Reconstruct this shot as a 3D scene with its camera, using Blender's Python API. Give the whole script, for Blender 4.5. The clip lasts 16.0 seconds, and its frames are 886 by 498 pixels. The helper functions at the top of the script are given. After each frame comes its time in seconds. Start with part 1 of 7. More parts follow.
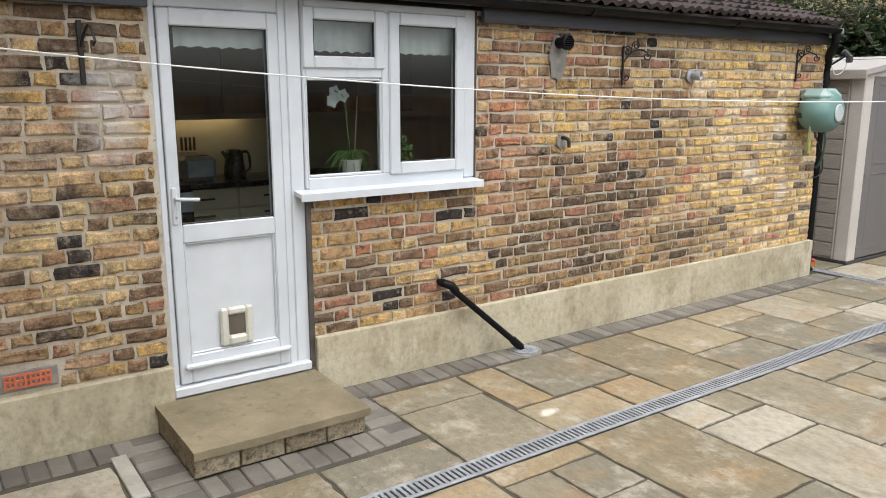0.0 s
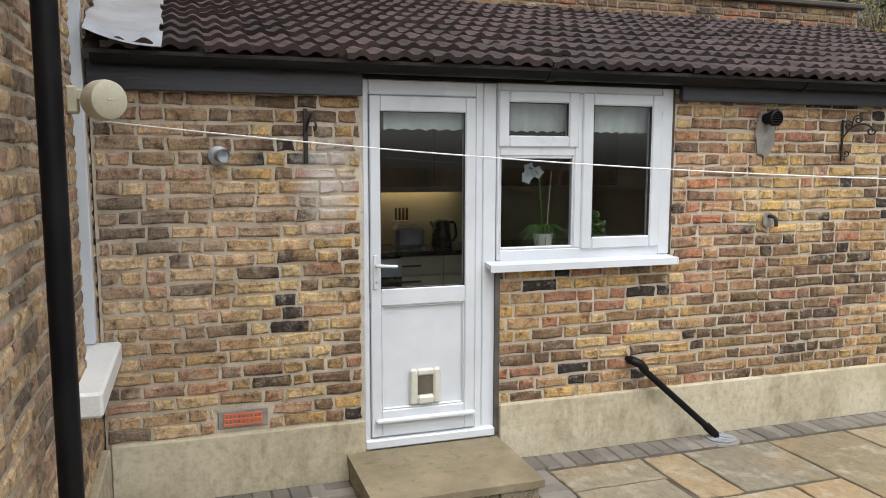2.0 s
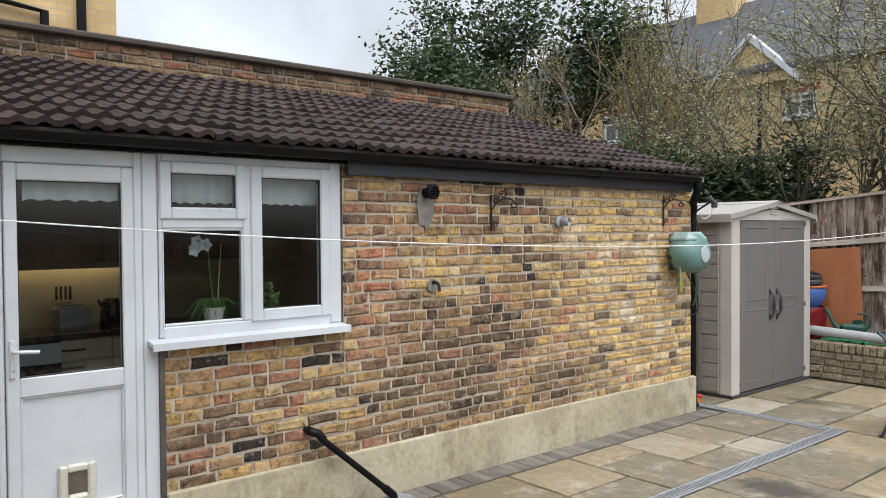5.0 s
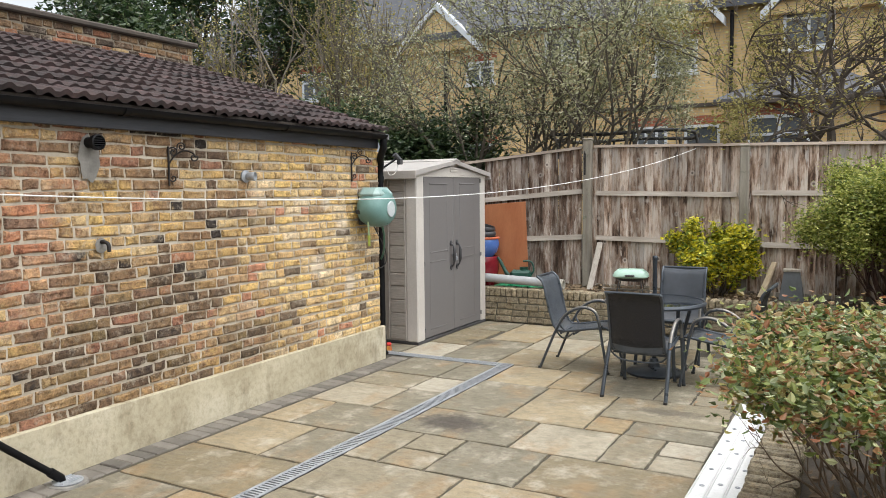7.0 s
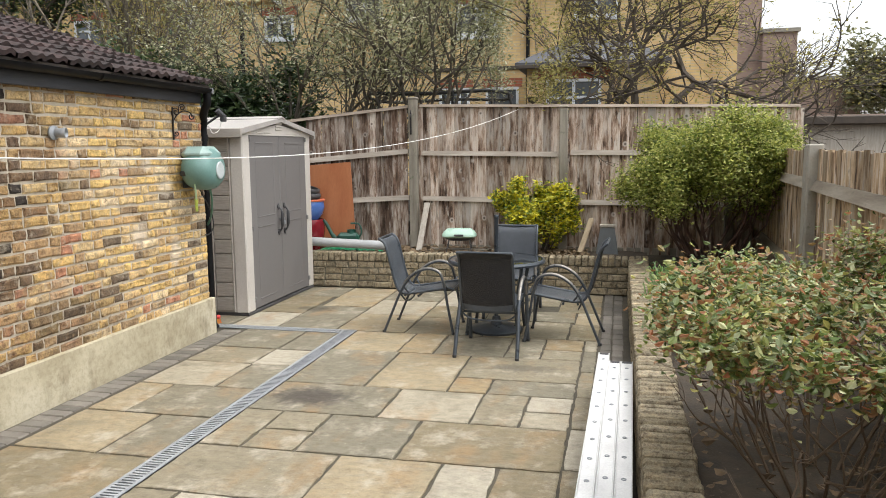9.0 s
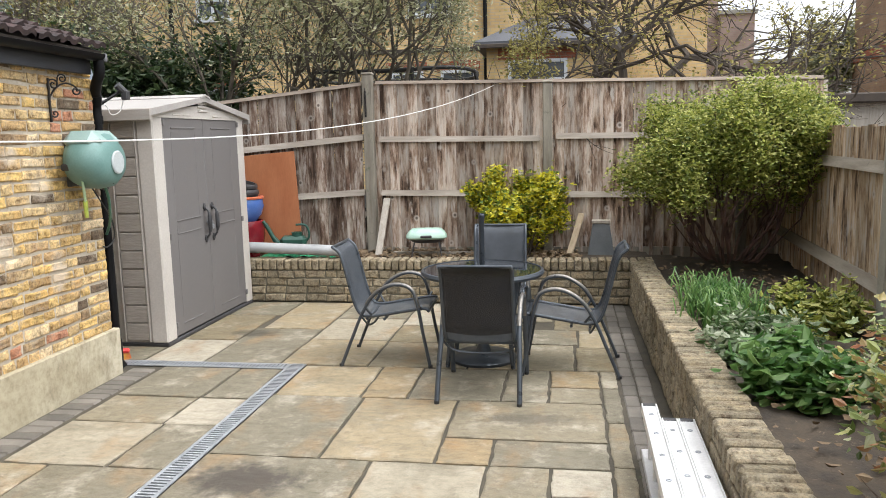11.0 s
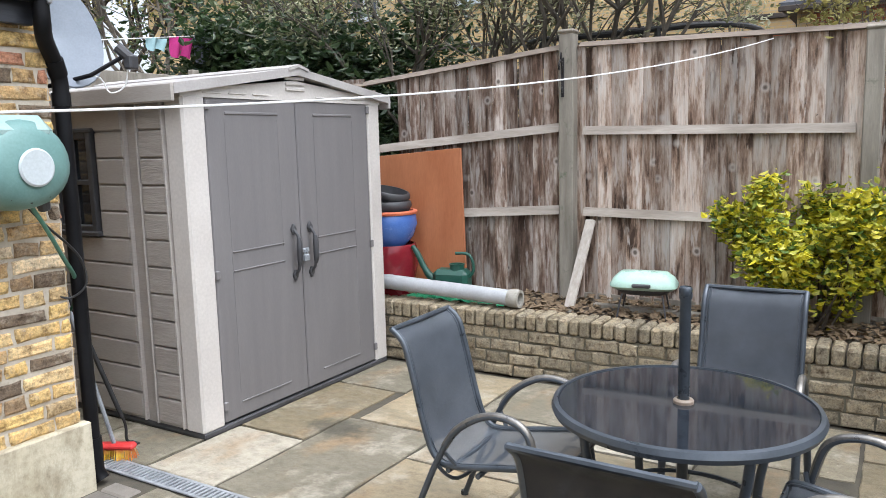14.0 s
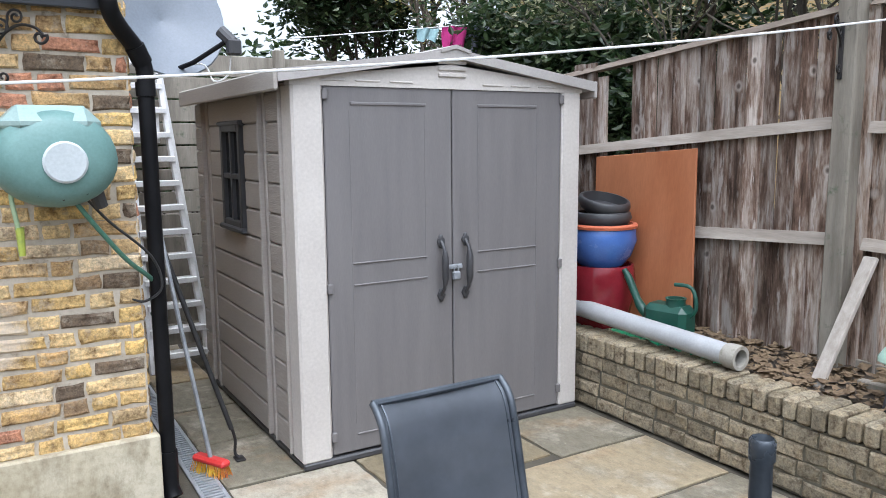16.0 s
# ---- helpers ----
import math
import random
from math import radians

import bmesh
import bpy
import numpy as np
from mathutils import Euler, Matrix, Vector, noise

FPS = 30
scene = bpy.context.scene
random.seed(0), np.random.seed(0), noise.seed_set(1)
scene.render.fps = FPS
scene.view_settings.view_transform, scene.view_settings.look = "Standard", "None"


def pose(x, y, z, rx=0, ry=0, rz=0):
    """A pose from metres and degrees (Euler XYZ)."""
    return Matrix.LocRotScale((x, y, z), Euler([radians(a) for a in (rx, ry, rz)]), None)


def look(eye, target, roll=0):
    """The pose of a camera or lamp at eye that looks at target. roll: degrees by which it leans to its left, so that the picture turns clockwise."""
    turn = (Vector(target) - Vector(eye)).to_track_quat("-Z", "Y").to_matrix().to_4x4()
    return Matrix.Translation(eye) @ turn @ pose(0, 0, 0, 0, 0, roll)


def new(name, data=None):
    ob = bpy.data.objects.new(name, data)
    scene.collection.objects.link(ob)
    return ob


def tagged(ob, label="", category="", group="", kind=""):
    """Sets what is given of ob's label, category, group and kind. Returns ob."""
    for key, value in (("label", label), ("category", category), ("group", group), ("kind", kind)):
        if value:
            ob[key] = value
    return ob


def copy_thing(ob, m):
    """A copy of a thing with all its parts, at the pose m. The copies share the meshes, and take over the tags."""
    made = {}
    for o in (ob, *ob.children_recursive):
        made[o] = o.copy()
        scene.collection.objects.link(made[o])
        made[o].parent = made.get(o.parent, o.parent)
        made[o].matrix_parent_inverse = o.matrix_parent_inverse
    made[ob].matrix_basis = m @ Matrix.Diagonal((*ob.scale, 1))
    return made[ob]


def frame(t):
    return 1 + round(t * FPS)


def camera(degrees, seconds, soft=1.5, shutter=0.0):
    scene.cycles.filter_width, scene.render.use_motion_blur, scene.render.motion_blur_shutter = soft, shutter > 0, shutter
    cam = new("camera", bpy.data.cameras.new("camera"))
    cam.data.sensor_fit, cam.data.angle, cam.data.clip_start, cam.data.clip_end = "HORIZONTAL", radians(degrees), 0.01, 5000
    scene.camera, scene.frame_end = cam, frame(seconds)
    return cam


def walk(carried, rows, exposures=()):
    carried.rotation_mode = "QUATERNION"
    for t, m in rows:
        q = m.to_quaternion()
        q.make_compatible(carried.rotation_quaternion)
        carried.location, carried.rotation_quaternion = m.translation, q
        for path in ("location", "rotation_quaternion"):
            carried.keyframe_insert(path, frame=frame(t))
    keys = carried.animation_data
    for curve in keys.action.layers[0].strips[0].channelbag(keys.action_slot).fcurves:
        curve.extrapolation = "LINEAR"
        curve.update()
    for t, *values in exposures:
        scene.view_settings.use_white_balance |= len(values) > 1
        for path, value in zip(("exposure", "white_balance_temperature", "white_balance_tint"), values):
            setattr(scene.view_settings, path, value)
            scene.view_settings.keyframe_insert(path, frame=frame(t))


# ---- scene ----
cam = camera(60.1, 16.0, soft=0.92)
PATH = [
    (0, (0.442, 0.493, 1.752), (1.561, 2.1, 1.344), 0.1),
    (0.5, (0.453, 0.421, 1.724), (1.379, 2.15, 1.332), 0.0),
    (1, (0.512, 0.366, 1.742), (1.284, 2.172, 1.368), 0.0),
    (1.5, (0.544, 0.324, 1.757), (1.217, 2.182, 1.446), 0.0),
    (2, (0.559, 0.294, 1.793), (1.18, 2.181, 1.561), 0.1),
    (2.5, (0.573, 0.273, 1.821), (1.196, 2.168, 1.672), 0.2),
    (3, (0.576, 0.254, 1.789), (1.26, 2.133, 1.73), 0.1),
    (3.2, (0.596, 0.239, 1.793), (1.321, 2.102, 1.755), 0.0),
    (5.5, (0.802, 0.155, 1.774), (2.227, 1.557, 1.703), -0.5),
    (6, (0.84, 0.136, 1.756), (2.395, 1.39, 1.656), -0.6),
    (6.5, (0.866, 0.126, 1.754), (2.53, 1.228, 1.622), -0.6),
    (7, (0.893, 0.11, 1.743), (2.644, 1.063, 1.587), -0.6),
    (7.5, (0.905, 0.137, 1.738), (2.728, 0.94, 1.556), -0.5),
    (8, (0.915, 0.216, 1.728), (2.786, 0.891, 1.522), -0.6),
    (8.5, (0.903, 0.432, 1.729), (2.811, 0.984, 1.496), -0.6),
    (9, (0.967, 0.645, 1.725), (2.899, 1.091, 1.465), -0.6),
    (9.5, (1.265, 0.826, 1.668), (3.213, 1.183, 1.391), -0.7),
    (9.7, (1.403, 0.914, 1.719), (3.355, 1.235, 1.424), -0.9),
    (12, (3.416, 1.18, 1.586), (5.369, 1.515, 1.311), -2.0),
    (12.5, (3.94, 1.185, 1.567), (5.866, 1.653, 1.299), -1.9),
    (13, (4.431, 1.15, 1.601), (6.304, 1.799, 1.33), -1.8),
    (13.5, (4.935, 1.162, 1.611), (6.73, 2.002, 1.34), -1.8),
    (14, (5.409, 1.125, 1.624), (7.098, 2.157, 1.343), -1.4),
    (14.5, (5.821, 1.107, 1.61), (7.377, 2.333, 1.33), -1.3),
    (15, (6.228, 1.116, 1.635), (7.623, 2.52, 1.35), -1.0),
    (15.5, (6.571, 1.024, 1.646), (7.786, 2.586, 1.36), -0.8),
    (16, (6.918, 0.958, 1.625), (7.941, 2.653, 1.343), -0.5),
]
walk(cam, [(t, look(eye, target, roll)) for t, eye, target, roll in PATH],
     exposures=[(0, 1.0, 6400, 9), (2.0, 1.0, 6400, 9), (3.2, 0.85, 6350, 9), (5.5, 0.82, 6250, 9), (7.2, 1.08, 6420, 8), (9.5, 1.13, 6520, 8), (12.5, 1.37, 6080, 10), (14, 1.38, 5900, 10), (16, 1.25, 5700, 10)])

# ---- light ----
world = bpy.data.worlds.new("overcast_sky")
scene.world = world
world.use_nodes = True
wn, wl = world.node_tree.nodes, world.node_tree.links
sky = wn.new("ShaderNodeTexSky")
sky.sky_type = "NISHITA"
sky.sun_disc = False
sky.sun_elevation, sky.sun_rotation = radians(68), radians(185)
sky.dust_density, sky.air_density = 4.0, 1.0
pale = wn.new("ShaderNodeHueSaturation")
pale.inputs["Saturation"].default_value = 0.22
wl.new(sky.outputs[0], pale.inputs["Color"])
# broken high cloud
cloud = wn.new("ShaderNodeTexNoise")
cloud.inputs["Scale"].default_value, cloud.inputs["Detail"].default_value = 2.6, 5
wl.new(wn.new("ShaderNodeTexCoord").outputs["Generated"], cloud.inputs["Vector"])
tone = wn.new("ShaderNodeMapRange")
tone.inputs[1].default_value, tone.inputs[2].default_value = 0.35, 0.65
tone.inputs[3].default_value, tone.inputs[4].default_value = 0.66, 1.06
wl.new(cloud.outputs[0], tone.inputs[0])
wl.new(tone.outputs[0], pale.inputs["Value"])
wl.new(pale.outputs[0], wn["Background"].inputs[0])
wn["Background"].inputs[1].default_value = 0.168
sun = new("sun", bpy.data.lights.new("sun", "SUN"))
sun.data.energy, sun.data.angle, sun.data.color = 1.2, radians(90), (1.0, 0.97, 0.93)
sun.matrix_world = look((-2.4, -5.0, 14), (0, 0, 0))


# ---- mesh helpers ----
class M:
    """Collects vertices and faces of one mesh."""

    def __init__(self):
        self.v, self.f = [], []

    def add(self, vs, fs):
        n = len(self.v)
        self.v.extend(tuple(p) for p in vs)
        self.f.extend(tuple(i + n for i in q) for q in fs)
        return self

    def box(self, x0, y0, z0, x1, y1, z1, c=0.0, m=None):
        x0, x1, y0, y1, z0, z1 = min(x0, x1), max(x0, x1), min(y0, y1), max(y0, y1), min(z0, z1), max(z0, z1)
        if c <= 0:
            vs = [(x, y, z) for z in (z0, z1) for y in (y0, y1) for x in (x0, x1)]
            fs = [(0, 2, 3, 1), (4, 5, 7, 6), (0, 1, 5, 4), (2, 6, 7, 3), (0, 4, 6, 2), (1, 3, 7, 5)]
        else:
            c = min(c, (x1 - x0) * .45, (y1 - y0) * .45, (z1 - z0) * .45)
            vs, ix = [], {}
            for a in (0, 1):
                for b in (0, 1):
                    for d in (0, 1):
                        p = ((x0, x1)[a], (y0, y1)[b], (z0, z1)[d])
                        i = (c, -c)[a], (c, -c)[b], (c, -c)[d]
                        for k in range(3):
                            q = [p[j] + (0 if j == k else i[j]) for j in range(3)]
                            ix[a, b, d, k] = len(vs)
                            vs.append(q)
            fs = []
            for s in (0, 1):
                r = (1, -1)[s]
                fs.append([ix[s, b, d, 0] for b, d in ((0, 0), (0, 1), (1, 1), (1, 0))][::r])
                fs.append([ix[a, s, d, 1] for a, d in ((0, 0), (1, 0), (1, 1), (0, 1))][::r])
                fs.append([ix[a, b, s, 2] for a, b in ((0, 0), (0, 1), (1, 1), (1, 0))][::r])
            for a in (0, 1):
                for b in (0, 1):
                    fs.append((ix[a, b, 0, 0], ix[a, b, 0, 1], ix[a, b, 1, 1], ix[a, b, 1, 0]))
                    fs.append((ix[a, 0, b, 0], ix[a, 0, b, 2], ix[a, 1, b, 2], ix[a, 1, b, 0]))
                    fs.append((ix[0, a, b, 1], ix[0, a, b, 2], ix[1, a, b, 2], ix[1, a, b, 1]))
                    for d in (0, 1):
                        fs.append((ix[a, b, d, 0], ix[a, b, d, 1], ix[a, b, d, 2]))
        if m is not None:
            vs = [m @ Vector(p) for p in vs]
        return self.add(vs, fs)

    def tube(self, pts, r, n=8, caps=True):
        pts = [Vector(p) for p in pts]
        rs = r if isinstance(r, (list, tuple)) else [r] * len(pts)
        d0 = (pts[1] - pts[0]).normalized()
        side = d0.orthogonal().normalized()
        vs, fs = [], []
        for i, p in enumerate(pts):
            d = (pts[min(i + 1, len(pts) - 1)] - pts[max(i - 1, 0)])
            d = d.normalized() if d.length > 1e-9 else d0
            side = side - d * side.dot(d)
            side = side.normalized() if side.length > 1e-6 else d.orthogonal().normalized()
            up = d.cross(side)
            for k in range(n):
                a = 2 * math.pi * k / n
                vs.append(p + (side * math.cos(a) + up * math.sin(a)) * rs[i])
        for i in range(len(pts) - 1):
            for k in range(n):
                fs.append((i * n + k, i * n + (k + 1) % n, (i + 1) * n + (k + 1) % n, (i + 1) * n + k))
        if caps:
            fs.append(tuple(range(n))[::-1])
            fs.append(tuple((len(pts) - 1) * n + k for k in range(n)))
        return self.add(vs, fs)

    def lathe(self, prof, n=24, m=None):
        vs, fs = [], []
        for r, z in prof:
            for k in range(n):
                a = 2 * math.pi * k / n
                vs.append(Vector((r * math.cos(a), r * math.sin(a), z)))
        for i in range(len(prof) - 1):
            for k in range(n):
                fs.append((i * n + k, i * n + (k + 1) % n, (i + 1) * n + (k + 1) % n, (i + 1) * n + k))
        if m is not None:
            vs = [m @ p for p in vs]
        return self.add(vs, fs)

    def prism(self, outline, y0, y1):
        """An outline in x and z, from y0 to y1."""
        n = len(outline)
        vs = [(x, y0, z) for x, z in outline] + [(x, y1, z) for x, z in outline]
        fs = [tuple(range(n)), tuple(range(2 * n - 1, n - 1, -1))] + [(i, i + n, (i + 1) % n + n, (i + 1) % n) for i in range(n)]
        return self.add(vs, fs)

    def mesh(self, name, mat, smooth=0.0):
        me = bpy.data.meshes.new(name)
        me.from_pydata(self.v, [], self.f)
        if len(self.f) < 30000:
            b = bmesh.new()
            b.from_mesh(me)
            bmesh.ops.recalc_face_normals(b, faces=b.faces)
            b.to_mesh(me)
            b.free()
        me.materials.append(mat)
        if smooth:
            me.polygons.foreach_set("use_smooth", [True] * len(me.polygons))
            me.set_sharp_from_angle(angle=radians(smooth))
        return me


def part(name, m, mat, parent=None, label="", smooth=0.0, kind=""):
    me = m if isinstance(m, bpy.types.Mesh) else m.mesh(name, mat, smooth)
    ob = new(name, me)
    if parent is not None:
        ob.parent = parent
    return tagged(ob, label, kind=kind)


def thing(name, label, category, at=None, group=""):
    ob = new(name)
    ob.empty_display_size = 0.1
    ob.matrix_world = at if at is not None else Matrix()
    return tagged(ob, label, category, group)


def structure(name, m, mat, label, category, smooth=0.0):
    return tagged(part(name, m, mat, None, "", smooth), label, category, "", "structure")


# ---- materials ----
def nodes(name):
    mt = bpy.data.materials.new(name)
    mt.use_nodes = True
    return mt, mt.node_tree.nodes, mt.node_tree.links, mt.node_tree.nodes["Principled BSDF"]


def noise_node(n, l, scale, detail=5.0, rough=0.6, warp=None, vec=None):
    t = n.new("ShaderNodeTexNoise")
    t.inputs["Scale"].default_value = scale
    t.inputs["Detail"].default_value = detail
    t.inputs["Roughness"].default_value = rough
    if vec is None:
        vec = n.new("ShaderNodeNewGeometry").outputs["Position"]
    if warp is not None:
        mp = n.new("ShaderNodeMapping")
        mp.inputs["Scale"].default_value = warp
        l.new(vec, mp.inputs[0])
        vec = mp.outputs[0]
    l.new(vec, t.inputs["Vector"])
    return t


def ramp_node(n, l, src, stops, hard=False):
    r = n.new("ShaderNodeValToRGB")
    els = r.color_ramp.elements
    while len(els) < len(stops):
        els.new(0.5)
    for e, (p, c) in zip(els, stops):
        e.position, e.color = p, (*c, 1)
    if hard:
        r.color_ramp.interpolation = "CONSTANT"
    l.new(src, r.inputs[0])
    return r


def mix_node(n, l, fac, a, b, mode="MIX"):
    m = n.new("ShaderNodeMix")
    m.data_type, m.blend_type = "RGBA", mode
    for s, v in ((0, fac), (6, a), (7, b)):
        if isinstance(v, (int, float)):
            m.inputs[s].default_value = v
        elif isinstance(v, tuple):
            m.inputs[s].default_value = (*v, 1)
        else:
            l.new(v, m.inputs[s])
    return m.outputs[2]


def map_node(n, l, v, a, b, c=0.0, d=1.0):
    m = n.new("ShaderNodeMapRange")
    for i, x in ((1, a), (2, b), (3, c), (4, d)):
        m.inputs[i].default_value = x
    l.new(v, m.inputs[0])
    return m.outputs[0]


def bump_node(n, l, bsdf, h, strength=0.3, dist=0.01):
    b = n.new("ShaderNodeBump")
    b.inputs["Strength"].default_value, b.inputs["Distance"].default_value = strength, dist
    l.new(h, b.inputs["Height"])
    l.new(b.outputs[0], bsdf.inputs["Normal"])


def plain(name, c1, c2, scale=6.0, rough=0.6, metal=0.0, fine=90.0, bump=0.15, warp=None, dirt=None, dirt_at=0.6, vary=0.0, spec=0.5, rspan=0.12):
    """A surface with broad colour drift, fine grain, an optional dirt colour and fine relief."""
    mt, n, l, b = nodes(name)
    broad = noise_node(n, l, scale, 5, 0.6, warp)
    col = ramp_node(n, l, broad.outputs[0], [(0.32, c1), (0.68, c2)]).outputs[0]
    grain = noise_node(n, l, fine, 3, 0.6, warp)
    col = mix_node(n, l, 0.35, col, ramp_node(n, l, grain.outputs[0], [(0.3, (0.62,) * 3), (0.7, (1.0,) * 3)]).outputs[0], "MULTIPLY")
    if dirt:
        d = noise_node(n, l, scale * 2.7, 8, 0.7)
        col = mix_node(n, l, map_node(n, l, d.outputs[0], dirt_at, dirt_at + 0.12), col, dirt)
    if vary:
        info = n.new("ShaderNodeObjectInfo")
        v = map_node(n, l, info.outputs["Random"], 0, 1, 1 - vary, 1 + vary)
        hs = n.new("ShaderNodeHueSaturation")
        l.new(v, hs.inputs["Value"])
        l.new(col, hs.inputs["Color"])
        col = hs.outputs[0]
    l.new(col, b.inputs["Base Color"])
    l.new(map_node(n, l, broad.outputs[0], 0.3, 0.7, max(rough - rspan, 0.03), min(rough + rspan, 1)), b.inputs["Roughness"])
    b.inputs["Metallic"].default_value = metal
    b.inputs["Specular IOR Level"].default_value = spec
    if bump:
        bump_node(n, l, b, grain.outputs[0], bump, 0.004)
    return mt


def blot(n, l, cx, cz, rx, rz, amount):
    """The share of an uneven patch round (cx, cz) on an upright wall."""
    mp = n.new("ShaderNodeMapping")
    mp.inputs["Location"].default_value = (-cx / rx, 0, -cz / rz)
    mp.inputs["Scale"].default_value = (1 / rx, 0, 1 / rz)
    l.new(n.new("ShaderNodeNewGeometry").outputs["Position"], mp.inputs[0])
    ln = n.new("ShaderNodeVectorMath")
    ln.operation = "LENGTH"
    l.new(mp.outputs[0], ln.inputs[0])
    wob = noise_node(n, l, 9, 8, 0.75)
    ad = n.new("ShaderNodeMath")
    ad.operation = "MULTIPLY_ADD"
    ad.inputs[1].default_value = 2.2
    l.new(wob.outputs[0], ad.inputs[0])
    l.new(ln.outputs["Value"], ad.inputs[2])
    return map_node(n, l, ad.outputs[0], 2.1, 1.4, 0, amount)


def brick_material(name, joined, old=True, tone="wall"):
    """Stock bricks: each brick takes its own colour, from tan and brown to burnt black and red."""
    mt, n, l, b = nodes(name)
    if joined:
        rnd = n.new("ShaderNodeNewGeometry").outputs["Random Per Island"]
    else:
        rnd = n.new("ShaderNodeObjectInfo").outputs["Random"]
    if tone == "planter":
        mixed = ramp_node(n, l, rnd, [(0, (0.25, 0.215, 0.15)), (0.35, (0.33, 0.285, 0.205)), (0.65, (0.21, 0.185, 0.135)), (1, (0.37, 0.325, 0.24))]).outputs[0]
        col = mixed
    elif tone == "sooty":
        col = ramp_node(n, l, rnd, [(0, (0.12, 0.085, 0.06)), (0.22, (0.21, 0.145, 0.09)), (0.42, (0.075, 0.06, 0.05)), (0.58, (0.25, 0.125, 0.08)), (0.74, (0.17, 0.12, 0.075)), (0.88, (0.28, 0.21, 0.12))], True).outputs[0]
    else:
        dark = ramp_node(n, l, rnd, [(0, (0.17, 0.118, 0.076)), (0.13, (0.35, 0.245, 0.125)), (0.24, (0.04, 0.036, 0.035)), (0.31, (0.23, 0.155, 0.095)),
                                     (0.45, (0.45, 0.32, 0.145)), (0.58, (0.135, 0.098, 0.072)), (0.70, (0.38, 0.265, 0.15)), (0.80, (0.30, 0.165, 0.115)), (0.86, (0.48, 0.37, 0.20)), (0.96, (0.34, 0.175, 0.11))], True).outputs[0]
        light = ramp_node(n, l, rnd, [(0, (0.55, 0.41, 0.19)), (0.16, (0.63, 0.50, 0.28)), (0.30, (0.46, 0.33, 0.17)), (0.40, (0.15, 0.12, 0.09)), (0.47, (0.63, 0.47, 0.20)),
                                      (0.60, (0.56, 0.42, 0.23)), (0.70, (0.29, 0.215, 0.135)), (0.78, (0.66, 0.56, 0.39)), (0.88, (0.50, 0.39, 0.22)), (0.96, (0.46, 0.24, 0.16))], True).outputs[0]
        pos = n.new("ShaderNodeNewGeometry").outputs["Position"]
        sep = n.new("ShaderNodeSeparateXYZ")
        l.new(pos, sep.inputs[0])
        wob = noise_node(n, l, 1.1, 3)
        ad = n.new("ShaderNodeMath")
        ad.operation = "MULTIPLY_ADD"
        ad.inputs[1].default_value = 3.0
        l.new(wob.outputs[0], ad.inputs[0])
        l.new(sep.outputs[0], ad.inputs[2])
        pick = n.new("ShaderNodeMath")
        pick.operation = "MAXIMUM"
        l.new(map_node(n, l, ad.outputs[0], 6.7, 7.6), pick.inputs[0])
        l.new(blot(n, l, 4.35, 1.55, 0.42, 0.30, 0.9), pick.inputs[1])
        col = mix_node(n, l, pick.outputs[0], dark, light)
        grey = ramp_node(n, l, rnd, [(0, (0.34, 0.265, 0.195)), (0.25, (0.46, 0.35, 0.225)), (0.45, (0.20, 0.165, 0.135)), (0.6, (0.40, 0.285, 0.215)), (0.8, (0.54, 0.43, 0.29))], True).outputs[0]
        col = mix_node(n, l, map_node(n, l, ad.outputs[0], 2.55, 2.05), col, grey)
        # patches of rebuilt brickwork: burnt and pale by the door, reddish by the window
        burnt = ramp_node(n, l, rnd, [(0, (0.045, 0.04, 0.04)), (0.26, (0.52, 0.42, 0.24)), (0.45, (0.06, 0.052, 0.048)), (0.58, (0.34, 0.23, 0.14)), (0.74, (0.56, 0.45, 0.27)), (0.9, (0.22, 0.16, 0.11))], True).outputs[0]
        col = mix_node(n, l, blot(n, l, 1.05, 1.0, 0.42, 0.50, 1.0), col, burnt)
        ruddy = ramp_node(n, l, rnd, [(0, (0.36, 0.21, 0.145)), (0.25, (0.25, 0.165, 0.12)), (0.45, (0.42, 0.27, 0.18)), (0.62, (0.40, 0.19, 0.12)), (0.8, (0.46, 0.34, 0.22))], True).outputs[0]
        brown = ramp_node(n, l, rnd, [(0, (0.10, 0.074, 0.055)), (0.18, (0.19, 0.135, 0.085)), (0.36, (0.06, 0.05, 0.045)), (0.48, (0.22, 0.14, 0.10)), (0.64, (0.15, 0.115, 0.062)), (0.78, (0.27, 0.19, 0.11)), (0.92, (0.23, 0.115, 0.085))], True).outputs[0]
        col = mix_node(n, l, blot(n, l, 4.35, 0.72, 0.95, 0.62, 0.95), col, brown)
        col = mix_node(n, l, blot(n, l, 5.55, 0.55, 0.62, 0.36, 0.85), col, brown)
        col = mix_node(n, l, blot(n, l, 3.72, 1.55, 0.34, 0.80, 0.9), col, ruddy)
        gold = ramp_node(n, l, rnd, [(0, (0.56, 0.41, 0.16)), (0.4, (0.44, 0.31, 0.15)), (0.6, (0.33, 0.24, 0.14)), (0.7, (0.60, 0.48, 0.27)), (0.9, (0.46, 0.27, 0.18))], True).outputs[0]
        col = mix_node(n, l, blot(n, l, 4.25, 1.62, 0.42, 0.26, 0.9), col, gold)
        col = mix_node(n, l, blot(n, l, 6.75, 0.75, 0.42, 0.36, 0.75), col, gold)
    broad = noise_node(n, l, 19, 7, 0.72)
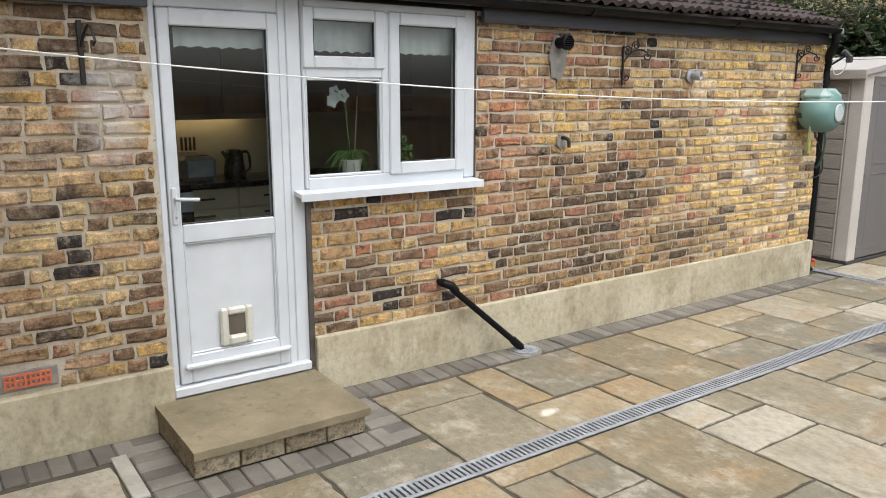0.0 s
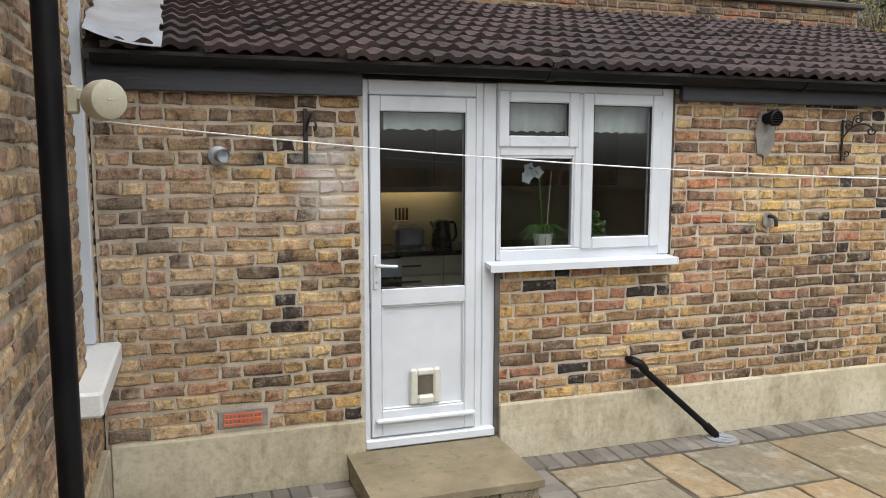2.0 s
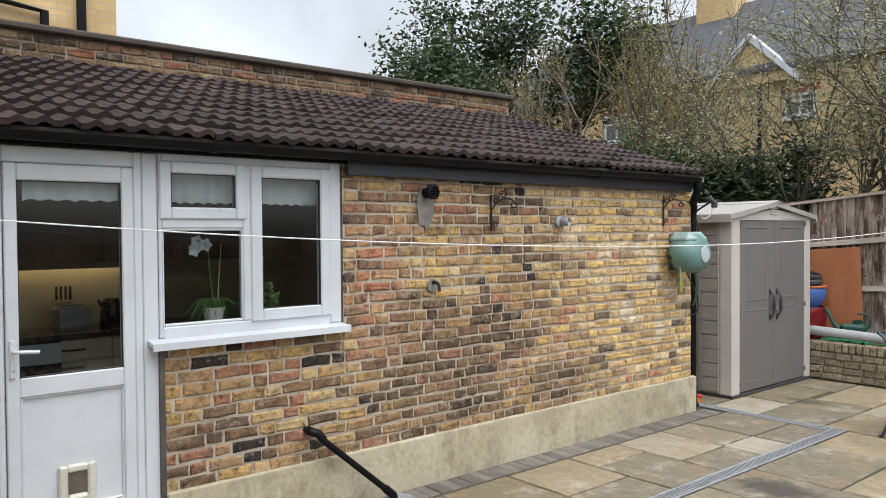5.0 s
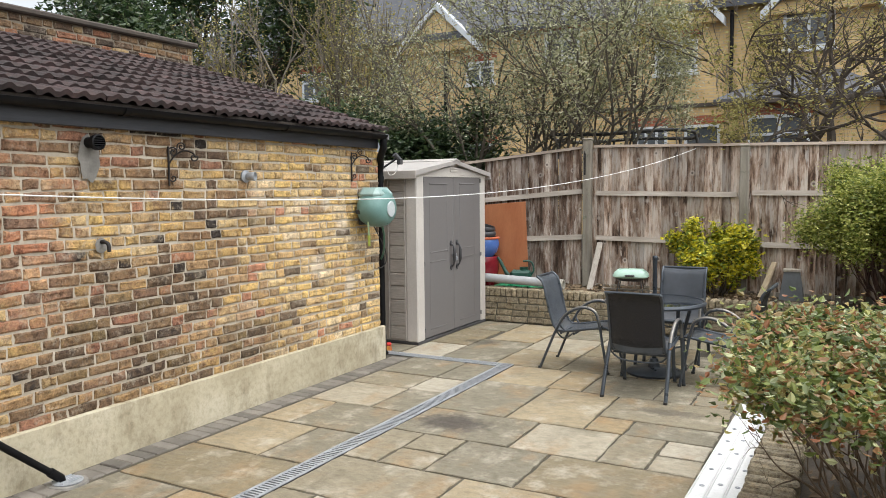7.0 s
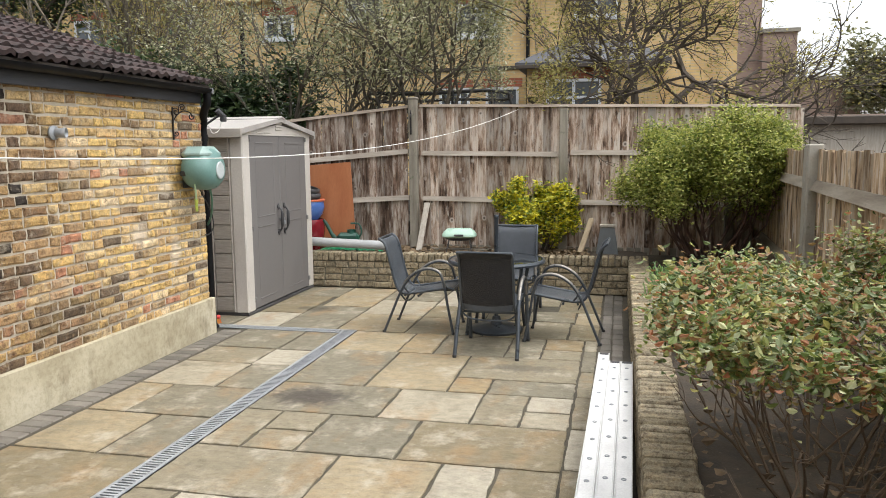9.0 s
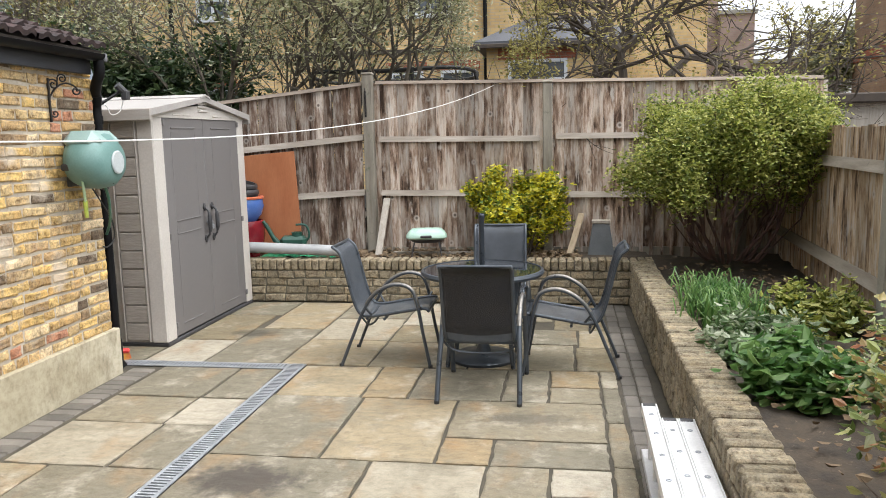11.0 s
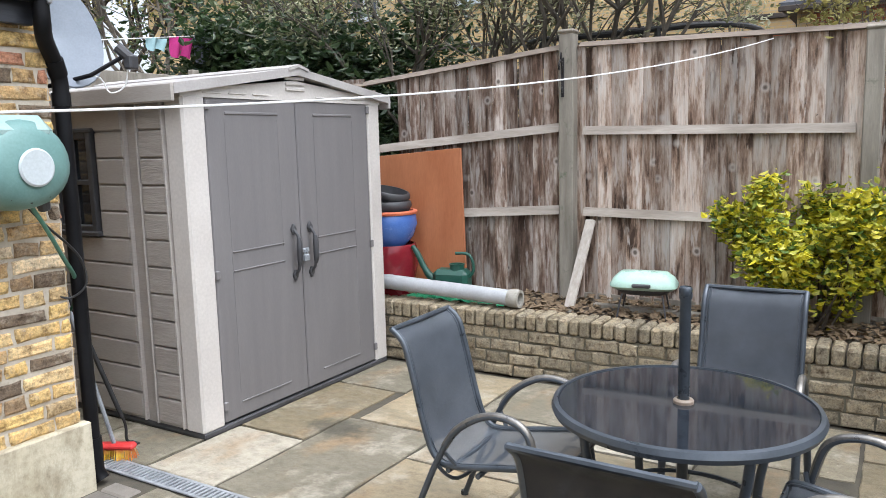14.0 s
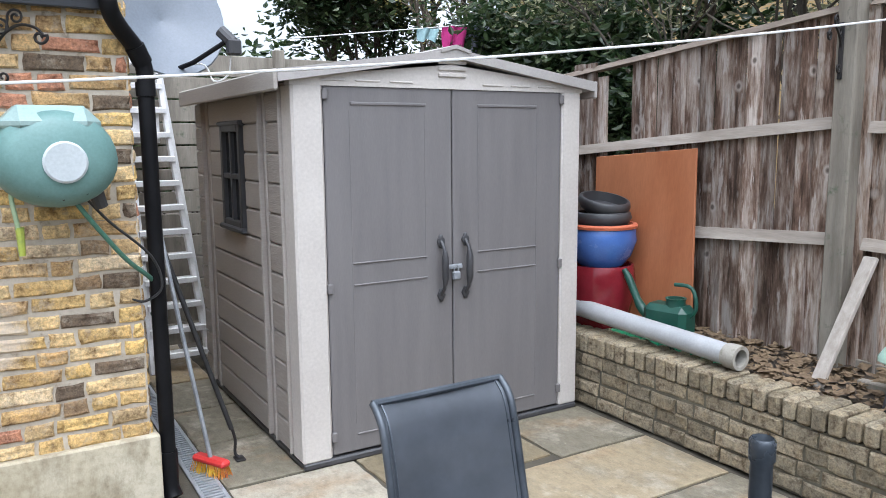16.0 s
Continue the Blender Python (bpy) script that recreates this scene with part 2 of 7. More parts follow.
    col = mix_node(n, l, 1.0, col, ramp_node(n, l, broad.outputs[0], [(0.32, (0.30, 0.24, 0.20)), (0.49, (1, 1, 1)), (0.70, (1.38, 1.33, 1.22))]).outputs[0], "MULTIPLY")
    fine = noise_node(n, l, 85, 6, 0.8)
    col = mix_node(n, l, 0.6, col, ramp_node(n, l, fine.outputs[0], [(0.36, (0.30, 0.27, 0.24)), (0.53, (1, 1, 1)), (0.66, (1.45, 1.42, 1.34))]).outputs[0], "MULTIPLY")
    tint = noise_node(n, l, 7.5, 5, 0.7)
    col = mix_node(n, l, 0.5, col, ramp_node(n, l, tint.outputs[0], [(0.35, (0.72, 0.62, 0.52)), (0.5, (1, 1, 1)), (0.66, (1.18, 1.03, 0.86))]).outputs[0], "MULTIPLY")
    if old:
        col = mix_node(n, l, 1.0, col, (1.05, 1.0, 0.95), "MULTIPLY")
        smear = noise_node(n, l, 17, 9, 0.78)
        col = mix_node(n, l, map_node(n, l, smear.outputs[0], 0.53, 0.63, 0, 0.5), col, (0.43, 0.37, 0.285))
        soot = noise_node(n, l, 3.1, 7, 0.7)
        col = mix_node(n, l, map_node(n, l, soot.outputs[0], 0.57, 0.72, 0, 0.55), col, (0.085, 0.065, 0.05))
        col = mix_node(n, l, blot(n, l, 1.25, 1.68, 0.20, 0.34, 0.75), col, (0.60, 0.57, 0.53))
        for cx, cz, rx, rz in ((6.45, 1.05, 0.16, 0.13), (6.85, 1.42, 0.14, 0.10), (6.6, 1.62, 0.09, 0.07), (6.95, 0.85, 0.12, 0.16)):
            col = mix_node(n, l, blot(n, l, cx, cz, rx, rz, 0.7), col, (0.66, 0.58, 0.48))
    l.new(col, b.inputs["Base Color"])
    b.inputs["Roughness"].default_value = 0.88
    b.inputs["Specular IOR Level"].default_value = 0.25
    sm = n.new("ShaderNodeMath")
    sm.operation = "ADD"
    l.new(broad.outputs[0], sm.inputs[0])
    l.new(fine.outputs[0], sm.inputs[1])
    bump_node(n, l, b, sm.outputs[0], 0.9, 0.008)
    return mt


def slab_material(name):
    """Riven sandstone: each slab drifts between grey, buff and rust, with lichen spots and damp dark stains."""
    mt, n, l, b = nodes(name)
    rnd = n.new("ShaderNodeObjectInfo").outputs["Random"]
    base = ramp_node(n, l, rnd, [(0, (0.255, 0.22, 0.155)), (0.15, (0.41, 0.38, 0.32)), (0.32, (0.29, 0.262, 0.205)), (0.48, (0.38, 0.325, 0.235)), (0.62, (0.235, 0.22, 0.18)), (0.78, (0.35, 0.28, 0.185)), (0.9, (0.47, 0.445, 0.395))], True).outputs[0]
    cmb = n.new("ShaderNodeCombineXYZ")
    for i in range(2):
        l.new(rnd, cmb.inputs[i])
    own = n.new("ShaderNodeVectorMath")
    own.operation = "MULTIPLY_ADD"
    own.inputs[1].default_value = (37, 53, 0)
    l.new(cmb.outputs[0], own.inputs[0])
    l.new(n.new("ShaderNodeNewGeometry").outputs["Position"], own.inputs[2])
    own = own.outputs[0]
    warm = noise_node(n, l, 1.9, 5, 0.6, (1.0, 1.7, 1.0), own)
    col = mix_node(n, l, map_node(n, l, warm.outputs[0], 0.52, 0.68, 0, 0.6), base, (0.37, 0.25, 0.14))
    grey = noise_node(n, l, 3.3, 6, 0.65, (1.6, 0.8, 1), own)
    col = mix_node(n, l, map_node(n, l, grey.outputs[0], 0.5, 0.66, 0, 0.6), col, (0.22, 0.205, 0.165))
    pale = noise_node(n, l, 3.6, 8, 0.72, None, own)
    col = mix_node(n, l, map_node(n, l, pale.outputs[0], 0.52, 0.66, 0, 0.65), col, (0.56, 0.53, 0.48))
    dirt = noise_node(n, l, 6.0, 9, 0.78, None, own)
    col = mix_node(n, l, map_node(n, l, dirt.outputs[0], 0.54, 0.74, 0, 0.6), col, (0.13, 0.115, 0.08))
    mid = noise_node(n, l, 23, 8, 0.75, (1.0, 0.55, 1))
    col = mix_node(n, l, 0.5, col, ramp_node(n, l, mid.outputs[0], [(0.33, (0.42, 0.40, 0.36)), (0.52, (1, 1, 1)), (0.70, (1.35, 1.33, 1.3))]).outputs[0], "MULTIPLY")
    fine = noise_node(n, l, 120, 4, 0.7)
    col = mix_node(n, l, 0.45, col, ramp_node(n, l, fine.outputs[0], [(0.3, (0.55, 0.53, 0.5)), (0.65, (1, 1, 1))]).outputs[0], "MULTIPLY")
    spots = n.new("ShaderNodeTexVoronoi")
    spots.inputs["Scale"].default_value = 13
    l.new(n.new("ShaderNodeNewGeometry").outputs["Position"], spots.inputs["Vector"])
    col = mix_node(n, l, map_node(n, l, spots.outputs["Distance"], 0.07, 0.04, 0, 0.45), col, (0.62, 0.60, 0.54))
    # the oily stain on one pale slab, the dark damp patch by the shed and the paint splash by the drain
    for cx, cy, rx, ry, tint, amount in ((5.85, 2.735, 0.24, 0.36, (0.075, 0.066, 0.062), 0.9), (8.69, 3.86, 0.16, 0.26, (0.07, 0.066, 0.055), 0.75), (6.82, 1.37, 0.12, 0.33, (0.10, 0.092, 0.08), 0.65), (3.2, 3.42, 0.075, 0.045, (0.75, 0.74, 0.72), 0.9)):
        mp = n.new("ShaderNodeMapping")
        mp.vector_type = "POINT"
        mp.inputs["Location"].default_value = (-cx / rx, -cy / ry, 0)
        mp.inputs["Scale"].default_value = (1 / rx, 1 / ry, 0)
        l.new(n.new("ShaderNodeNewGeometry").outputs["Position"], mp.inputs[0])
        ln = n.new("ShaderNodeVectorMath")
        ln.operation = "LENGTH"
        l.new(mp.outputs[0], ln.inputs[0])
        wob = noise_node(n, l, 14, 6, 0.7)
        ad = n.new("ShaderNodeMath")
        ad.operation = "MULTIPLY_ADD"
        ad.inputs[1].default_value = 1.8
        l.new(wob.outputs[0], ad.inputs[0])
        l.new(ln.outputs["Value"], ad.inputs[2])
        col = mix_node(n, l, map_node(n, l, ad.outputs[0], 1.9, 1.35, 0, amount), col, tint)
    col = mix_node(n, l, 1.0, col, (0.845, 0.81, 0.73), "MULTIPLY")
    l.new(col, b.inputs["Base Color"])
    l.new(map_node(n, l, grey.outputs[0], 0.35, 0.65, 0.72, 0.45), b.inputs["Roughness"])
    b.inputs["Specular IOR Level"].default_value = 0.4
    sm = n.new("ShaderNodeMath")
    sm.operation = "MULTIPLY_ADD"
    sm.inputs[1].default_value = 0.25
    l.new(fine.outputs[0], sm.inputs[0])
    l.new(grey.outputs[0], sm.inputs[2])
    bump_node(n, l, b, sm.outputs[0], 0.5, 0.02)
    return mt


def render_material(name):
    """Painted cement render: pale buff with cracks of algae, splash marks and fine trowel relief."""
    mt, n, l, b = nodes(name)
    broad = noise_node(n, l, 1.4, 6, 0.65)
    col = ramp_node(n, l, broad.outputs[0], [(0.3, (0.33, 0.285, 0.19)), (0.5, (0.46, 0.41, 0.295)), (0.7, (0.56, 0.515, 0.40))]).outputs[0]
    st = noise_node(n, l, 4.0, 8, 0.75, (1, 1, 0.45))
    col = mix_node(n, l, map_node(n, l, st.outputs[0], 0.50, 0.66, 0, 0.75), col, (0.235, 0.195, 0.125))
    sp = noise_node(n, l, 22, 7, 0.75)
    col = mix_node(n, l, 0.5, col, ramp_node(n, l, sp.outputs[0], [(0.34, (0.55, 0.52, 0.46)), (0.52, (1, 1, 1)), (0.7, (1.15, 1.15, 1.12))]).outputs[0], "MULTIPLY")
    l.new(col, b.inputs["Base Color"])
    b.inputs["Roughness"].default_value = 0.85
    f = noise_node(n, l, 45, 6, 0.7)
    bump_node(n, l, b, f.outputs[0], 0.35, 0.006)
    return mt


def fence_material(name, c1, c2, joined=False):
    """Weathered fence boards: grey silvering, brown wet streaks down the grain, knots."""
    mt, n, l, b = nodes(name)
    rnd = n.new("ShaderNodeNewGeometry").outputs["Random Per Island"] if joined else n.new("ShaderNodeObjectInfo").outputs["Random"]
    pos = n.new("ShaderNodeNewGeometry").outputs["Position"]
    off = n.new("ShaderNodeVectorMath")
    off.operation = "MULTIPLY_ADD"
    cmb = n.new("ShaderNodeCombineXYZ")
    for i in range(3):
        l.new(rnd, cmb.inputs[i])
    l.new(cmb.outputs[0], off.inputs[0])
    off.inputs[1].default_value = (31, 17, 23)
    l.new(pos, off.inputs[2])
    streak = noise_node(n, l, 5.0, 7, 0.68, (2.0, 2.0, 0.38), off.outputs[0])
    col = ramp_node(n, l, streak.outputs[0], [(0.36, (0.07, 0.045, 0.032)), (0.45, c1), (0.54, c2), (0.66, (0.62, 0.575, 0.53))]).outputs[0]
    grain = noise_node(n, l, 40, 4, 0.6, (4, 4, 0.12), off.outputs[0])
    col = mix_node(n, l, 0.6, col, ramp_node(n, l, grain.outputs[0], [(0.3, (0.45, 0.42, 0.38)), (0.62, (1, 1, 1))]).outputs[0], "MULTIPLY")
    drip = noise_node(n, l, 9.0, 5, 0.6, (2.4, 2.4, 0.42), off.outputs[0])
    col = mix_node(n, l, map_node(n, l, drip.outputs[0], 0.55, 0.63, 0, 0.5), col, (0.10, 0.062, 0.046))
    col = mix_node(n, l, map_node(n, l, drip.outputs[0], 0.44, 0.37, 0, 0.65), col, (0.60, 0.555, 0.51))
    kn = n.new("ShaderNodeTexVoronoi")
    kn.inputs["Scale"].default_value = 5.0
    l.new(off.outputs[0], kn.inputs["Vector"])
    col = mix_node(n, l, map_node(n, l, kn.outputs["Distance"], 0.20, 0.12, 0, 0.6), col, (0.58, 0.53, 0.48))
    col = mix_node(n, l, map_node(n, l, kn.outputs["Distance"], 0.11, 0.05, 0, 0.8), col, (0.06, 0.04, 0.03))
    hs = n.new("ShaderNodeHueSaturation")
    l.new(map_node(n, l, rnd, 0, 1, 0.62, 1.34), hs.inputs["Value"])
    l.new(col, hs.inputs["Color"])
    l.new(hs.outputs[0], b.inputs["Base Color"])
    b.inputs["Roughness"].default_value = 0.85
    b.inputs["Specular IOR Level"].default_value = 0.25
    bump_node(n, l, b, grain.outputs[0], 0.5, 0.006)
    return mt


def leaf_material(name, stops, rough=0.45, gloss=0.45):
    mt, n, l, b = nodes(name)
    rnd = n.new("ShaderNodeNewGeometry").outputs["Random Per Island"]
    col = ramp_node(n, l, rnd, stops).outputs[0]
    clump = noise_node(n, l, 3.5, 3)
    col = mix_node(n, l, 0.4, col, ramp_node(n, l, clump.outputs[0], [(0.35, (0.55, 0.58, 0.5)), (0.65, (1.0, 1.0, 1.0))]).outputs[0], "MULTIPLY")
    l.new(col, b.inputs["Base Color"])
    b.inputs["Roughness"].default_value = rough
    b.inputs["Specular IOR Level"].default_value = gloss
    tr = n.new("ShaderNodeBsdfTranslucent")
    l.new(col, tr.inputs[0])
    mx = n.new("ShaderNodeMixShader")
    mx.inputs[0].default_value = 0.42
    l.new(b.outputs[0], mx.inputs[1])
    l.new(tr.outputs[0], mx.inputs[2])
    l.new(mx.outputs[0], n["Material Output"].inputs[0])
    return mt


def glass_material(name, tint=(0.93, 0.96, 0.95), gain=1.0):
    mt, n, l, b = nodes(name)
    n.remove(b)
    t, g, f, m = n.new("ShaderNodeBsdfTransparent"), n.new("ShaderNodeBsdfGlossy"), n.new("ShaderNodeFresnel"), n.new("ShaderNodeMixShader")
    t.inputs[0].default_value = (*tint, 1)
    g.inputs["Roughness"].default_value = 0.015
    f.inputs[0].default_value = 1.5 * gain
    l.new(f.outputs[0], m.inputs[0])
    l.new(t.outputs[0], m.inputs[1])
    l.new(g.outputs[0], m.inputs[2])
    l.new(m.outputs[0], n["Material Output"].inputs[0])
    return mt


def far_brick_material(name, c1, c2, mortar):
    """Brickwork too far off to tell the bricks apart."""
    mt, n, l, b = nodes(name)
    br = n.new("ShaderNodeTexBrick")
    br.inputs["Color1"].default_value, br.inputs["Color2"].default_value, br.inputs["Mortar"].default_value = (*c1, 1), (*c2, 1), (*mortar, 1)
    br.inputs["Scale"].default_value = 1.0
    br.inputs["Brick Width"].default_value, br.inputs["Row Height"].default_value, br.inputs["Mortar Size"].default_value = 0.225, 0.075, 0.008
    sep, cmb, ad = n.new("ShaderNodeSeparateXYZ"), n.new("ShaderNodeCombineXYZ"), n.new("ShaderNodeMath")
    l.new(n.new("ShaderNodeNewGeometry").outputs["Position"], sep.inputs[0])
    l.new(sep.outputs[0], ad.inputs[0])
    l.new(sep.outputs[1], ad.inputs[1])
    l.new(ad.outputs[0], cmb.inputs[0])
    l.new(sep.outputs[2], cmb.inputs[1])
    l.new(cmb.outputs[0], br.inputs["Vector"])
    st = noise_node(n, l, 0.9, 6, 0.65)
    col = mix_node(n, l, 0.6, br.outputs[0], ramp_node(n, l, st.outputs[0], [(0.35, (0.55, 0.5, 0.45)), (0.6, (1, 1, 1))]).outputs[0], "MULTIPLY")
    l.new(col, b.inputs["Base Color"])
    b.inputs["Roughness"].default_value = 0.9
    bump_node(n, l, b, br.outputs["Fac"], -0.3, 0.01)
    return mt


BRICK = brick_material("stock_brick", False)
BRICK_J = brick_material("stock_brick_joined", True)
SOOTY = brick_material("sooty_brick", True, True, "sooty")
PLANTER = brick_material("planter_brick", False, False, "planter")
PLANTER_J = brick_material("planter_brick_joined", True, False, "planter")
MORTAR = plain("mortar", (0.37, 0.32, 0.245), (0.55, 0.49, 0.40), 6, 0.95, fine=70, bump=0.8, dirt=(0.22, 0.175, 0.12), dirt_at=0.56)
GREYMORTAR = plain("grey_mortar", (0.09, 0.082, 0.06), (0.17, 0.155, 0.115), 5, 0.95, fine=70, bump=0.5)
STEPMORTAR = plain("old_lime_mortar", (0.20, 0.165, 0.12), (0.34, 0.29, 0.22), 5, 0.95, fine=70, bump=0.5)
RENDER = render_material("painted_render")
SLAB = slab_material("sandstone")
PAVER = plain("block_paver", (0.12, 0.107, 0.092), (0.20, 0.181, 0.156), 5, 0.85, fine=160, bump=0.5, vary=0.3, dirt=(0.24, 0.22, 0.19), dirt_at=0.62)
SAND = plain("joint_sand", (0.045, 0.039, 0.029), (0.10, 0.087, 0.063), 7, 0.95, fine=120, bump=0.5, dirt=(0.09, 0.11, 0.05), dirt_at=0.6)
SOIL = plain("soil", (0.035, 0.027, 0.02), (0.085, 0.065, 0.045), 9, 0.95, fine=60, bump=1.0, dirt=(0.20, 0.155, 0.10), dirt_at=0.6)
UPVC = plain("white_upvc", (0.57, 0.60, 0.64), (0.62, 0.65, 0.685), 0.8, 0.3, fine=3, bump=0.0)
SEAL = plain("black_rubber", (0.015, 0.015, 0.016), (0.03, 0.03, 0.03), 10, 0.6)
CREAMPLASTIC = plain("cream_plastic", (0.46, 0.435, 0.32), (0.52, 0.49, 0.375), 3, 0.45, bump=0.03)
GLASS = glass_material("window_glass")
SMOKED = plain("smoked_glass", (0.014, 0.017, 0.022), (0.022, 0.026, 0.033), 3, 0.045, fine=200, bump=0.0, rspan=0.03)
TILE = plain("concrete_tile", (0.015, 0.0095, 0.0095), (0.060, 0.036, 0.034), 11, 0.85, fine=110, bump=0.8, vary=0.45, dirt=(0.24, 0.21, 0.19), dirt_at=0.67)
BLACKPVC = plain("black_pvc", (0.004, 0.004, 0.005), (0.010, 0.010, 0.011), 4, 0.45, bump=0.05, spec=0.15, dirt=(0.05, 0.048, 0.043), dirt_at=0.68)
LEAD = plain("lead_flashing", (0.22, 0.235, 0.26), (0.36, 0.38, 0.41), 5, 0.5, bump=0.2)
COPING = plain("felt_coping", (0.045, 0.036, 0.03), (0.09, 0.072, 0.058), 6, 0.85, bump=0.4)
SHEDGREY = plain("shed_door_resin", (0.150, 0.142, 0.142), (0.182, 0.172, 0.170), 2.5, 0.55, fine=60, bump=0.12, warp=(6, 6, 0.5))
SHEDTAUPE = plain("shed_wall_resin", (0.34, 0.308, 0.278), (0.395, 0.362, 0.328), 2.5, 0.6, fine=45, bump=0.3, warp=(0.6, 0.6, 5))
SHEDGRAIN = plain("shed_plank_resin", (0.29, 0.26, 0.232), (0.385, 0.35, 0.315), 7, 0.6, fine=16, bump=0.9, warp=(1, 1.2, 11))
SHEDCREAM = plain("shed_trim_resin", (0.50, 0.465, 0.43), (0.57, 0.535, 0.495), 2.5, 0.55, fine=60, bump=0.1)
SHEDROOF = plain("shed_roof_resin", (0.33, 0.31, 0.295), (0.42, 0.395, 0.375), 3, 0.6, bump=0.15, dirt=(0.3, 0.27, 0.24), dirt_at=0.62)
DARKPLASTIC = plain("dark_plastic", (0.035, 0.035, 0.038), (0.06, 0.06, 0.064), 6, 0.45, bump=0.05)
STEEL = plain("zinc_steel", (0.26, 0.28, 0.30), (0.40, 0.42, 0.45), 14, 0.42, 0.3, bump=0.1)
ALU = plain("ladder_aluminium", (0.70, 0.70, 0.70), (0.82, 0.82, 0.82), 9, 0.4, 0.15, bump=0.08, dirt=(0.45, 0.43, 0.4), dirt_at=0.66)
IRON = plain("wrought_iron", (0.012, 0.012, 0.013), (0.035, 0.03, 0.028), 20, 0.55, 0.3, bump=0.3)
FENCE = fence_material("fence_board", (0.34, 0.24, 0.18), (0.58, 0.485, 0.41))
FENCE_L = fence_material("old_fence_board", (0.21, 0.14, 0.105), (0.43, 0.355, 0.30))
FENCE_R = fence_material("side_fence_board", (0.45, 0.315, 0.20), (0.62, 0.49, 0.35))
CAPWOOD = plain("fence_capping", (0.15, 0.115, 0.088), (0.29, 0.24, 0.195), 4, 0.85, fine=50, bump=0.4, warp=(1, 0.4, 4))
RAIL = plain("fence_rail", (0.26, 0.22, 0.18), (0.46, 0.41, 0.355), 4, 0.85, fine=50, bump=0.4, warp=(1, 0.4, 4))
POST = plain("fence_post", (0.17, 0.15, 0.12), (0.33, 0.30, 0.25), 4, 0.9, fine=60, bump=0.5, warp=(3, 3, 0.4), dirt=(0.12, 0.135, 0.09), dirt_at=0.58)
CONCRETE = plain("concrete_post", (0.30, 0.28, 0.24), (0.42, 0.40, 0.35), 5, 0.9, fine=90, bump=0.5, dirt=(0.18, 0.17, 0.12), dirt_at=0.6)
RUSTBOARD = plain("orange_board", (0.36, 0.125, 0.05), (0.45, 0.175, 0.075), 2.0, 0.6, fine=30, bump=0.08, warp=(3, 3, 0.6))
CHAIRFRAME = plain("powder_coated_frame", (0.052, 0.062, 0.075), (0.085, 0.098, 0.115), 7, 0.36, 0.35, bump=0.04)
ARMTUBE = plain("worn_arm_tube", (0.12, 0.12, 0.12), (0.30, 0.275, 0.24), 12, 0.35, 0.6, bump=0.1)
WOODPALE = plain("pale_timber", (0.42, 0.33, 0.22), (0.56, 0.46, 0.33), 4, 0.8, fine=50, bump=0.3, warp=(5, 5, 0.5))
WHITEWOOD = plain("weathered_plank", (0.36, 0.32, 0.27), (0.52, 0.475, 0.42), 6, 0.85, fine=50, bump=0.4, warp=(5, 5, 0.6))
SLATE = plain("roof_slate", (0.05, 0.054, 0.064), (0.095, 0.10, 0.115), 3, 0.65, fine=40, bump=0.4)

# ---- large structure ----
WALL_Y, HOUSE_X, END_X = 4.44, 0.10, 7.50
ground = structure("ground", M().add([(-60, -60, -0.05), (90, -60, -0.05), (90, 70, -0.05), (-60, 70, -0.05)], [(0, 1, 2, 3)]), SOIL, "bare earth of the gardens around the yard", "ground")
pavement = structure("pavement", M().box(-1.5, -0.2, -0.045, 10.1, 7.2, -0.011), SAND, "sandstone patio with dark sandy joints", "patio")

# kitchen wall with one opening for the door and the window beside it
wall = M()
wall.box(HOUSE_X, WALL_Y + .011, 0.0, 1.46, 4.68, 2.30)
wall.box(1.46, WALL_Y + .011, 0.0, 2.26, 4.68, 0.14)
wall.box(2.26, WALL_Y + .011, 0.0, 3.455, 4.68, 1.155)
wall.box(3.455, WALL_Y + .011, 0.0, END_X - .012, 4.68, 2.30)
wall.box(1.46, WALL_Y + .03, 2.225, 3.455, 4.68, 2.30)
wall_kitchen = structure("wall_kitchen", wall, MORTAR, "old yellow stock brick wall with rough lime joints", "wall")
wall_end = structure("wall_end", M().add([(x, y, z) for x in (END_X - .24, END_X - .012) for y, z in ((4.68, 0), (6.98, 0), (6.98, 3.08), (4.68, 2.34))], [(0, 1, 2, 3), (4, 7, 6, 5), (0, 4, 5, 1), (1, 5, 6, 2), (2, 6, 7, 3), (3, 7, 4, 0)]), MORTAR, "stock brick end wall of the extension", "wall")
back = M().box(0.2, 6.98, 0.0, 7.47, 7.2, 3.40)
wall_parapet = structure("wall_parapet", back, STEPMORTAR, "brick parapet wall above the tiled roof", "wall")
structure("parapet_coping", M().box(0.15, 6.92, 3.40, 7.52, 7.26, 3.46, .015), COPING, "dark felted coping along the parapet", "coping")
house = M()
house.box(-0.25, 1.5, 0.0, HOUSE_X - .012, 3.95, 5.2)
house.box(-0.25, 3.95, 0.0, HOUSE_X - .012, 4.43, 0.82)
house.box(-0.25, 3.95, 3.5, HOUSE_X - .012, 4.43, 5.2)
house.box(-0.25, 4.43, 0.0, HOUSE_X - .012, 9.5, 5.2)
wall_house = structure("wall_house", house, MORTAR, "dark stock brick side wall of the house", "wall")
structure("wall_house_inner", M().box(-3.2, 1.5, 0.0, -3.0, 9.5, 5.2).box(-3.0, 1.5, 0, -.25, 1.7, 5.2).box(-3.2, 1.5, 5.2, .2, 9.5, 5.3), MORTAR, "plain inner wall of the house", "wall")

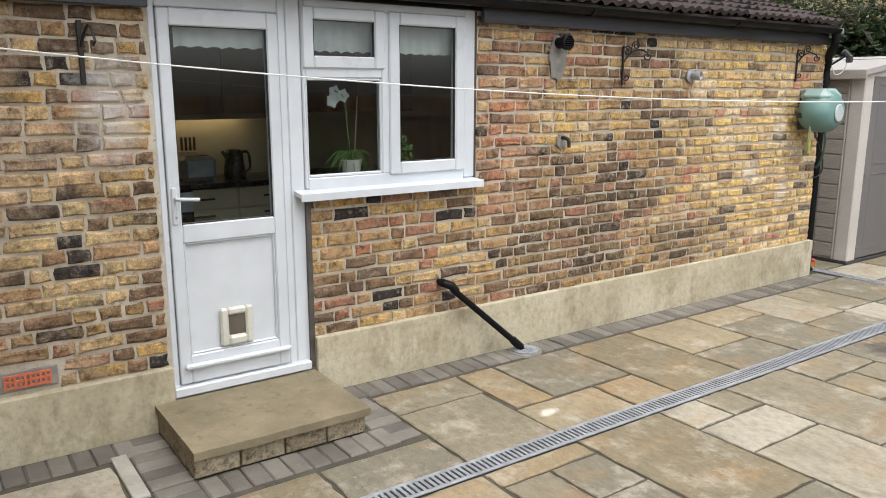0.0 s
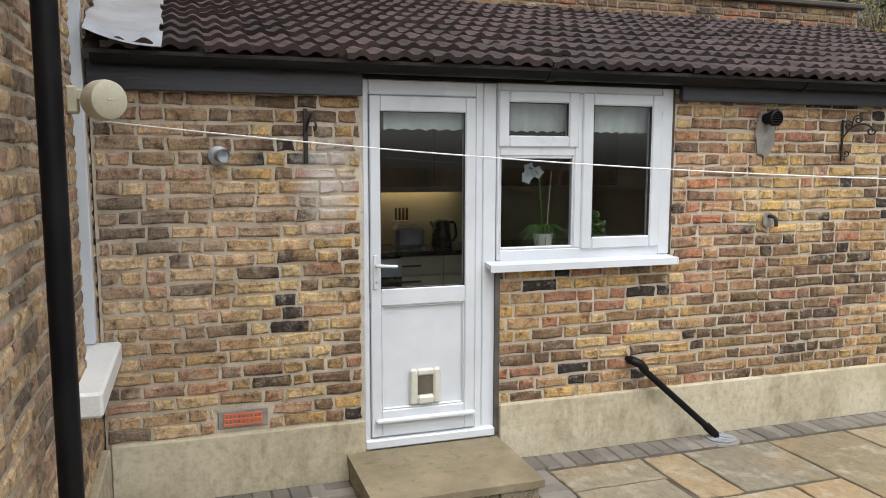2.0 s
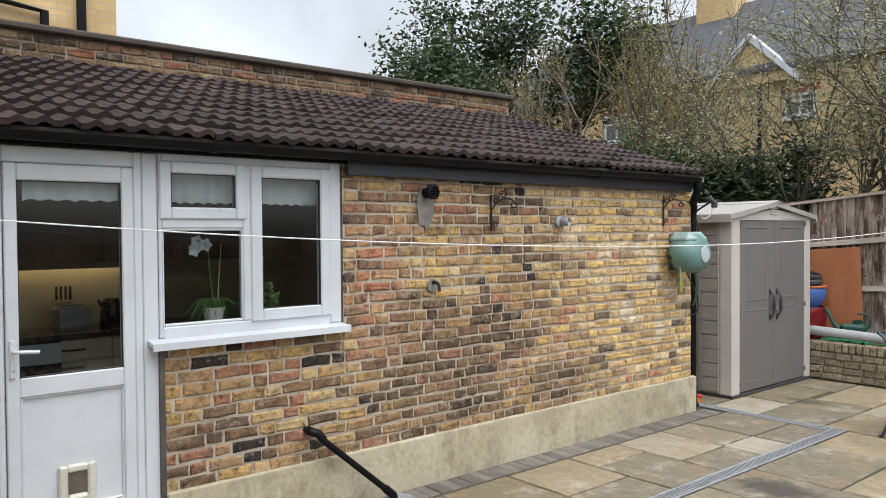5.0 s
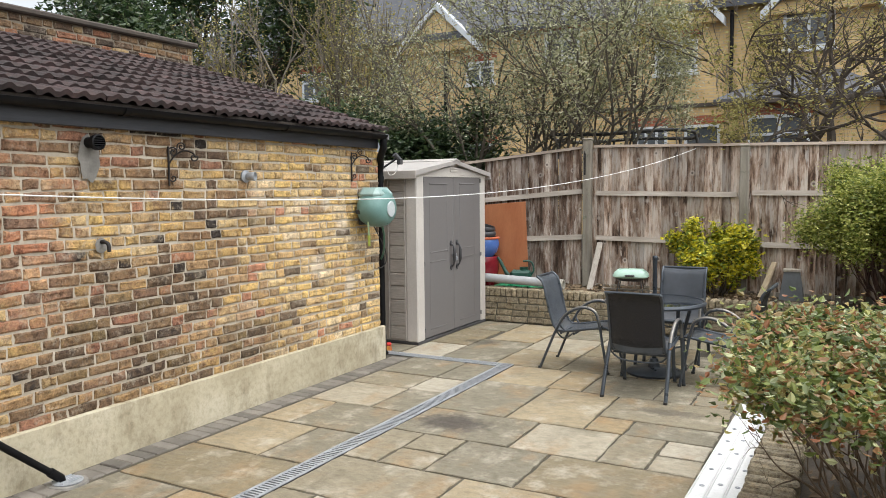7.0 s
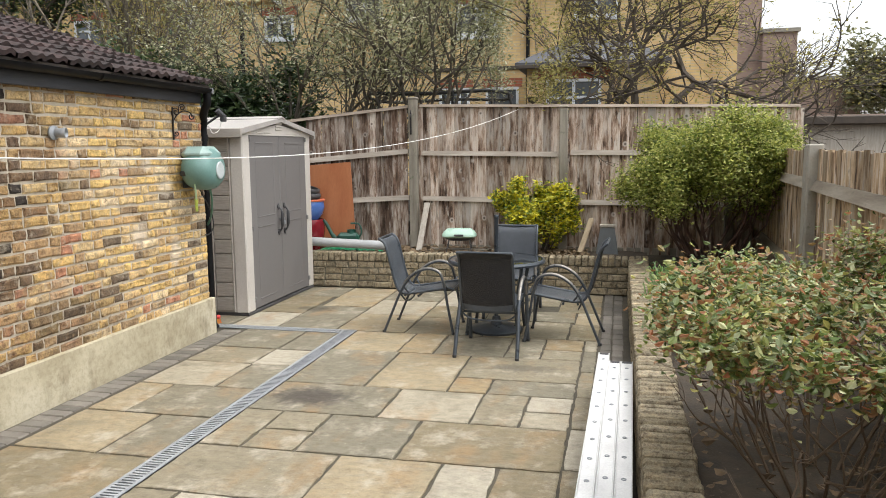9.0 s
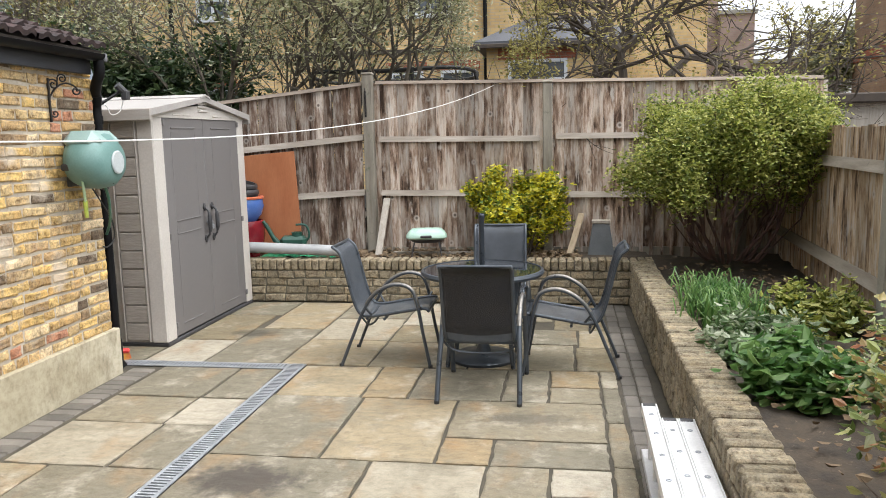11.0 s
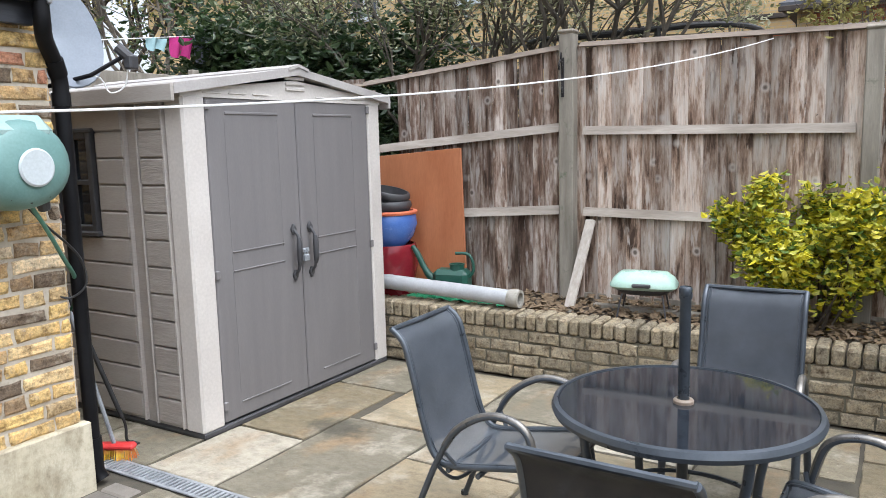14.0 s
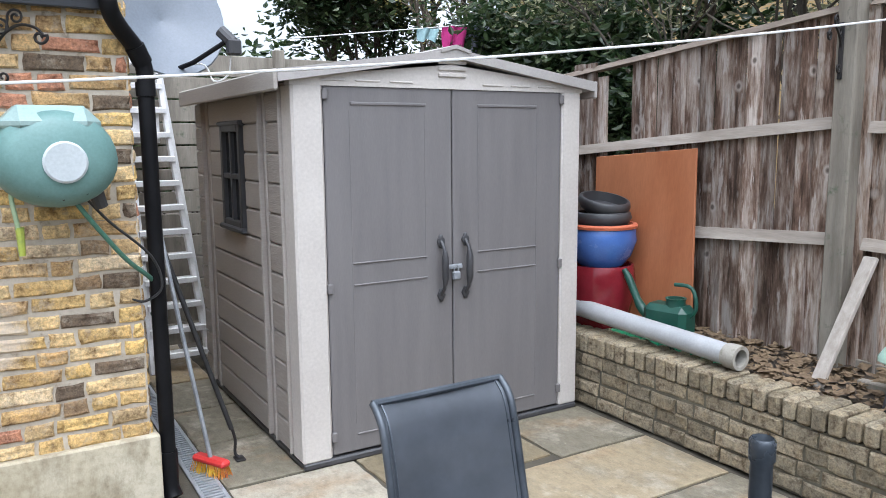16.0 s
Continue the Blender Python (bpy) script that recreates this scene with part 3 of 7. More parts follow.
plinth = M().box(HOUSE_X + .025, 4.405, -.03, 1.455, WALL_Y + .02, 0.325, .006)
structure("plinth", plinth, RENDER, "buff painted render plinth at the foot of the wall", "plinth")
structure("plinth", M().box(2.275, 4.405, -.03, END_X + .02, WALL_Y + .02, 0.335, .006), RENDER, "buff painted render plinth with damp stains", "plinth")
structure("plinth", M().box(END_X - .02, 4.43, -.03, END_X + .02, 7.0, 0.33, .006), RENDER, "buff painted render plinth round the corner", "plinth")
structure("plinth", M().box(HOUSE_X - .02, 1.5, -.03, HOUSE_X + .025, 4.405, 0.32, .006), RENDER, "buff painted render plinth of the house", "plinth")

# roof: deck, tiles further down
EAVE_Y, EAVE_Z, TOP_Y, TOP_Z = 4.30, 2.33, 6.99, 3.20
ROOF_END = 7.43
PITCH = math.atan2(TOP_Z - EAVE_Z, TOP_Y - EAVE_Y)
RUN = math.hypot(TOP_Z - EAVE_Z, TOP_Y - EAVE_Y)
roof_m = Matrix.Translation((0, EAVE_Y, EAVE_Z)) @ Matrix.Rotation(PITCH, 4, "X")
roof = structure("roof", M().box(HOUSE_X, 0.0, -0.07, ROOF_END, RUN, -0.022, 0, roof_m), COPING, "low tiled roof over the kitchen extension", "roof")
SIDERAIL = plain("arris_rail", (0.20, 0.165, 0.125), (0.36, 0.32, 0.26), 4, 0.9, fine=50, bump=0.4, warp=(0.3, 3, 3), dirt=(0.13, 0.14, 0.09), dirt_at=0.6)
FASCIA = plain("weathered_fascia", (.016, .017, .022), (.045, .047, .057), 5, .42, fine=40, bump=.25, warp=(.3, 1, 3), dirt=(.13, .13, .14), dirt_at=.68)
structure("fascia", M().box(HOUSE_X, 4.385, 2.13, 1.452, 4.42, 2.30, .004), FASCIA, "weathered black fascia board under the gutter", "fascia")
structure("fascia", M().box(3.46, 4.385, 2.155, ROOF_END - .02, 4.42, 2.30, .004), FASCIA, "weathered black fascia board under the gutter", "fascia")
structure("soffit", M().box(HOUSE_X, 4.421, 2.232, ROOF_END - .02, 4.47, 2.30), BLACKPVC, "black board above the door and window", "soffit")
structure("verge_board", M().box(ROOF_END - .03, .14, -0.10, ROOF_END + .012, RUN, -0.015, .005, roof_m), BLACKPVC, "black verge board at the roof's end", "board")
structure("ceiling", M().box(0.2, 4.68, 2.28, 7.3, 6.98, 2.32), UPVC, "white kitchen ceiling", "ceiling")

gutter = thing("gutter", "black half-round plastic gutter along the eaves", "gutter")
prof = [(.052 * math.sin(a), -.045 * math.cos(a)) for a in np.linspace(-math.pi / 2, math.pi / 2, 9)]
gm = M()
outer = [(4.325 + y, 2.287 + z) for y, z in prof] + [(4.325 + y * .9, 2.289 + z * .88) for y, z in prof[::-1]]
n_o = len(outer)
gm.add([(HOUSE_X + .03, y, z) for y, z in outer] + [(ROOF_END - .01, y, z) for y, z in outer], [(i, (i + 1) % n_o, (i + 1) % n_o + n_o, i + n_o) for i in range(n_o)] + [tuple(range(n_o))[::-1], tuple(range(n_o, 2 * n_o))])
part("channel", gm, BLACKPVC, gutter, smooth=40)
for gx in (1.0, 2.5, 4.3, 5.9):
    br = M()
    pr = [(4.325 + .060 * math.sin(a), 2.287 - .053 * math.cos(a)) for a in np.linspace(-math.pi / 2, math.pi / 2, 9)]
    pr2 = [(4.325 + (y - 4.325) * .9, 2.287 + (z - 2.287) * .9) for y, z in pr[::-1]]
    o2 = pr + pr2
    br.add([(gx, y, z) for y, z in o2] + [(gx + .05, y, z) for y, z in o2], [(i, (i + 1) % 18, (i + 1) % 18 + 18, i + 18) for i in range(18)] + [tuple(range(18))[::-1], tuple(range(18, 36))])
    part("union", br, BLACKPVC, gutter, "gutter joint collar")
part("stop_end", M().box(ROOF_END - .012, 4.268, 2.235, ROOF_END + .006, 4.382, 2.295, .01), plain("grey_gutter_cap", (.2, .2, .21), (.3, .3, .31)), gutter, "weathered grey end cap")

# roof abutment flashing against the house
fl = M()
fv, ff = [], []
for j in range(41):
    v = RUN * .98 * j / 40 - .045
    for i in range(7):
        u = i / 6
        p = roof_m @ Vector((HOUSE_X + .01 + .34 * u * (1 - .12 * j / 40) + .010 * math.sin(j * 1.1), v, .050 + .06 * (1 - u) ** 3 + u * .012 * math.sin(2 * math.pi * v / .25) + .003 * math.sin(j * 3.3 + i) - .03 * (j == 0)))
        fv.append(p)
for j in range(40):
    for i in range(6):
        ff.append((j * 7 + i, j * 7 + i + 1, j * 7 + i + 8, j * 7 + i + 7))
structure("flashing", fl.add(fv, ff), LEAD, "crumpled lead flashing dressed over the tiles", "flashing", 60)

# ---- drains, step, planters ----
BED_Z = 0.40
planter_back = structure("planter_back", M().box(10.012, 0.30, 0.0, 10.215, 7.0, 0.335), GREYMORTAR, "low brick planter wall below the fence", "wall")
planter_side = structure("planter_side", M().box(2.3, 0.312, 0.0, 10.012, 0.518, 0.335), GREYMORTAR, "low brick retaining wall of the raised bed", "wall")
bed = M()
NX, NY = 60, 12
bv = [(2.4 + 8.5 * i / NX, -1.35 + 1.68 * j / NY, BED_Z - .03 + .05 * noise.noise((i * .6, j * .6, 1.0))) for j in range(NY + 1) for i in range(NX + 1)]
bf = [(j * (NX + 1) + i, j * (NX + 1) + i + 1, (j + 1) * (NX + 1) + i + 1, (j + 1) * (NX + 1) + i) for j in range(NY) for i in range(NX)]
structure("raised_bed", bed.add(bv, bf), SOIL, "dark crumbly soil of the raised bed", "soil", 60)
b2 = M()
bv = [(10.2 + .62 * i / 6, 0.3 + 6.9 * j / 50, BED_Z - .01 + .05 * noise.noise((i * .9, j * .7, 7.0)) + .03 * i / 6) for j in range(51) for i in range(7)]
bf = [(j * 7 + i, j * 7 + i + 1, j * 7 + i + 8, j * 7 + i + 7) for j in range(50) for i in range(6)]
structure("raised_bed", b2.add(bv, bf), SOIL, "soil and dead leaves behind the planter wall", "soil", 60)


def channel_drain(x0, x1, y0, y1):
    """A galvanised slot grating in its channel, along its longer side."""
    along_x = (x1 - x0) > (y1 - y0)
    d = thing("channel_drain", "galvanised steel slotted drain grating set in the paving", "drain", pose(x0, y0, 0))
    L, W = ((x1 - x0), (y1 - y0)) if along_x else ((y1 - y0), (x1 - x0))
    rot = Matrix() if along_x else Matrix(((0, 1, 0, 0), (1, 0, 0, 0), (0, 0, 1, 0), (0, 0, 0, 1)))
    part("channel", M().box(0, 0, -.008, L, W, -.0035, 0, rot), SEAL, d, "dark channel below the grating")
    rails = M()
    rails.box(0, 0, -.006, L, W * .16, .004, .002, rot).box(0, W * .84, -.006, L, W, .004, .002, rot)
    part("grating_frame", rails, STEEL, d)
    bars = M()
    k = int(L / .030)
    for i in range(k + 1):
        x = i * L / k
        bars.box(x - .0085, W * .16, -.006, x + .0085, W * .84, .0025, 0, rot)
    part("slot_grille", bars, STEEL, d, kind="stuff")
    return d


channel_drain(0.3, 7.797, 3.08, 3.21)
channel_drain(7.677, 7.797, 3.215, 6.6)

STEPW = plain("step_stone", (0.155, 0.125, 0.075), (0.27, 0.225, 0.145), 4, 0.85, fine=80, bump=0.6, dirt=(0.13, 0.115, 0.06), dirt_at=0.55)
step = thing("door_step", "worn sandstone door step on a course of bricks", "step", pose(1.345, 3.775, 0))
tread = M()
cells = 14
tv = []
for j in range(8):
    for i in range(cells + 1):
        x, y = .915 * i / cells, .66 * j / 7
        e = .007 * noise.noise((i * .7, j * .8, 3)) if 0 < i < cells and 0 < j < 7 else .0
        ox = .010 * noise.noise((i * 1.7, j * 1.3, 9)) if j == 0 else 0
        tv.append((x, y - .02 + ox, .142 + e * .6 - (.004 if j == 0 else 0)))
top_n = len(tv)
tv += [(x, y, .098) for x, y, z in tv[:cells + 1]] + [tv[j * (cells + 1)][:2] + (.098,) for j in range(8)] + [tv[j * (cells + 1) + cells][:2] + (.098,) for j in range(8)]
tf = [(j * (cells + 1) + i, j * (cells + 1) + i + 1, (j + 1) * (cells + 1) + i + 1, (j + 1) * (cells + 1) + i) for j in range(7) for i in range(cells)]
tf += [(top_n + i, top_n + i + 1, i + 1, i) for i in range(cells)]
a0, a1 = top_n + cells + 1, top_n + cells + 9
tf += [(a0 + j + 1, a0 + j, j * (cells + 1), (j + 1) * (cells + 1)) for j in range(7)]
tf += [(a1 + j, a1 + j + 1, (j + 1) * (cells + 1) + cells, j * (cells + 1) + cells) for j in range(7)]
part("tread", tread.add(tv, tf), STEPW, step, "riven stone slab with a worn front edge")
part("core", M().box(.02, .03, -.01, .895, .62, .097), GREYMORTAR, step)
for i in range(4):
    part("brick", M().box(.005 + i * .225, .005, 0, .005 + i * .225 + .215, .09, .095, .005), PLANTER, step)
for i in range(3):
    part("brick", M().box(.005, .1 + i * .175, 0, .09, .1 + i * .175 + .165, .095, .005), PLANTER, step)
    part("brick", M().box(.825, .1 + i * .175, 0, .91, .1 + i * .175 + .165, .095, .005), PLANTER, step)


# ---- door and window ----
door = tagged(thing("door_1", "white plastic half-glazed back door with a cat flap, closed", "door", pose(1.46, 4.45, 0.145)), kind="structure")
DW, DH = 0.795, 2.085
fr = M()
fr.box(0, 0, .0, .034, .07, DH, .006).box(.664, 0, 0, .708, .07, DH, .006).box(.712, .006, 0, DW, .07, DH, .006).box(.034, 0, DH - .085, .664, .07, DH, .006).box(-.004, -.035, -.0, DW - .01, .07, .055, .008)
part("door_frame", fr, UPVC, door)
lf = M()
L0, L1, LB, LT = .038, .660, .062, DH - .088
lf.box(L0, -.012, LB, L0 + .06, .05, LT, .006).box(L1 - .062, -.012, LB, L1, .05, LT, .006)
lf.box(L0 + .06, -.012, LT - .085, L1 - .062, .05, LT, .006).box(L0 + .06, -.012, .825, L1 - .062, .05, .922, .006).box(L0 + .06, -.012, LB, L1 - .062, .05, LB + .155, .006)
leaf = part("leaf", lf, UPVC, door)
pn = M().box(L0 + .06, .012, LB + .155, L1 - .062, .035, .825)
for a, b_, c, d_ in ((L0 + .06, LB + .155, L0 + .072, .825), (L1 - .074, LB + .155, L1 - .062, .825), (L0 + .072, .813, L1 - .074, .825), (L0 + .072, LB + .155, L1 - .074, LB + .167)):
    pn.box(a, -.004, b_, c, .014, d_, .005)
panel = part("panel", pn, UPVC, door, "flat lower panel with a moulded edge")
gp = part("pane", M().box(L0 + .06, .012, .922, L1 - .062, .02, LT - .085), GLASS, door, "clear glass")
gp.visible_shadow = False
gk = M()
for a, b_, c, d_ in ((L0 + .056, .917, L0 + .064, LT - .08), (L1 - .066, .917, L1 - .058, LT - .08), (L0 + .06, .917, L1 - .062, .926), (L0 + .06, LT - .089, L1 - .062, LT - .08)):
    gk.box(a, -.003, b_, c, .013, d_)
part("gasket", gk, SEAL, door)
part("weather_bar", M().box(L0 + .02, -.045, LB + .085, L1 - .0, -.012, LB + .112, .008), UPVC, door, "sloping weather bar")
cf = M()
cx0, cx1, cz0, cz1 = .265, .45, .235, .445
cf.box(cx0, -.022, cz0, cx0 + .045, .012, cz1, .01).box(cx1 - .045, -.022, cz0, cx1, .012, cz1, .01).box(cx0 + .04, -.022, cz1 - .04, cx1 - .04, .012, cz1, .01).box(cx0 + .04, -.03, cz0, cx1 - .04, .012, cz0 + .055, .014)
flap = part("cat_flap", cf, plain("flap_cream", (.58, .57, .50), (.64, .63, .56), 4, .4, bump=.03), door, "cream plastic cat flap frame")
part("flap_pane", M().box(cx0 + .045, -.006, cz0 + .055, cx1 - .045, .008, cz1 - .04), plain("flap_smoke", (.10, .085, .065), (.15, .125, .10), 8, .2), flap, "smoky brown plastic flap")
hb = M().box(L0 + .012, -.026,   .925, L0 + .040, -.012, 1.12, .006)
hd = part("handle_plate", hb, UPVC, door, "long white handle plate")
part("lever", M().tube([(L0 + .03, -.02, 1.062), (L0 + .03, -.06, 1.062), (L0 + .05, -.066, 1.062), (L0 + .138, -.066, 1.055)], .010, 8), UPVC, hd, smooth=50)
part("keyhole", M().lathe([(.0, -.003), (.008, -.003), (.008, .002), (0, .002)], 10, pose(L0 + .029, -.027, .965, 90)), STEEL, hd)

window = tagged(thing("window_1", "white plastic three-light window with a deep sill", "window", pose(2.258, 4.45, 1.15)), kind="structure")
WW, WH = 1.182, 1.085
wf = M()
wf.box(0, 0, .05, .018, .07, WH, .006).box(1.098, 0, .05, WW, .07, WH, .006).box(.018, 0, WH - .05, 1.098, .07, WH, .006).box(.018, 0, .04, 1.098, .07, .11, .006)
wf.box(.502, 0, .11, .556, .07, WH - .05, .006).box(.018, 0, .664, .502, .07, .725, .006)
part("window_frame", wf, UPVC, window)


def sash(x0, z0, x1, z1, w, name):
    s = M()
    s.box(x0, -.014, z0, x0 + w, .05, z1, .008).box(x1 - w, -.014, z0, x1, .05, z1, .008).box(x0 + w, -.014, z1 - w, x1 - w, .05, z1, .008).box(x0 + w, -.014, z0, x1 - w, .05, z0 + w, .008)
    so = part(name, s, UPVC, window)
    k = M()
    for a, b_, c, d_ in ((x0 + w - .004, z0 + w - .004, x0 + w + .005, z1 - w + .004), (x1 - w - .005, z0 + w - .004, x1 - w + .004, z1 - w + .004), (x0 + w, z0 + w - .004, x1 - w, z0 + w + .005), (x0 + w, z1 - w - .005, x1 - w, z1 - w + .004)):
        k.box(a, -.004, b_, c, .012, d_)
    part("gasket", k, SEAL, so)
    p = part("pane", M().box(x0 + w, .012, z0 + w, x1 - w, .02, z1 - w), GLASS, so)
    p.visible_shadow = False


sash(.003, .715, .522, WH - .042, .068, "top_light")
sash(.548, .10, 1.10, WH - .042, .074, "side_sash")
fx = M()
for a, b_, c, d_ in ((.018, .11, .03, .664), (.49, .11, .502, .664), (.03, .11, .49, .128), (.03, .65, .49, .664)):
    fx.box(a, .004, b_, c, .03, d_, .005)
part("fixed_bead", fx, UPVC, window)
p = part("pane", M().box(.03, .012, .128, .49, .02, .65), GLASS, window)
p.visible_shadow = False
sl = M()
sl.prism([(-.095, .034), (-.095, -.006), (-.083, -.006), (-.083, .010), (.02, .022), (.02, .048)], -.07, WW + .002)
sl.v = [(y, x, z) for x, y, z in sl.v]
part("window_sill", sl, UPVC, window, "projecting white sill")
part("sill_end", M().box(WW - .004, -.098, -.012, WW + .014, .0, .040, .006), UPVC, window)
structure("reveal", M().box(3.435, 4.455, 1.15, 3.456, 4.53, 2.225), plain("dark_reveal", (.05, .035, .025), (.10, .07, .05)), "dark brown reveal strip beside the window", "reveal")
structure("reveal", M().box(2.248, 4.435, .15, 2.277, 4.50, 1.165), plain("dark_joint", (.05, .045, .04), (.12, .105, .09)), "dark joint beside the door frame", "reveal")

side_win = tagged(thing("window_2", "white painted sash window in the house wall", "window", pose(HOUSE_X, 3.73, 0.80)), kind="structure")
swf = M()
swf.box(-.15, .222, .08, -.09, .28, 2.7, .006).box(-.15, .63, .08, -.012, .696, 2.7, .006).box(-.15, .28, 2.6, -.09, .63, 2.7, .006).box(-.15, .28, .08, -.09, .63, .17, .006).box(-.14, .28, 1.3, -.10, .63, 1.36, .006)
part("window_frame", swf, UPVC, side_win)
p = part("pane", M().box(-.125, .28, .17, -.117, .63, 2.6), GLASS, side_win)
p.visible_shadow = False
part("window_sill", M().box(-.15, -.22, -.03, .10, .69, .075, .012), plain("sill_paint", (.70, .71, .70), (.78, .78, .77), 3, .5, bump=.1, dirt=(.55, .53, .48), dirt_at=.66), side_win, "thick white painted stone sill")
structure("room_behind", M().box(-3.0, 1.7, -.02, -0.25, 9.4, 0.02), MORTAR, "dim room behind the side window", "room")

# ---- shed ----
shed = thing("garden_shed", "taupe and grey resin garden shed with double doors, closed", "shed", pose(8.185, 4.412, 0))
SW, SD, SE, SA = 1.748, 1.80, 1.90, 2.04
part("base", M().box(.0, -.015, 0, SW, SD, .035, .008), DARKPLASTIC, shed, "dark plastic floor base")
part("side_wall", M().box(.008, .02, .03, .05, SD - .01, SE), SHEDTAUPE, shed)
part("side_wall", M().box(SW - .05, .02, .03, SW - .008, SD - .01, SE), SHEDTAUPE, shed)
part("back_wall", M().box(.05, SD - .05, .03, SW - .05, SD - .01, SE), SHEDTAUPE, shed)
part("inside_floor", M().box(.05, .05, .035, SW - .05, SD - .05, .04), DARKPLASTIC, shed)
# narrow wood-grain planks beside the corner, wide clapboards behind them
zs = list(np.linspace(.05, SE - .03, 13))
for side in (0, 1):
    xa, xb = (-.012, .012) if side == 0 else (SW - .012, SW + .012)
    for j in range(12):
        part("plank", M().box(xa, .155, zs[j] + .004, xb, .352, zs[j + 1] - .004, .006), SHEDGRAIN, shed)
    for y in (.139, .357, .466, 1.452, 1.607):
        part("rib", M().box(xa - .005 if side == 0 else xa, y, .04, xb if side == 0 else xb + .005, y + .014, SE - .02, .004), SHEDTAUPE, shed)
    for j in range(12):
        if side == 0 and 7 <= j <= 10:
            part("clapboard", M().box(xa, .49, zs[j] + .003, xb, .735, zs[j + 1] - .003, .008), SHEDTAUPE, shed)
            part("clapboard", M().box(xa, 1.165, zs[j] + .003, xb, 1.445, zs[j + 1] - .003, .008), SHEDTAUPE, shed)
        else:
            part("clapboard", M().box(xa, .49, zs[j] + .003, xb, 1.445, zs[j + 1] - .003, .008), SHEDTAUPE, shed)
        part("plank", M().box(xa, 1.63, zs[j] + .004, xb, 1.78, zs[j + 1] - .004, .006), SHEDGRAIN, shed)
sfw = part("shed_window", M().box(-.03, .755, 1.14, .01, .80, 1.72, .006), DARKPLASTIC, shed, "small dark cross-barred window")
for y0, z0, y1, z1 in ((1.10, 1.14, 1.145, 1.72), (.80, 1.68, 1.10, 1.72), (.80, 1.14, 1.10, 1.18)):
    part("window_frame", M().box(-.03, y0, z0, .01, y1, z1, .006), DARKPLASTIC, sfw)
for y0, z0, y1, z1 in ((.935, 1.18, .965, 1.68), (.80, 1.415, .935, 1.445), (.965, 1.415, 1.10, 1.445)):
    part("glazing_bar", M().box(-.027, y0, z0, .01, y1, z1, .005), DARKPLASTIC, sfw)
part("pane", M().box(-.004, .80, 1.18, .002, 1.10, 1.68), SMOKED, sfw)
part("sill", M().box(-.045, .725, 1.115, .01, 1.175, 1.145, .008), DARKPLASTIC, sfw)
part("sill", M().box(-.04, .735, 1.715, .01, 1.165, 1.742, .008), DARKPLASTIC, sfw)
for x0, x1 in ((-.004, .155), (SW - .132, SW + .004)):
    part("corner_post", M().box(x0, -.012, .03, x1, .135, SE - .005, .012), SHEDCREAM, shed, "cream corner post")
DXL, DXR, DXM = .160, SW - .138, .877
for k, (x0, x1) in enumerate(((DXL, DXM - .003), (DXM + .003, DXR))):
    dm = M().box(x0, -.004, .045, x1, .03, SE - .012, .006)
    d = part("shed_door", dm, SHEDGREY, shed, "grey moulded double door leaf")
    i0, i1 = (x0 + .135, x1 - .155) if k == 0 else (x0 + .155, x1 - .175)
    lines = M()
    for z in (.13, .905, 1.015):
        lines.box(i0, -.010, z, i1, .0, z + .009, .003)
    lines.box(i0, -.010, SE - .105, i1, .0, SE - .088, .004)
    xv = i0 - .006 if k == 0 else i1
    lines.box(xv, -.006, .19, xv + .004, 0, SE - .13, .001)
    xv = i1 - .01 if k == 0 else i0 + .004
    lines.box(xv, -.006, 1.0, xv + .004, 0, SE - .13, .001)
    part("panel_moulding", lines, SHEDGREY, d)
    hx = x1 - .075 if k == 0 else x0 + .072
    hm = M().tube([(hx, -.012, .805), (hx, -.045, .845), (hx, -.05, .88)], .010, 8).tube([(hx, -.05, 1.03), (hx, -.045, 1.06), (hx, -.012, 1.095)], .010, 8)
    hm.tube([(hx, -.052, .865), (hx, -.056, .90), (hx, -.056, 1.01), (hx, -.052, 1.045)], [.012, .019, .019, .012], 10)
    for hz in (.805, 1.095):
        hm.lathe([(0, -.02), (.022, -.018), (.022, -.004), (0, -.002)], 10, pose(hx, 0, hz, -90)).box(hx - .013, -.018, hz - .035, hx + .013, -.003, hz + .035, .006)
    part("handle", hm, DARKPLASTIC, d, "dark bulky pull handle", 50)
    xh = x0 + .004 if k == 0 else x1 - .004
    for z in (.12, .88, SE - .08):
        part("hinge", M().box(xh - .014, -.022, z, xh + .014, -.002, z + .05, .004), SHEDGREY, d)
lk = part("padlock", M().box(DXM - .022, -.05, .885, DXM + .022, -.025, .93, .006), STEEL, shed, "steel padlock and hasp")
part("shackle", M().tube([(DXM - .013, -.038, .93), (DXM - .012, -.038, .955), (DXM, -.038, .968), (DXM + .012, -.038, .955), (DXM + .013, -.038, .93)], .004, 6), STEEL, lk)
part("hasp", M().box(DXM - .05, -.024, .94, DXM + .05, -.006, .965, .004), STEEL, lk)
gb = M().prism([(-.01, SE - .015), (SW + .01, SE - .015), (SW + .01, SE + .02), (SW / 2, SA - .03), (-.01, SE + .02)], -.012, .05)
part("gable", gb, SHEDCREAM, shed, "cream gable panel")
vt = M()
for i in range(3):
    vt.box(SW / 2 - .085, -.022, SE + .045 + i * .033, SW / 2 + .085, -.006, SE + .066 + i * .033, .004)
part("vent", vt, SHEDCREAM, shed, "louvred gable vent")
for i in range(8):
    if i not in (3, 4):
        part("gable_moulding", M().box(.14 + i * .185, -.018, SE + .008, .27 + i * .185, -.008, SE + .016, .002), SHEDCREAM, shed)
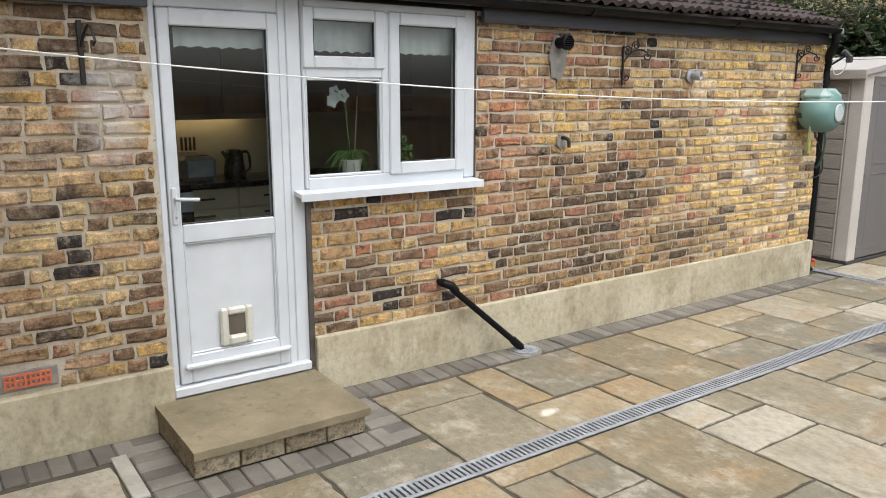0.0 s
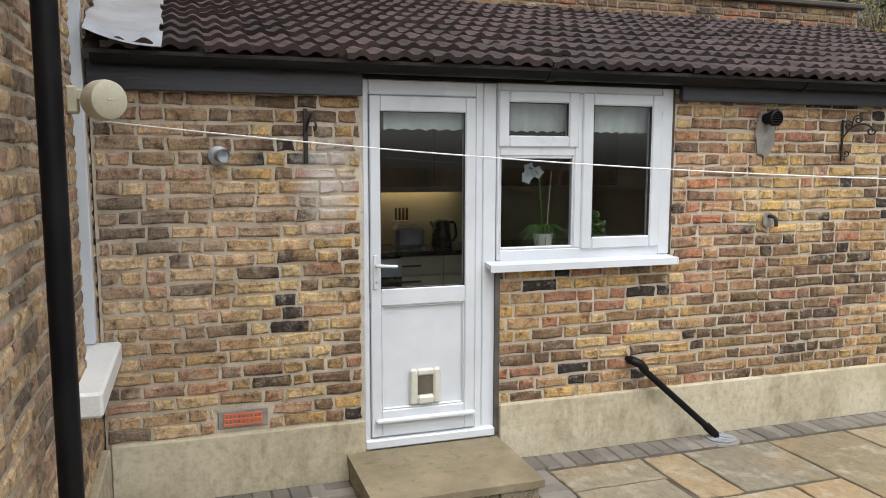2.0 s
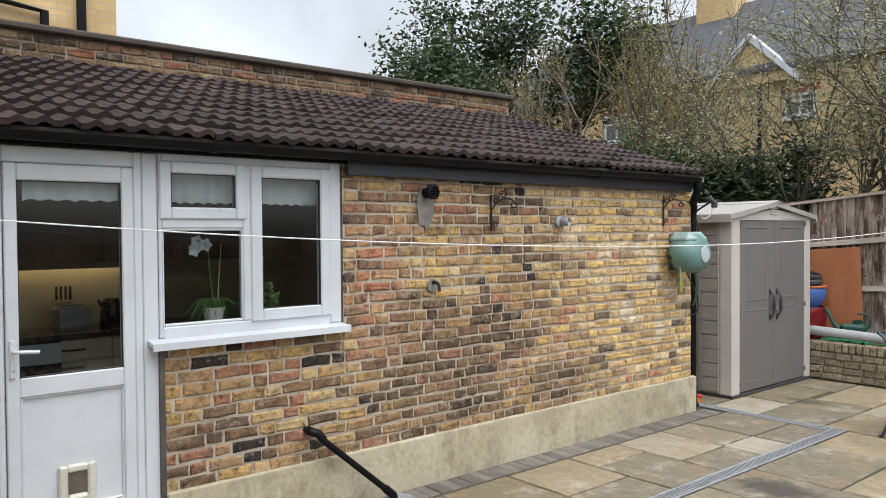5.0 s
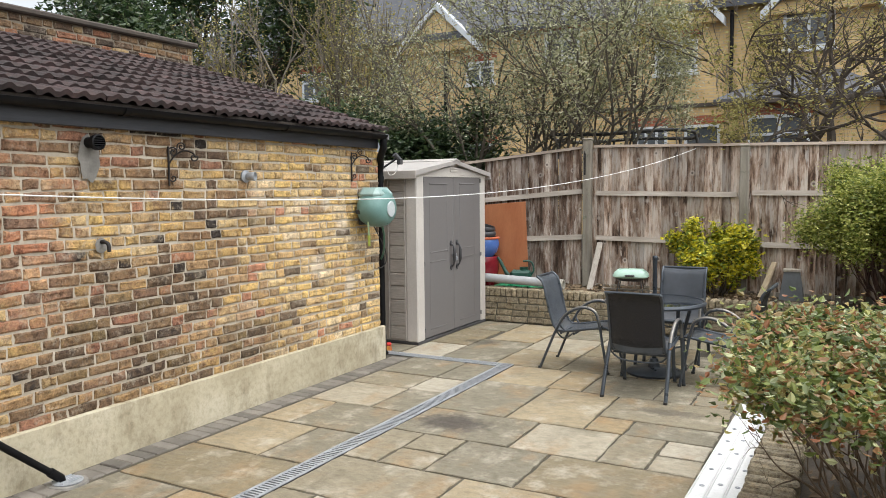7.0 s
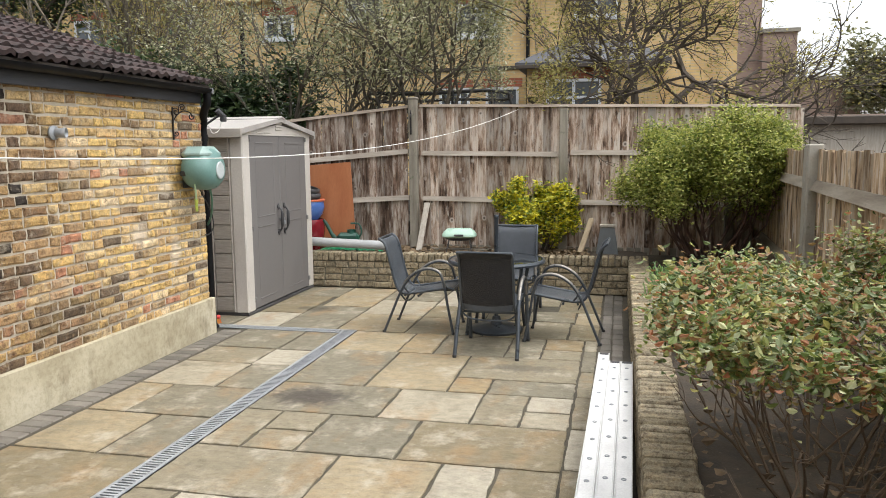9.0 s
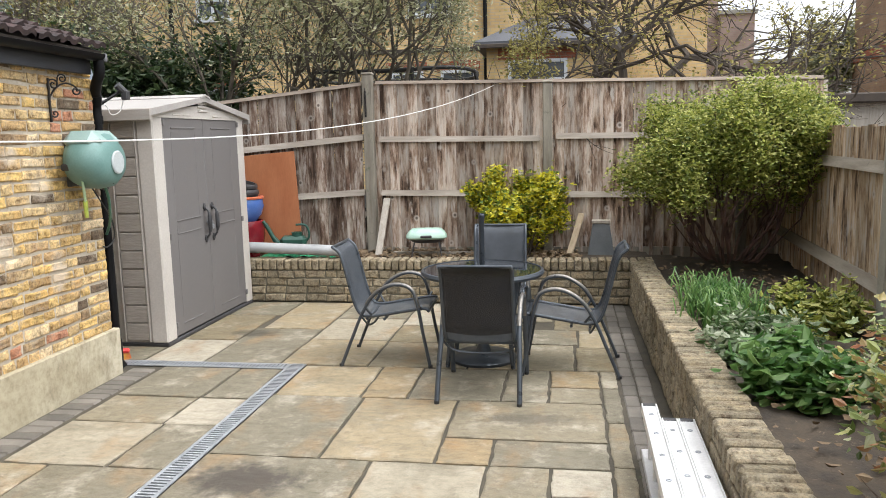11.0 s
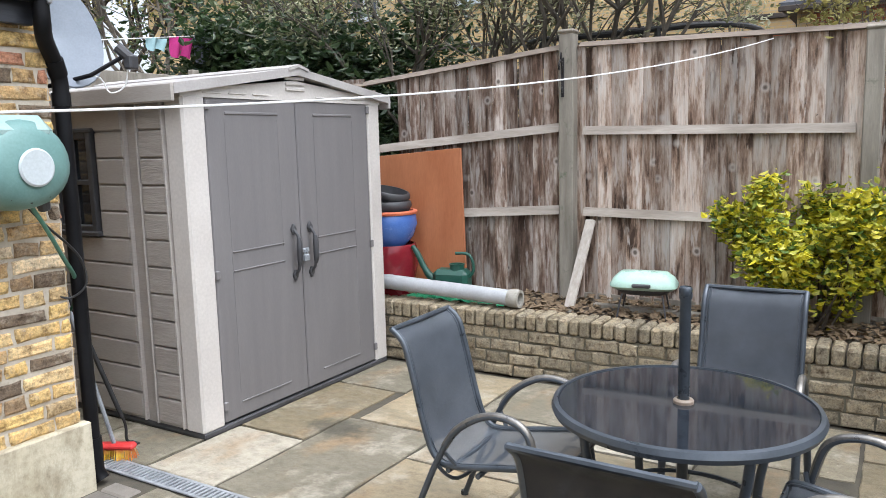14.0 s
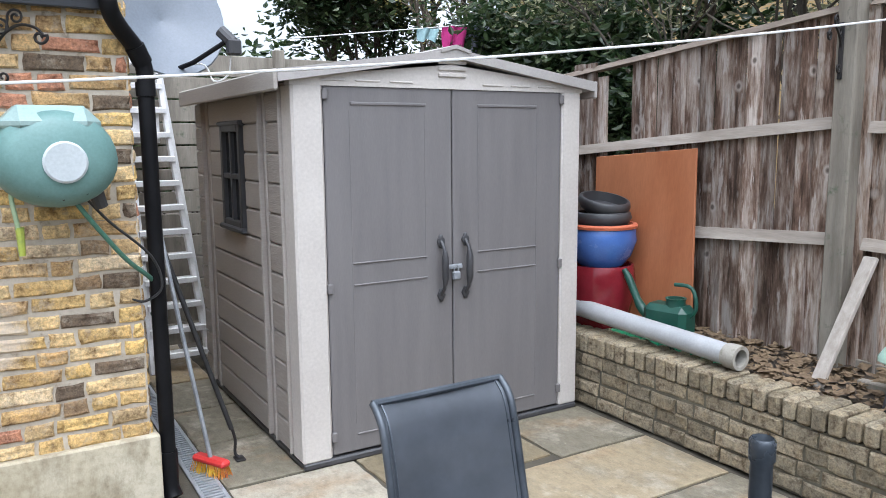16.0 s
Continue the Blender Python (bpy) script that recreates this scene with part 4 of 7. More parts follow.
for sgn in (0, 1):
    xe, xi = (-.075, SW / 2) if sgn == 0 else (SW + .075, SW / 2)
    r = M()
    r.add([(xe, -.05, SE - .005), (xi, -.05, SA), (xi, SD + .04, SA), (xe, SD + .04, SE - .005), (xe, -.05, SE + .05), (xi, -.05, SA + .045), (xi, SD + .04, SA + .045), (xe, SD + .04, SE + .05)],
          [(0, 1, 2, 3), (4, 7, 6, 5), (0, 4, 5, 1), (1, 5, 6, 2), (2, 6, 7, 3), (3, 7, 4, 0)])
    part("roof_panel", r, SHEDROOF, shed, "pale resin roof panel")
    e = M().box(min(xe, xe + (.02 if sgn else -.02)), -.055, SE - .045, max(xe, xe + (.02 if sgn else -.02)), SD + .045, SE + .052, .008)
    part("eaves_trim", e, SHEDTAUPE if sgn == 0 else SHEDROOF, shed)
part("ridge_cap", M().prism([(SW / 2 - .09, SA + .024), (SW / 2, SA + .046), (SW / 2 + .09, SA + .024), (SW / 2 + .09, SA + .04), (SW / 2, SA + .066), (SW / 2 - .09, SA + .04)], -.058, SD + .045), SHEDROOF, shed)

# ---- fences ----
FX = 10.80


def fence_run(name, label, y0, y1, x_of, top_of, bottom, mat, step=.105, seed=1, gaps=()):
    """A run of upright feather-edge boards on rails between y0 and y1."""
    rng = random.Random(seed)
    f = tagged(thing(name, label, "fence", pose(x_of(y0), y0, 0)), kind="structure")
    shapes = []
    for k in range(4):
        m = M()
        t = rng.uniform(-.006, .006)
        m.add([(-.024, 0, 0), (.008, 0, 0), (.012, step + .012, 0), (.002, step + .012, 0), (t - .024, 0, 1), (.008 + t, 0, 1), (.012 + t, step + .012, 1), (t + .002, step + .012, 1)],
              [(0, 3, 2, 1), (4, 5, 6, 7), (0, 1, 5, 4), (1, 2, 6, 5), (2, 3, 7, 6), (3, 0, 4, 7)])
        shapes.append(m.mesh("fence_board", mat))
    y = y0
    while y < y1:
        if not any(a < y < b for a, b in gaps):
            o = part("board", rng.choice(shapes), None, f)
            h = top_of(y) - bottom + rng.uniform(-.012, .012)
            o.matrix_local = Matrix.Translation((x_of(y) - x_of(y0) - .012 + rng.uniform(-.003, .003), y - y0, bottom)) @ Matrix.Rotation(rng.uniform(-.007, .007), 4, "X") @ Matrix.Diagonal((1, 1, h, 1))
        y += step
    return f


def slant_box(a, b, h, d):
    """A rail between two points, h high and d deep towards the yard."""
    a, b = Vector(a), Vector(b)
    u = (b - a)
    side = Vector((u.y, -u.x, 0)).normalized() * d
    if side.x > 0:
        side = -side
    up = Vector((0, 0, h))
    vs = [a, b, b + side, a + side, a + up, b + up, b + side * .55 + up, a + side * .55 + up]
    return M().add(vs, [(0, 3, 2, 1), (4, 5, 6, 7), (0, 1, 5, 4), (1, 2, 6, 5), (2, 3, 7, 6), (3, 0, 4, 7)])


def local(m, p):
    m.v = [tuple(Vector(v) - Vector(p)) for v in m.v]
    return m


fmid = fence_run("fence_back", "weathered brown feather-edge fence with water streaks", -1.45, 3.2, lambda y: FX, lambda y: 2.20 + .022 * (y - .1), .36, FENCE, seed=4)
base = (FX, -1.45, 0)
for z, (ya, yb) in ((1.61, (1.42, 3.17)), (1.02, (1.42, 3.17)), (1.60, (-1.4, 1.25)), (.98, (-1.4, 1.25))):
    part("rail", local(slant_box((FX - .01, ya, z), (FX - .01, yb, z + .03), .06, .055), base), RAIL, fmid, "pale arris rail")
part("gravel_board", local(M().box(FX - .03, -1.4, .36, FX, 3.2, .47, .004), base), POST, fmid)
part("capping", local(slant_box((FX + .025, -1.4, 2.165), (FX + .025, 3.2, 2.265), .035, .09), base), CAPWOOD, fmid, "thin capping rail")
bend = lambda y: FX - .075 * (y - 3.36)
fleft = fence_run("fence_corner", "sagging old fence panel with dark and silvered boards", 3.38, 7.2, bend, lambda y: (2.27 - .10 * (y - 3.36)) if y < 4.7 else 2.06 - .05 * (y - 4.7) + (.10 if 5.0 < y < 5.25 else 0), .36, FENCE_L, seed=9, gaps=((4.72, 4.86), (5.3, 5.42)))
base = (bend(3.38), 3.38, 0)
for z, s in ((1.665, -.085), (1.055, -.05)):
    part("rail", local(slant_box((bend(3.38) - .01, 3.36, z), (bend(6.9) - .01, 6.9, z + s * 3.5), .065, .055), base), RAIL, fleft, "pale arris rail")
part("capping", local(slant_box((bend(3.38) + .03, 3.36, 2.255), (bend(5.6) + .03, 5.6, 2.03), .04, .09), base), CAPWOOD, fleft, "thin capping rail")
for nm, y, top, w in (("fence_post", 3.28, 2.39, .11), ("fence_post", 1.335, 2.24, .10), ("fence_post", -.65, 2.16, .10)):
    fp = M().box(-w / 2, -w / 2, .36, w / 2, w / 2, top - .03, .008)
    fp.box(-w / 2 - .008, -w / 2 - .008, top - .03, w / 2 + .008, w / 2 + .008, top, .012)
    o = part(nm, fp, POST, None, "weathered greenish timber fence post")
    o.matrix_world = pose(FX - .06, y, 0)
    tagged(o, "", "fence post")
# yard's rear fence behind the shed
rear = tagged(thing("fence_rear", "grey slatted fence across the passage behind the shed", "fence", pose(7.5, 7.02, 0)), kind="structure")
for i in range(13):
    part("slat", M().box(.02, 0, .06 + i * .172, 3.1, .022, .06 + i * .172 + .16, .004), POST, rear)
for x in (.05, 1.5, 3.0):
    part("post", M().box(x, -.07, 0, x + .08, .0, 2.34, .006), POST, rear)

# right-hand fence beyond the raised bed
SF = lambda x: -.84 - .061 * (x - 7.4)
sfence = tagged(thing("fence_side", "lower fence with warm brown boards and grey rails", "fence", pose(0, 0, 0)), kind="structure")
rng = random.Random(21)
shp = M().box(0, 0, 0, .125, .018, 1).mesh("side_board", FENCE_R)
x = 2.0
while x < 10.75:
    o = part("board", shp, None, sfence)
    o.matrix_local = Matrix.Translation((x, SF(x) - .02 + rng.uniform(-.004, .004), .36)) @ Matrix.Diagonal((1, 1, 1.32 + rng.uniform(-.012, .012), 1))
    x += .122
for x0, x1 in ((2.0, 4.35), (4.5, 7.33), (7.47, 10.7)):
    for z in (1.38, .62):
        r = M()
        a, b_ = Vector((x0, SF(x0), z)), Vector((x1, SF(x1), z))
        dy, up = Vector((0, .06, .0)), Vector((0, 0, .075))
        r.add([a, b_, b_ + dy, a + dy, a + up, b_ + up, b_ + dy * .3 + up, a + dy * .3 + up], [(0, 3, 2, 1), (4, 5, 6, 7), (0, 1, 5, 4), (1, 2, 6, 5), (2, 3, 7, 6), (3, 0, 4, 7)])
        part("rail", r, SIDERAIL, sfence, "mossy arris rail")
for x in (4.42, 7.4):
    part("post", M().box(x - .065, SF(x) - .03, .3, x + .065, SF(x) + .085, 1.73, .01).box(x - .05, SF(x) + .083, .35, x + .05, SF(x) + .092, 1.70, .003), CONCRETE, sfence, "grey concrete post")

# ---- patio furniture ----
def open_weave(mt, amount):
    """Lets a little light through the holes of a coarse mesh cloth."""
    n, l = mt.node_tree.nodes, mt.node_tree.links
    shader = n["Material Output"].inputs[0].links[0].from_socket
    mx = n.new("ShaderNodeMixShader")
    mx.inputs[0].default_value = amount
    l.new(shader, mx.inputs[1])
    l.new(n.new("ShaderNodeBsdfTransparent").outputs[0], mx.inputs[2])
    l.new(mx.outputs[0], n["Material Output"].inputs[0])
    return mt


def sling_material():
    mt, n, l, b = nodes("textilene")
    wv = n.new("ShaderNodeTexWave")
    wv.inputs["Scale"].default_value = 160
    l.new(n.new("ShaderNodeTexCoord").outputs["Object"], wv.inputs["Vector"])
    br = noise_node(n, l, 7, 4)
    col = ramp_node(n, l, br.outputs[0], [(.3, (.042, .050, .062)), (.7, (.070, .080, .096))]).outputs[0]
    l.new(col, b.inputs["Base Color"])
    b.inputs["Roughness"].default_value = .62
    bump_node(n, l, b, wv.outputs[0], .25, .002)
    open_weave(mt, .17)
    return mt


SLING = sling_material()
GROUP = "chairs round the patio table"


def arc(pts, n=6):
    """A smooth curve through points."""
    pts = [Vector(p) for p in pts]
    out = []
    for i in range(len(pts) - 1):
        p0, p1, p2, p3 = pts[max(i - 1, 0)], pts[i], pts[i + 1], pts[min(i + 2, len(pts) - 1)]
        for k in range(n):
            t = k / n
            out.append(.5 * ((2 * p1) + (p2 - p0) * t + (2 * p0 - 5 * p1 + 4 * p2 - p3) * t * t + (3 * p1 - p0 - 3 * p2 + p3) * t ** 3))
    return out + [pts[-1]]


chair = thing("patio_chair", "dark grey sling patio chair with curved tube arms", "chair", pose(7.39, 1.690, 0, 0, 0, -91), GROUP)
side_line = arc([(0, .30, .415), (0, .26, .432), (0, .05, .400), (0, -.14, .372), (0, -.215, .395), (0, -.262, .50), (0, -.325, .76), (0, -.355, .845), (0, -.404, .888)], 5)
for s in (-1, 1):
    part("side_rail", M().tube([p + Vector((s * .222, 0, 0)) for p in side_line], .0125, 8), CHAIRFRAME, chair, smooth=60)
    leg = arc([(s * .262, -.36, .0), (s * .258, -.26, .24), (s * .25, -.19, .40), (s * .25, -.10, .535), (s * .253, .04, .612), (s * .256, .17, .59), (s * .258, .222, .48), (s * .260, .262, .25), (s * .262, .31, .0)], 5)
    # flat oval tube, wider across than along
    oval = M().tube([Vector((p.x / 1.35, p.y, p.z)) for p in leg], .0125, 10)
    oval.v = [(x * 1.35, y, z) for x, y, z in oval.v]
    part("arm_and_leg", oval, CHAIRFRAME, chair, "bent tube from leg to arm to leg", 60)
    part("arm_pad", M().tube([p + Vector((0, 0, .003)) for p in leg[12:32]], .0155, 8), ARMTUBE, chair, "worn paint on the arm", 60)
    for y in (-.36, .31):
        part("foot", M().lathe([(0, 0), (.017, 0), (.017, .02), (0, .02)], 8, pose(s * .262, y, 0)), SEAL, chair)
    for a, b_ in (((.222, -.12, .375), (.25, -.165, .44)), ((.222, .24, .432), (.259, .252, .46))):
        part("joint", M().tube([(s * a[0], a[1], a[2]), (s * b_[0], b_[1], b_[2])], .009, 6), CHAIRFRAME, chair)
fab = M()
nn, kk = len(side_line), 9
fv = []
for p in side_line:
    for k in range(kk):
        u = k / (kk - 1)
        sagv = -.022 * math.sin(math.pi * u)
        fv.append((p.x - .222 + .444 * u, p.y + (sagv * .8 if p.z > .45 else 0), p.z + (sagv if p.z < .45 else 0)))
fab.add(fv, [(i * kk + k, i * kk + k + 1, (i + 1) * kk + k + 1, (i + 1) * kk + k) for i in range(nn - 1) for k in range(kk - 1)])
part("sling", fab, SLING, chair, "woven mesh seat and back", 60)
# added layer: the shade on the rear of the back, put in as black
bk_ = [i for i, p in enumerate(side_line) if p.z > .44 and p.y < 0]
lin = M()
lin.add([(x * .97, y - .007, z - .002) for i in bk_ for x, y, z in fv[i * kk:(i + 1) * kk]], [(i * kk + k, i * kk + k + 1, (i + 1) * kk + k + 1, (i + 1) * kk + k) for i in range(len(bk_) - 1) for k in range(kk - 1)])
part("back_shade_layer", lin, open_weave(plain("shaded_back_black", (.012, .012, .014), (.022, .022, .026), 30, .7, fine=300, bump=.3), .13), chair, "added black layer that darkens the shaded rear of the back", 60)
for x in (-.2, .2):
    part("hem", M().tube([p + Vector((x, -.003 if p.z > .45 else 0, .004 if p.z < .45 else .002)) for p in side_line], .0035, 5), CHAIRFRAME, chair)
for y, z in ((.30, .415), (-.404, .888), (-.16, .352), (-.03, .352)):
    part("cross_bar", M().tube([(-.225, y, z), (.225, y, z)], .011, 8), CHAIRFRAME, chair)
part("stretcher", M().tube(arc([(-.25, -.20, .38), (-.15, -.16, .29), (.15, -.16, .29), (.25, -.20, .38)], 5), .008, 6), CHAIRFRAME, chair)
for x, y, rz in ((8.05, 2.445, 181), (7.915, 1.135, -2), (8.82, 1.715, 91)):
    copy_thing(chair, pose(x, y, 0, 0, 0, rz))

TX, TY, TZ = 8.055, 1.765, .685
table = thing("patio_table", "round patio table with a smoked glass top", "table", pose(TX, TY, 0))
RT = .445
part("tabletop", M().lathe([(0.022, TZ - .006), (RT - .012, TZ - .006), (RT - .006, TZ), (RT - .012, TZ + .004), (0.022, TZ + .004), (.022, TZ - .006)], 56), SMOKED, table, "smoked glass disc", 30)
part("rim", M().lathe([(RT - .022, TZ - .03), (RT + .008, TZ - .03), (RT + .016, TZ - .012), (RT + .008, TZ + .006), (RT - .008, TZ + .009), (RT - .010, TZ - .008), (RT - .022, TZ - .010), (RT - .022, TZ - .03)], 56), CHAIRFRAME, table, "grey metal rim", 40)
for k in range(4):
    a = math.radians(45 + 90 * k)
    c, s = math.cos(a), math.sin(a)
    part("leg", M().tube(arc([(c * .38, s * .38, TZ - .03), (c * .37, s * .37, .55), (c * .31, s * .31, .30), (c * .34, s * .34, 0)], 4), .017, 8), CHAIRFRAME, table, smooth=60)
part("lower_ring", M().tube([(.31 * math.cos(a), .31 * math.sin(a), .30) for a in np.linspace(0, 2 * math.pi, 33)], .009, 6, False), CHAIRFRAME, table)
part("collar", M().lathe([(.022, TZ + .004), (.036, TZ + .004), (.036, TZ + .014), (.030, TZ + .02), (.022, TZ + .02)], 20), plain("worn_collar", (.18, .13, .09), (.3, .25, .2), 20, .5), table, "rusty parasol collar")
pole = thing("parasol_base", "grey parasol stand with its pole through the table", "parasol base", pose(TX, TY, 0))
part("pole", M().lathe([(0, .05), (.0195, .05), (.0195, 1.06), (.023, 1.065), (.023, 1.10), (.019, 1.105), (.015, 1.09), (0, 1.09)], 18), CHAIRFRAME, pole, smooth=40)
part("weight", M().lathe([(0, 0), (.25, 0), (.255, .02), (.24, .035), (.06, .06), (.035, .14), (.0, .14)], 36), CHAIRFRAME, pole, "round weighted foot", 40)

# ---- wall fittings ----
def scroll_bracket(name, at, label, flip=False):
    b = thing(name, label, "bracket", at)
    part("back_bar", M().box(-.011, -.012, -.26, .011, 0, .02, .003), IRON, b)
    sp = lambda cx, cz, r0, a0, turns, n=22: [(0, -(cx + r0 * (1 - k / n * .8) * math.cos(a0 + turns * 2 * math.pi * k / n)), cz + r0 * (1 - k / n * .8) * math.sin(a0 + turns * 2 * math.pi * k / n)) for k in range(n + 1)]
    part("arm", M().tube(arc([(0, -.01, -.10), (0, -.05, -.045), (0, -.11, -.01), (0, -.17, -.02), (0, -.20, -.05)], 5) + sp(.185, -.055, .03, .2, -1.1), .006, 6), IRON, b, smooth=60)
    part("scroll", M().tube([(0, -.01, -.05)] + sp(.04, -.02, .038, 3.0, -1.4), .005, 6), IRON, b, smooth=60)
    part("scroll", M().tube([(0, -.06, -.035)] + sp(.10, .02, .032, 3.4, -1.5), .005, 6), IRON, b, smooth=60)
    part("scroll", M().tube([(0, -.01, -.19)] + sp(.035, -.205, .028, 2.6, 1.3), .005, 6), IRON, b, smooth=60)
    return b


HANG = "hanging basket brackets on the wall"
for x, z, rz in ((4.766, 2.045, 62), (7.0, 2.085, 62)):
    tagged(scroll_bracket("basket_bracket", pose(x, WALL_Y - .004, z, 0, 0, rz), "black scrolled iron basket bracket on the brick wall"), group=HANG)
fb = thing("basket_bracket", "black iron basket bracket seen flat against the wall", "bracket", pose(1.15, WALL_Y - .004, 2.04), HANG)
part("back_bar", M().box(-.012, -.014, -.27, .012, 0, .02, .003), IRON, fb)
part("arm", M().tube(arc([(0, -.01, -.10), (.015, -.06, -.03), (.02, -.14, -.01), (.02, -.20, -.05)], 5), .007, 6), IRON, fb)
part("scroll", M().tube([(.02, -.2, -.05), (.025, -.215, -.08), (.02, -.195, -.10), (.018, -.18, -.08)], .006, 6), IRON, fb)
scroll_bracket("basket_bracket", pose(FX - .12, 3.30, 2.17, 0, 0, -75), "small black iron bracket on the fence post")

for x, z in ((.70, 1.81), (5.54, 1.86)):
    lm = thing("wall_lamp", "round brushed steel spotlight on the brick wall", "lamp", pose(x, WALL_Y - .006, z))
    part("backplate", M().lathe([(0, 0), (.05, 0), (.05, .012), (.036, .02), (0, .02)], 24, pose(0, 0, 0, 90)), STEEL, lm, smooth=40)
    part("lamp_head", M().lathe([(.026, .015), (.03, .02), (.036, .085), (.034, .088), (.028, .07), (0, .065)], 20, pose(0, 0, 0, 90, 0, 0) @ pose(0, 0, 0, 0, 18, 0)), STEEL, lm, smooth=40)
fl = thing("flue_outlet", "black plastic boiler outlet in a patch of grey cement", "vent", pose(4.13, WALL_Y, 2.06))
part("pipe", M().lathe([(.036, -.02), (.036, .075), (.050, .08), (.050, .11), (.042, .115), (.034, .10), (.030, .02), (0, .02)], 24, pose(0, 0, 0, 90)), BLACKPVC, fl, smooth=40)
gv = M()
for i in range(5):
    gv.box(-.04, -.112, -.032 + i * .014, .04, -.098, -.026 + i * .014)
part("grille", gv, BLACKPVC, fl)
patch = M()
pv = [(0, .004, 0)] + [((.075 + .03 * noise.noise((k * .8, 0, 5))) * math.cos(2 * math.pi * k / 24), .003, -.10 + (.15 + .06 * noise.noise((k * .9, 4, 5))) * math.sin(2 * math.pi * k / 24)) for k in range(24)]
pv = [(x, -.010 if i else -.016, z) for i, (x, y, z) in enumerate(pv)]
pv[0] = (0, -.016, -.10)
part("cement_patch", patch.add(pv, [(0, k, k % 24 + 1) for k in range(1, 25)]), plain("cement_grey", (.17, .16, .145), (.29, .275, .25), 9, .95, bump=.5), fl, "rough grey cement patch")
hk = thing("wall_hook", "small rusty pipe stub hooked out of the brickwork", "hook", pose(4.19, WALL_Y - .005, 1.39))
part("stub", M().tube(arc([(0, .02, .03), (0, -.03, .035), (.01, -.06, .02), (.012, -.065, -.03)], 4), .013, 8), IRON, hk, smooth=50)
pv = [(0, -.012, 0)] + [((.045 + .02 * noise.noise((k * .8, 0, 8))) * math.cos(2 * math.pi * k / 20), -.006, (.05 + .02 * noise.noise((k, 2, 8))) * math.sin(2 * math.pi * k / 20) + .01) for k in range(20)]
part("cement_patch", M().add(pv, [(0, k, k % 20 + 1) for k in range(1, 21)]), bpy.data.materials["cement_grey"], hk)

wp = thing("waste_pipe", "black waste pipe slanting from the wall to the gully", "pipe", pose(3.165, WALL_Y, .535))
part("pipe", M().tube([(0, .02, 0), (0, -.055, 0), (.03, -.075, -.01), (.06, -.08, -.05), (.555, -.155, -.495)], .022, 10), BLACKPVC, wp, smooth=50)
part("elbow", M().tube([(-.0, -.02, .002), (0, -.06, .002), (.035, -.082, -.012), (.07, -.085, -.055)], .028, 10), BLACKPVC, wp, smooth=50)
part("elbow", M().tube([(.50, -.147, -.445), (.56, -.156, -.50), (.565, -.156, -.53)], .028, 10), BLACKPVC, wp, smooth=50)
gl = thing("gully", "round grey gully with a cut metal grid", "drain", pose(3.76, 4.27, 0))
part("rim", M().lathe([(.045, 0), (.085, 0), (.09, .012), (.07, .02), (.045, .012)], 22), STEEL, gl, smooth=40)
gg = M()
for i in range(5):
    gg.box(-.065, -.05 + i * .024, .010, .065, -.04 + i * .024, .022, .002)
part("grid", gg, STEEL, gl)
part("cement_patch", M().lathe([(0, .004), (.115, .004), (.12, -.02)], 14), bpy.data.materials["cement_grey"], gl)

ab = thing("air_brick", "orange terracotta air brick in grey cement", "air brick", pose(.685, WALL_Y - .008, .365))
TERRA = plain("terracotta", (.50, .12, .055), (.60, .17, .08), 12, .8, bump=.3)
part("backing", M().box(.004, .010, .004, .201, .05, .062), SEAL, ab)
abm = M()
for i in range(10):
    abm.box(i * .0217, 0, 0, i * .0217 + .0095, .014, .066)
for z in (0, .029, .057):
    abm.box(0, .001, z, .205, .014, z + .010)
part("grille", abm, TERRA, ab)
part("cement_patch", M().box(-.03, .009, -.016, .235, .03, .082, .004), bpy.data.materials["cement_grey"], ab)

# clothes line reel and its line
rl = thing("line_reel", "cream retractable clothes line reel on the house wall", "clothes line", pose(HOUSE_X, 3.82, 2.03))
part("bracket", M().box(-.01, -.05, -.05, .03, .05, .06, .006).box(.02, -.03, .0, .11, .03, .05, .008), CREAMPLASTIC, rl)
part("case", M().lathe([(0, -.055), (.06, -.055), (.078, -.045), (.084, -.02), (.084, .02), (.078, .045), (.06, .055), (0, .055)], 32, pose(.13, -.02, .005, 90, 0, 35)), CREAMPLASTIC, rl, "round cream drum", 40)
badge = M().box(-.016, -.058, -.004, .016, -.054, .004, .001, pose(.13, -.02, .005, 0, 0, 35))
part("badge", badge, SHEDCREAM, rl)
line_pts = []
for k in range(53):
    x = .215 + 10.515 * k / 52
    line_pts.append((x, 3.9 - .19 * (x - .22), 1.682 + (.0109 if x < 5.2 else .0172) * (x - 5.2) ** 2))
cl = tagged(part("clothes_line", M().tube(line_pts, .0032, 6), plain("white_cord", (.72, .72, .70), (.8, .8, .78), 30, .6), None, "thin white plastic clothes line across the yard"), "", "clothes line")

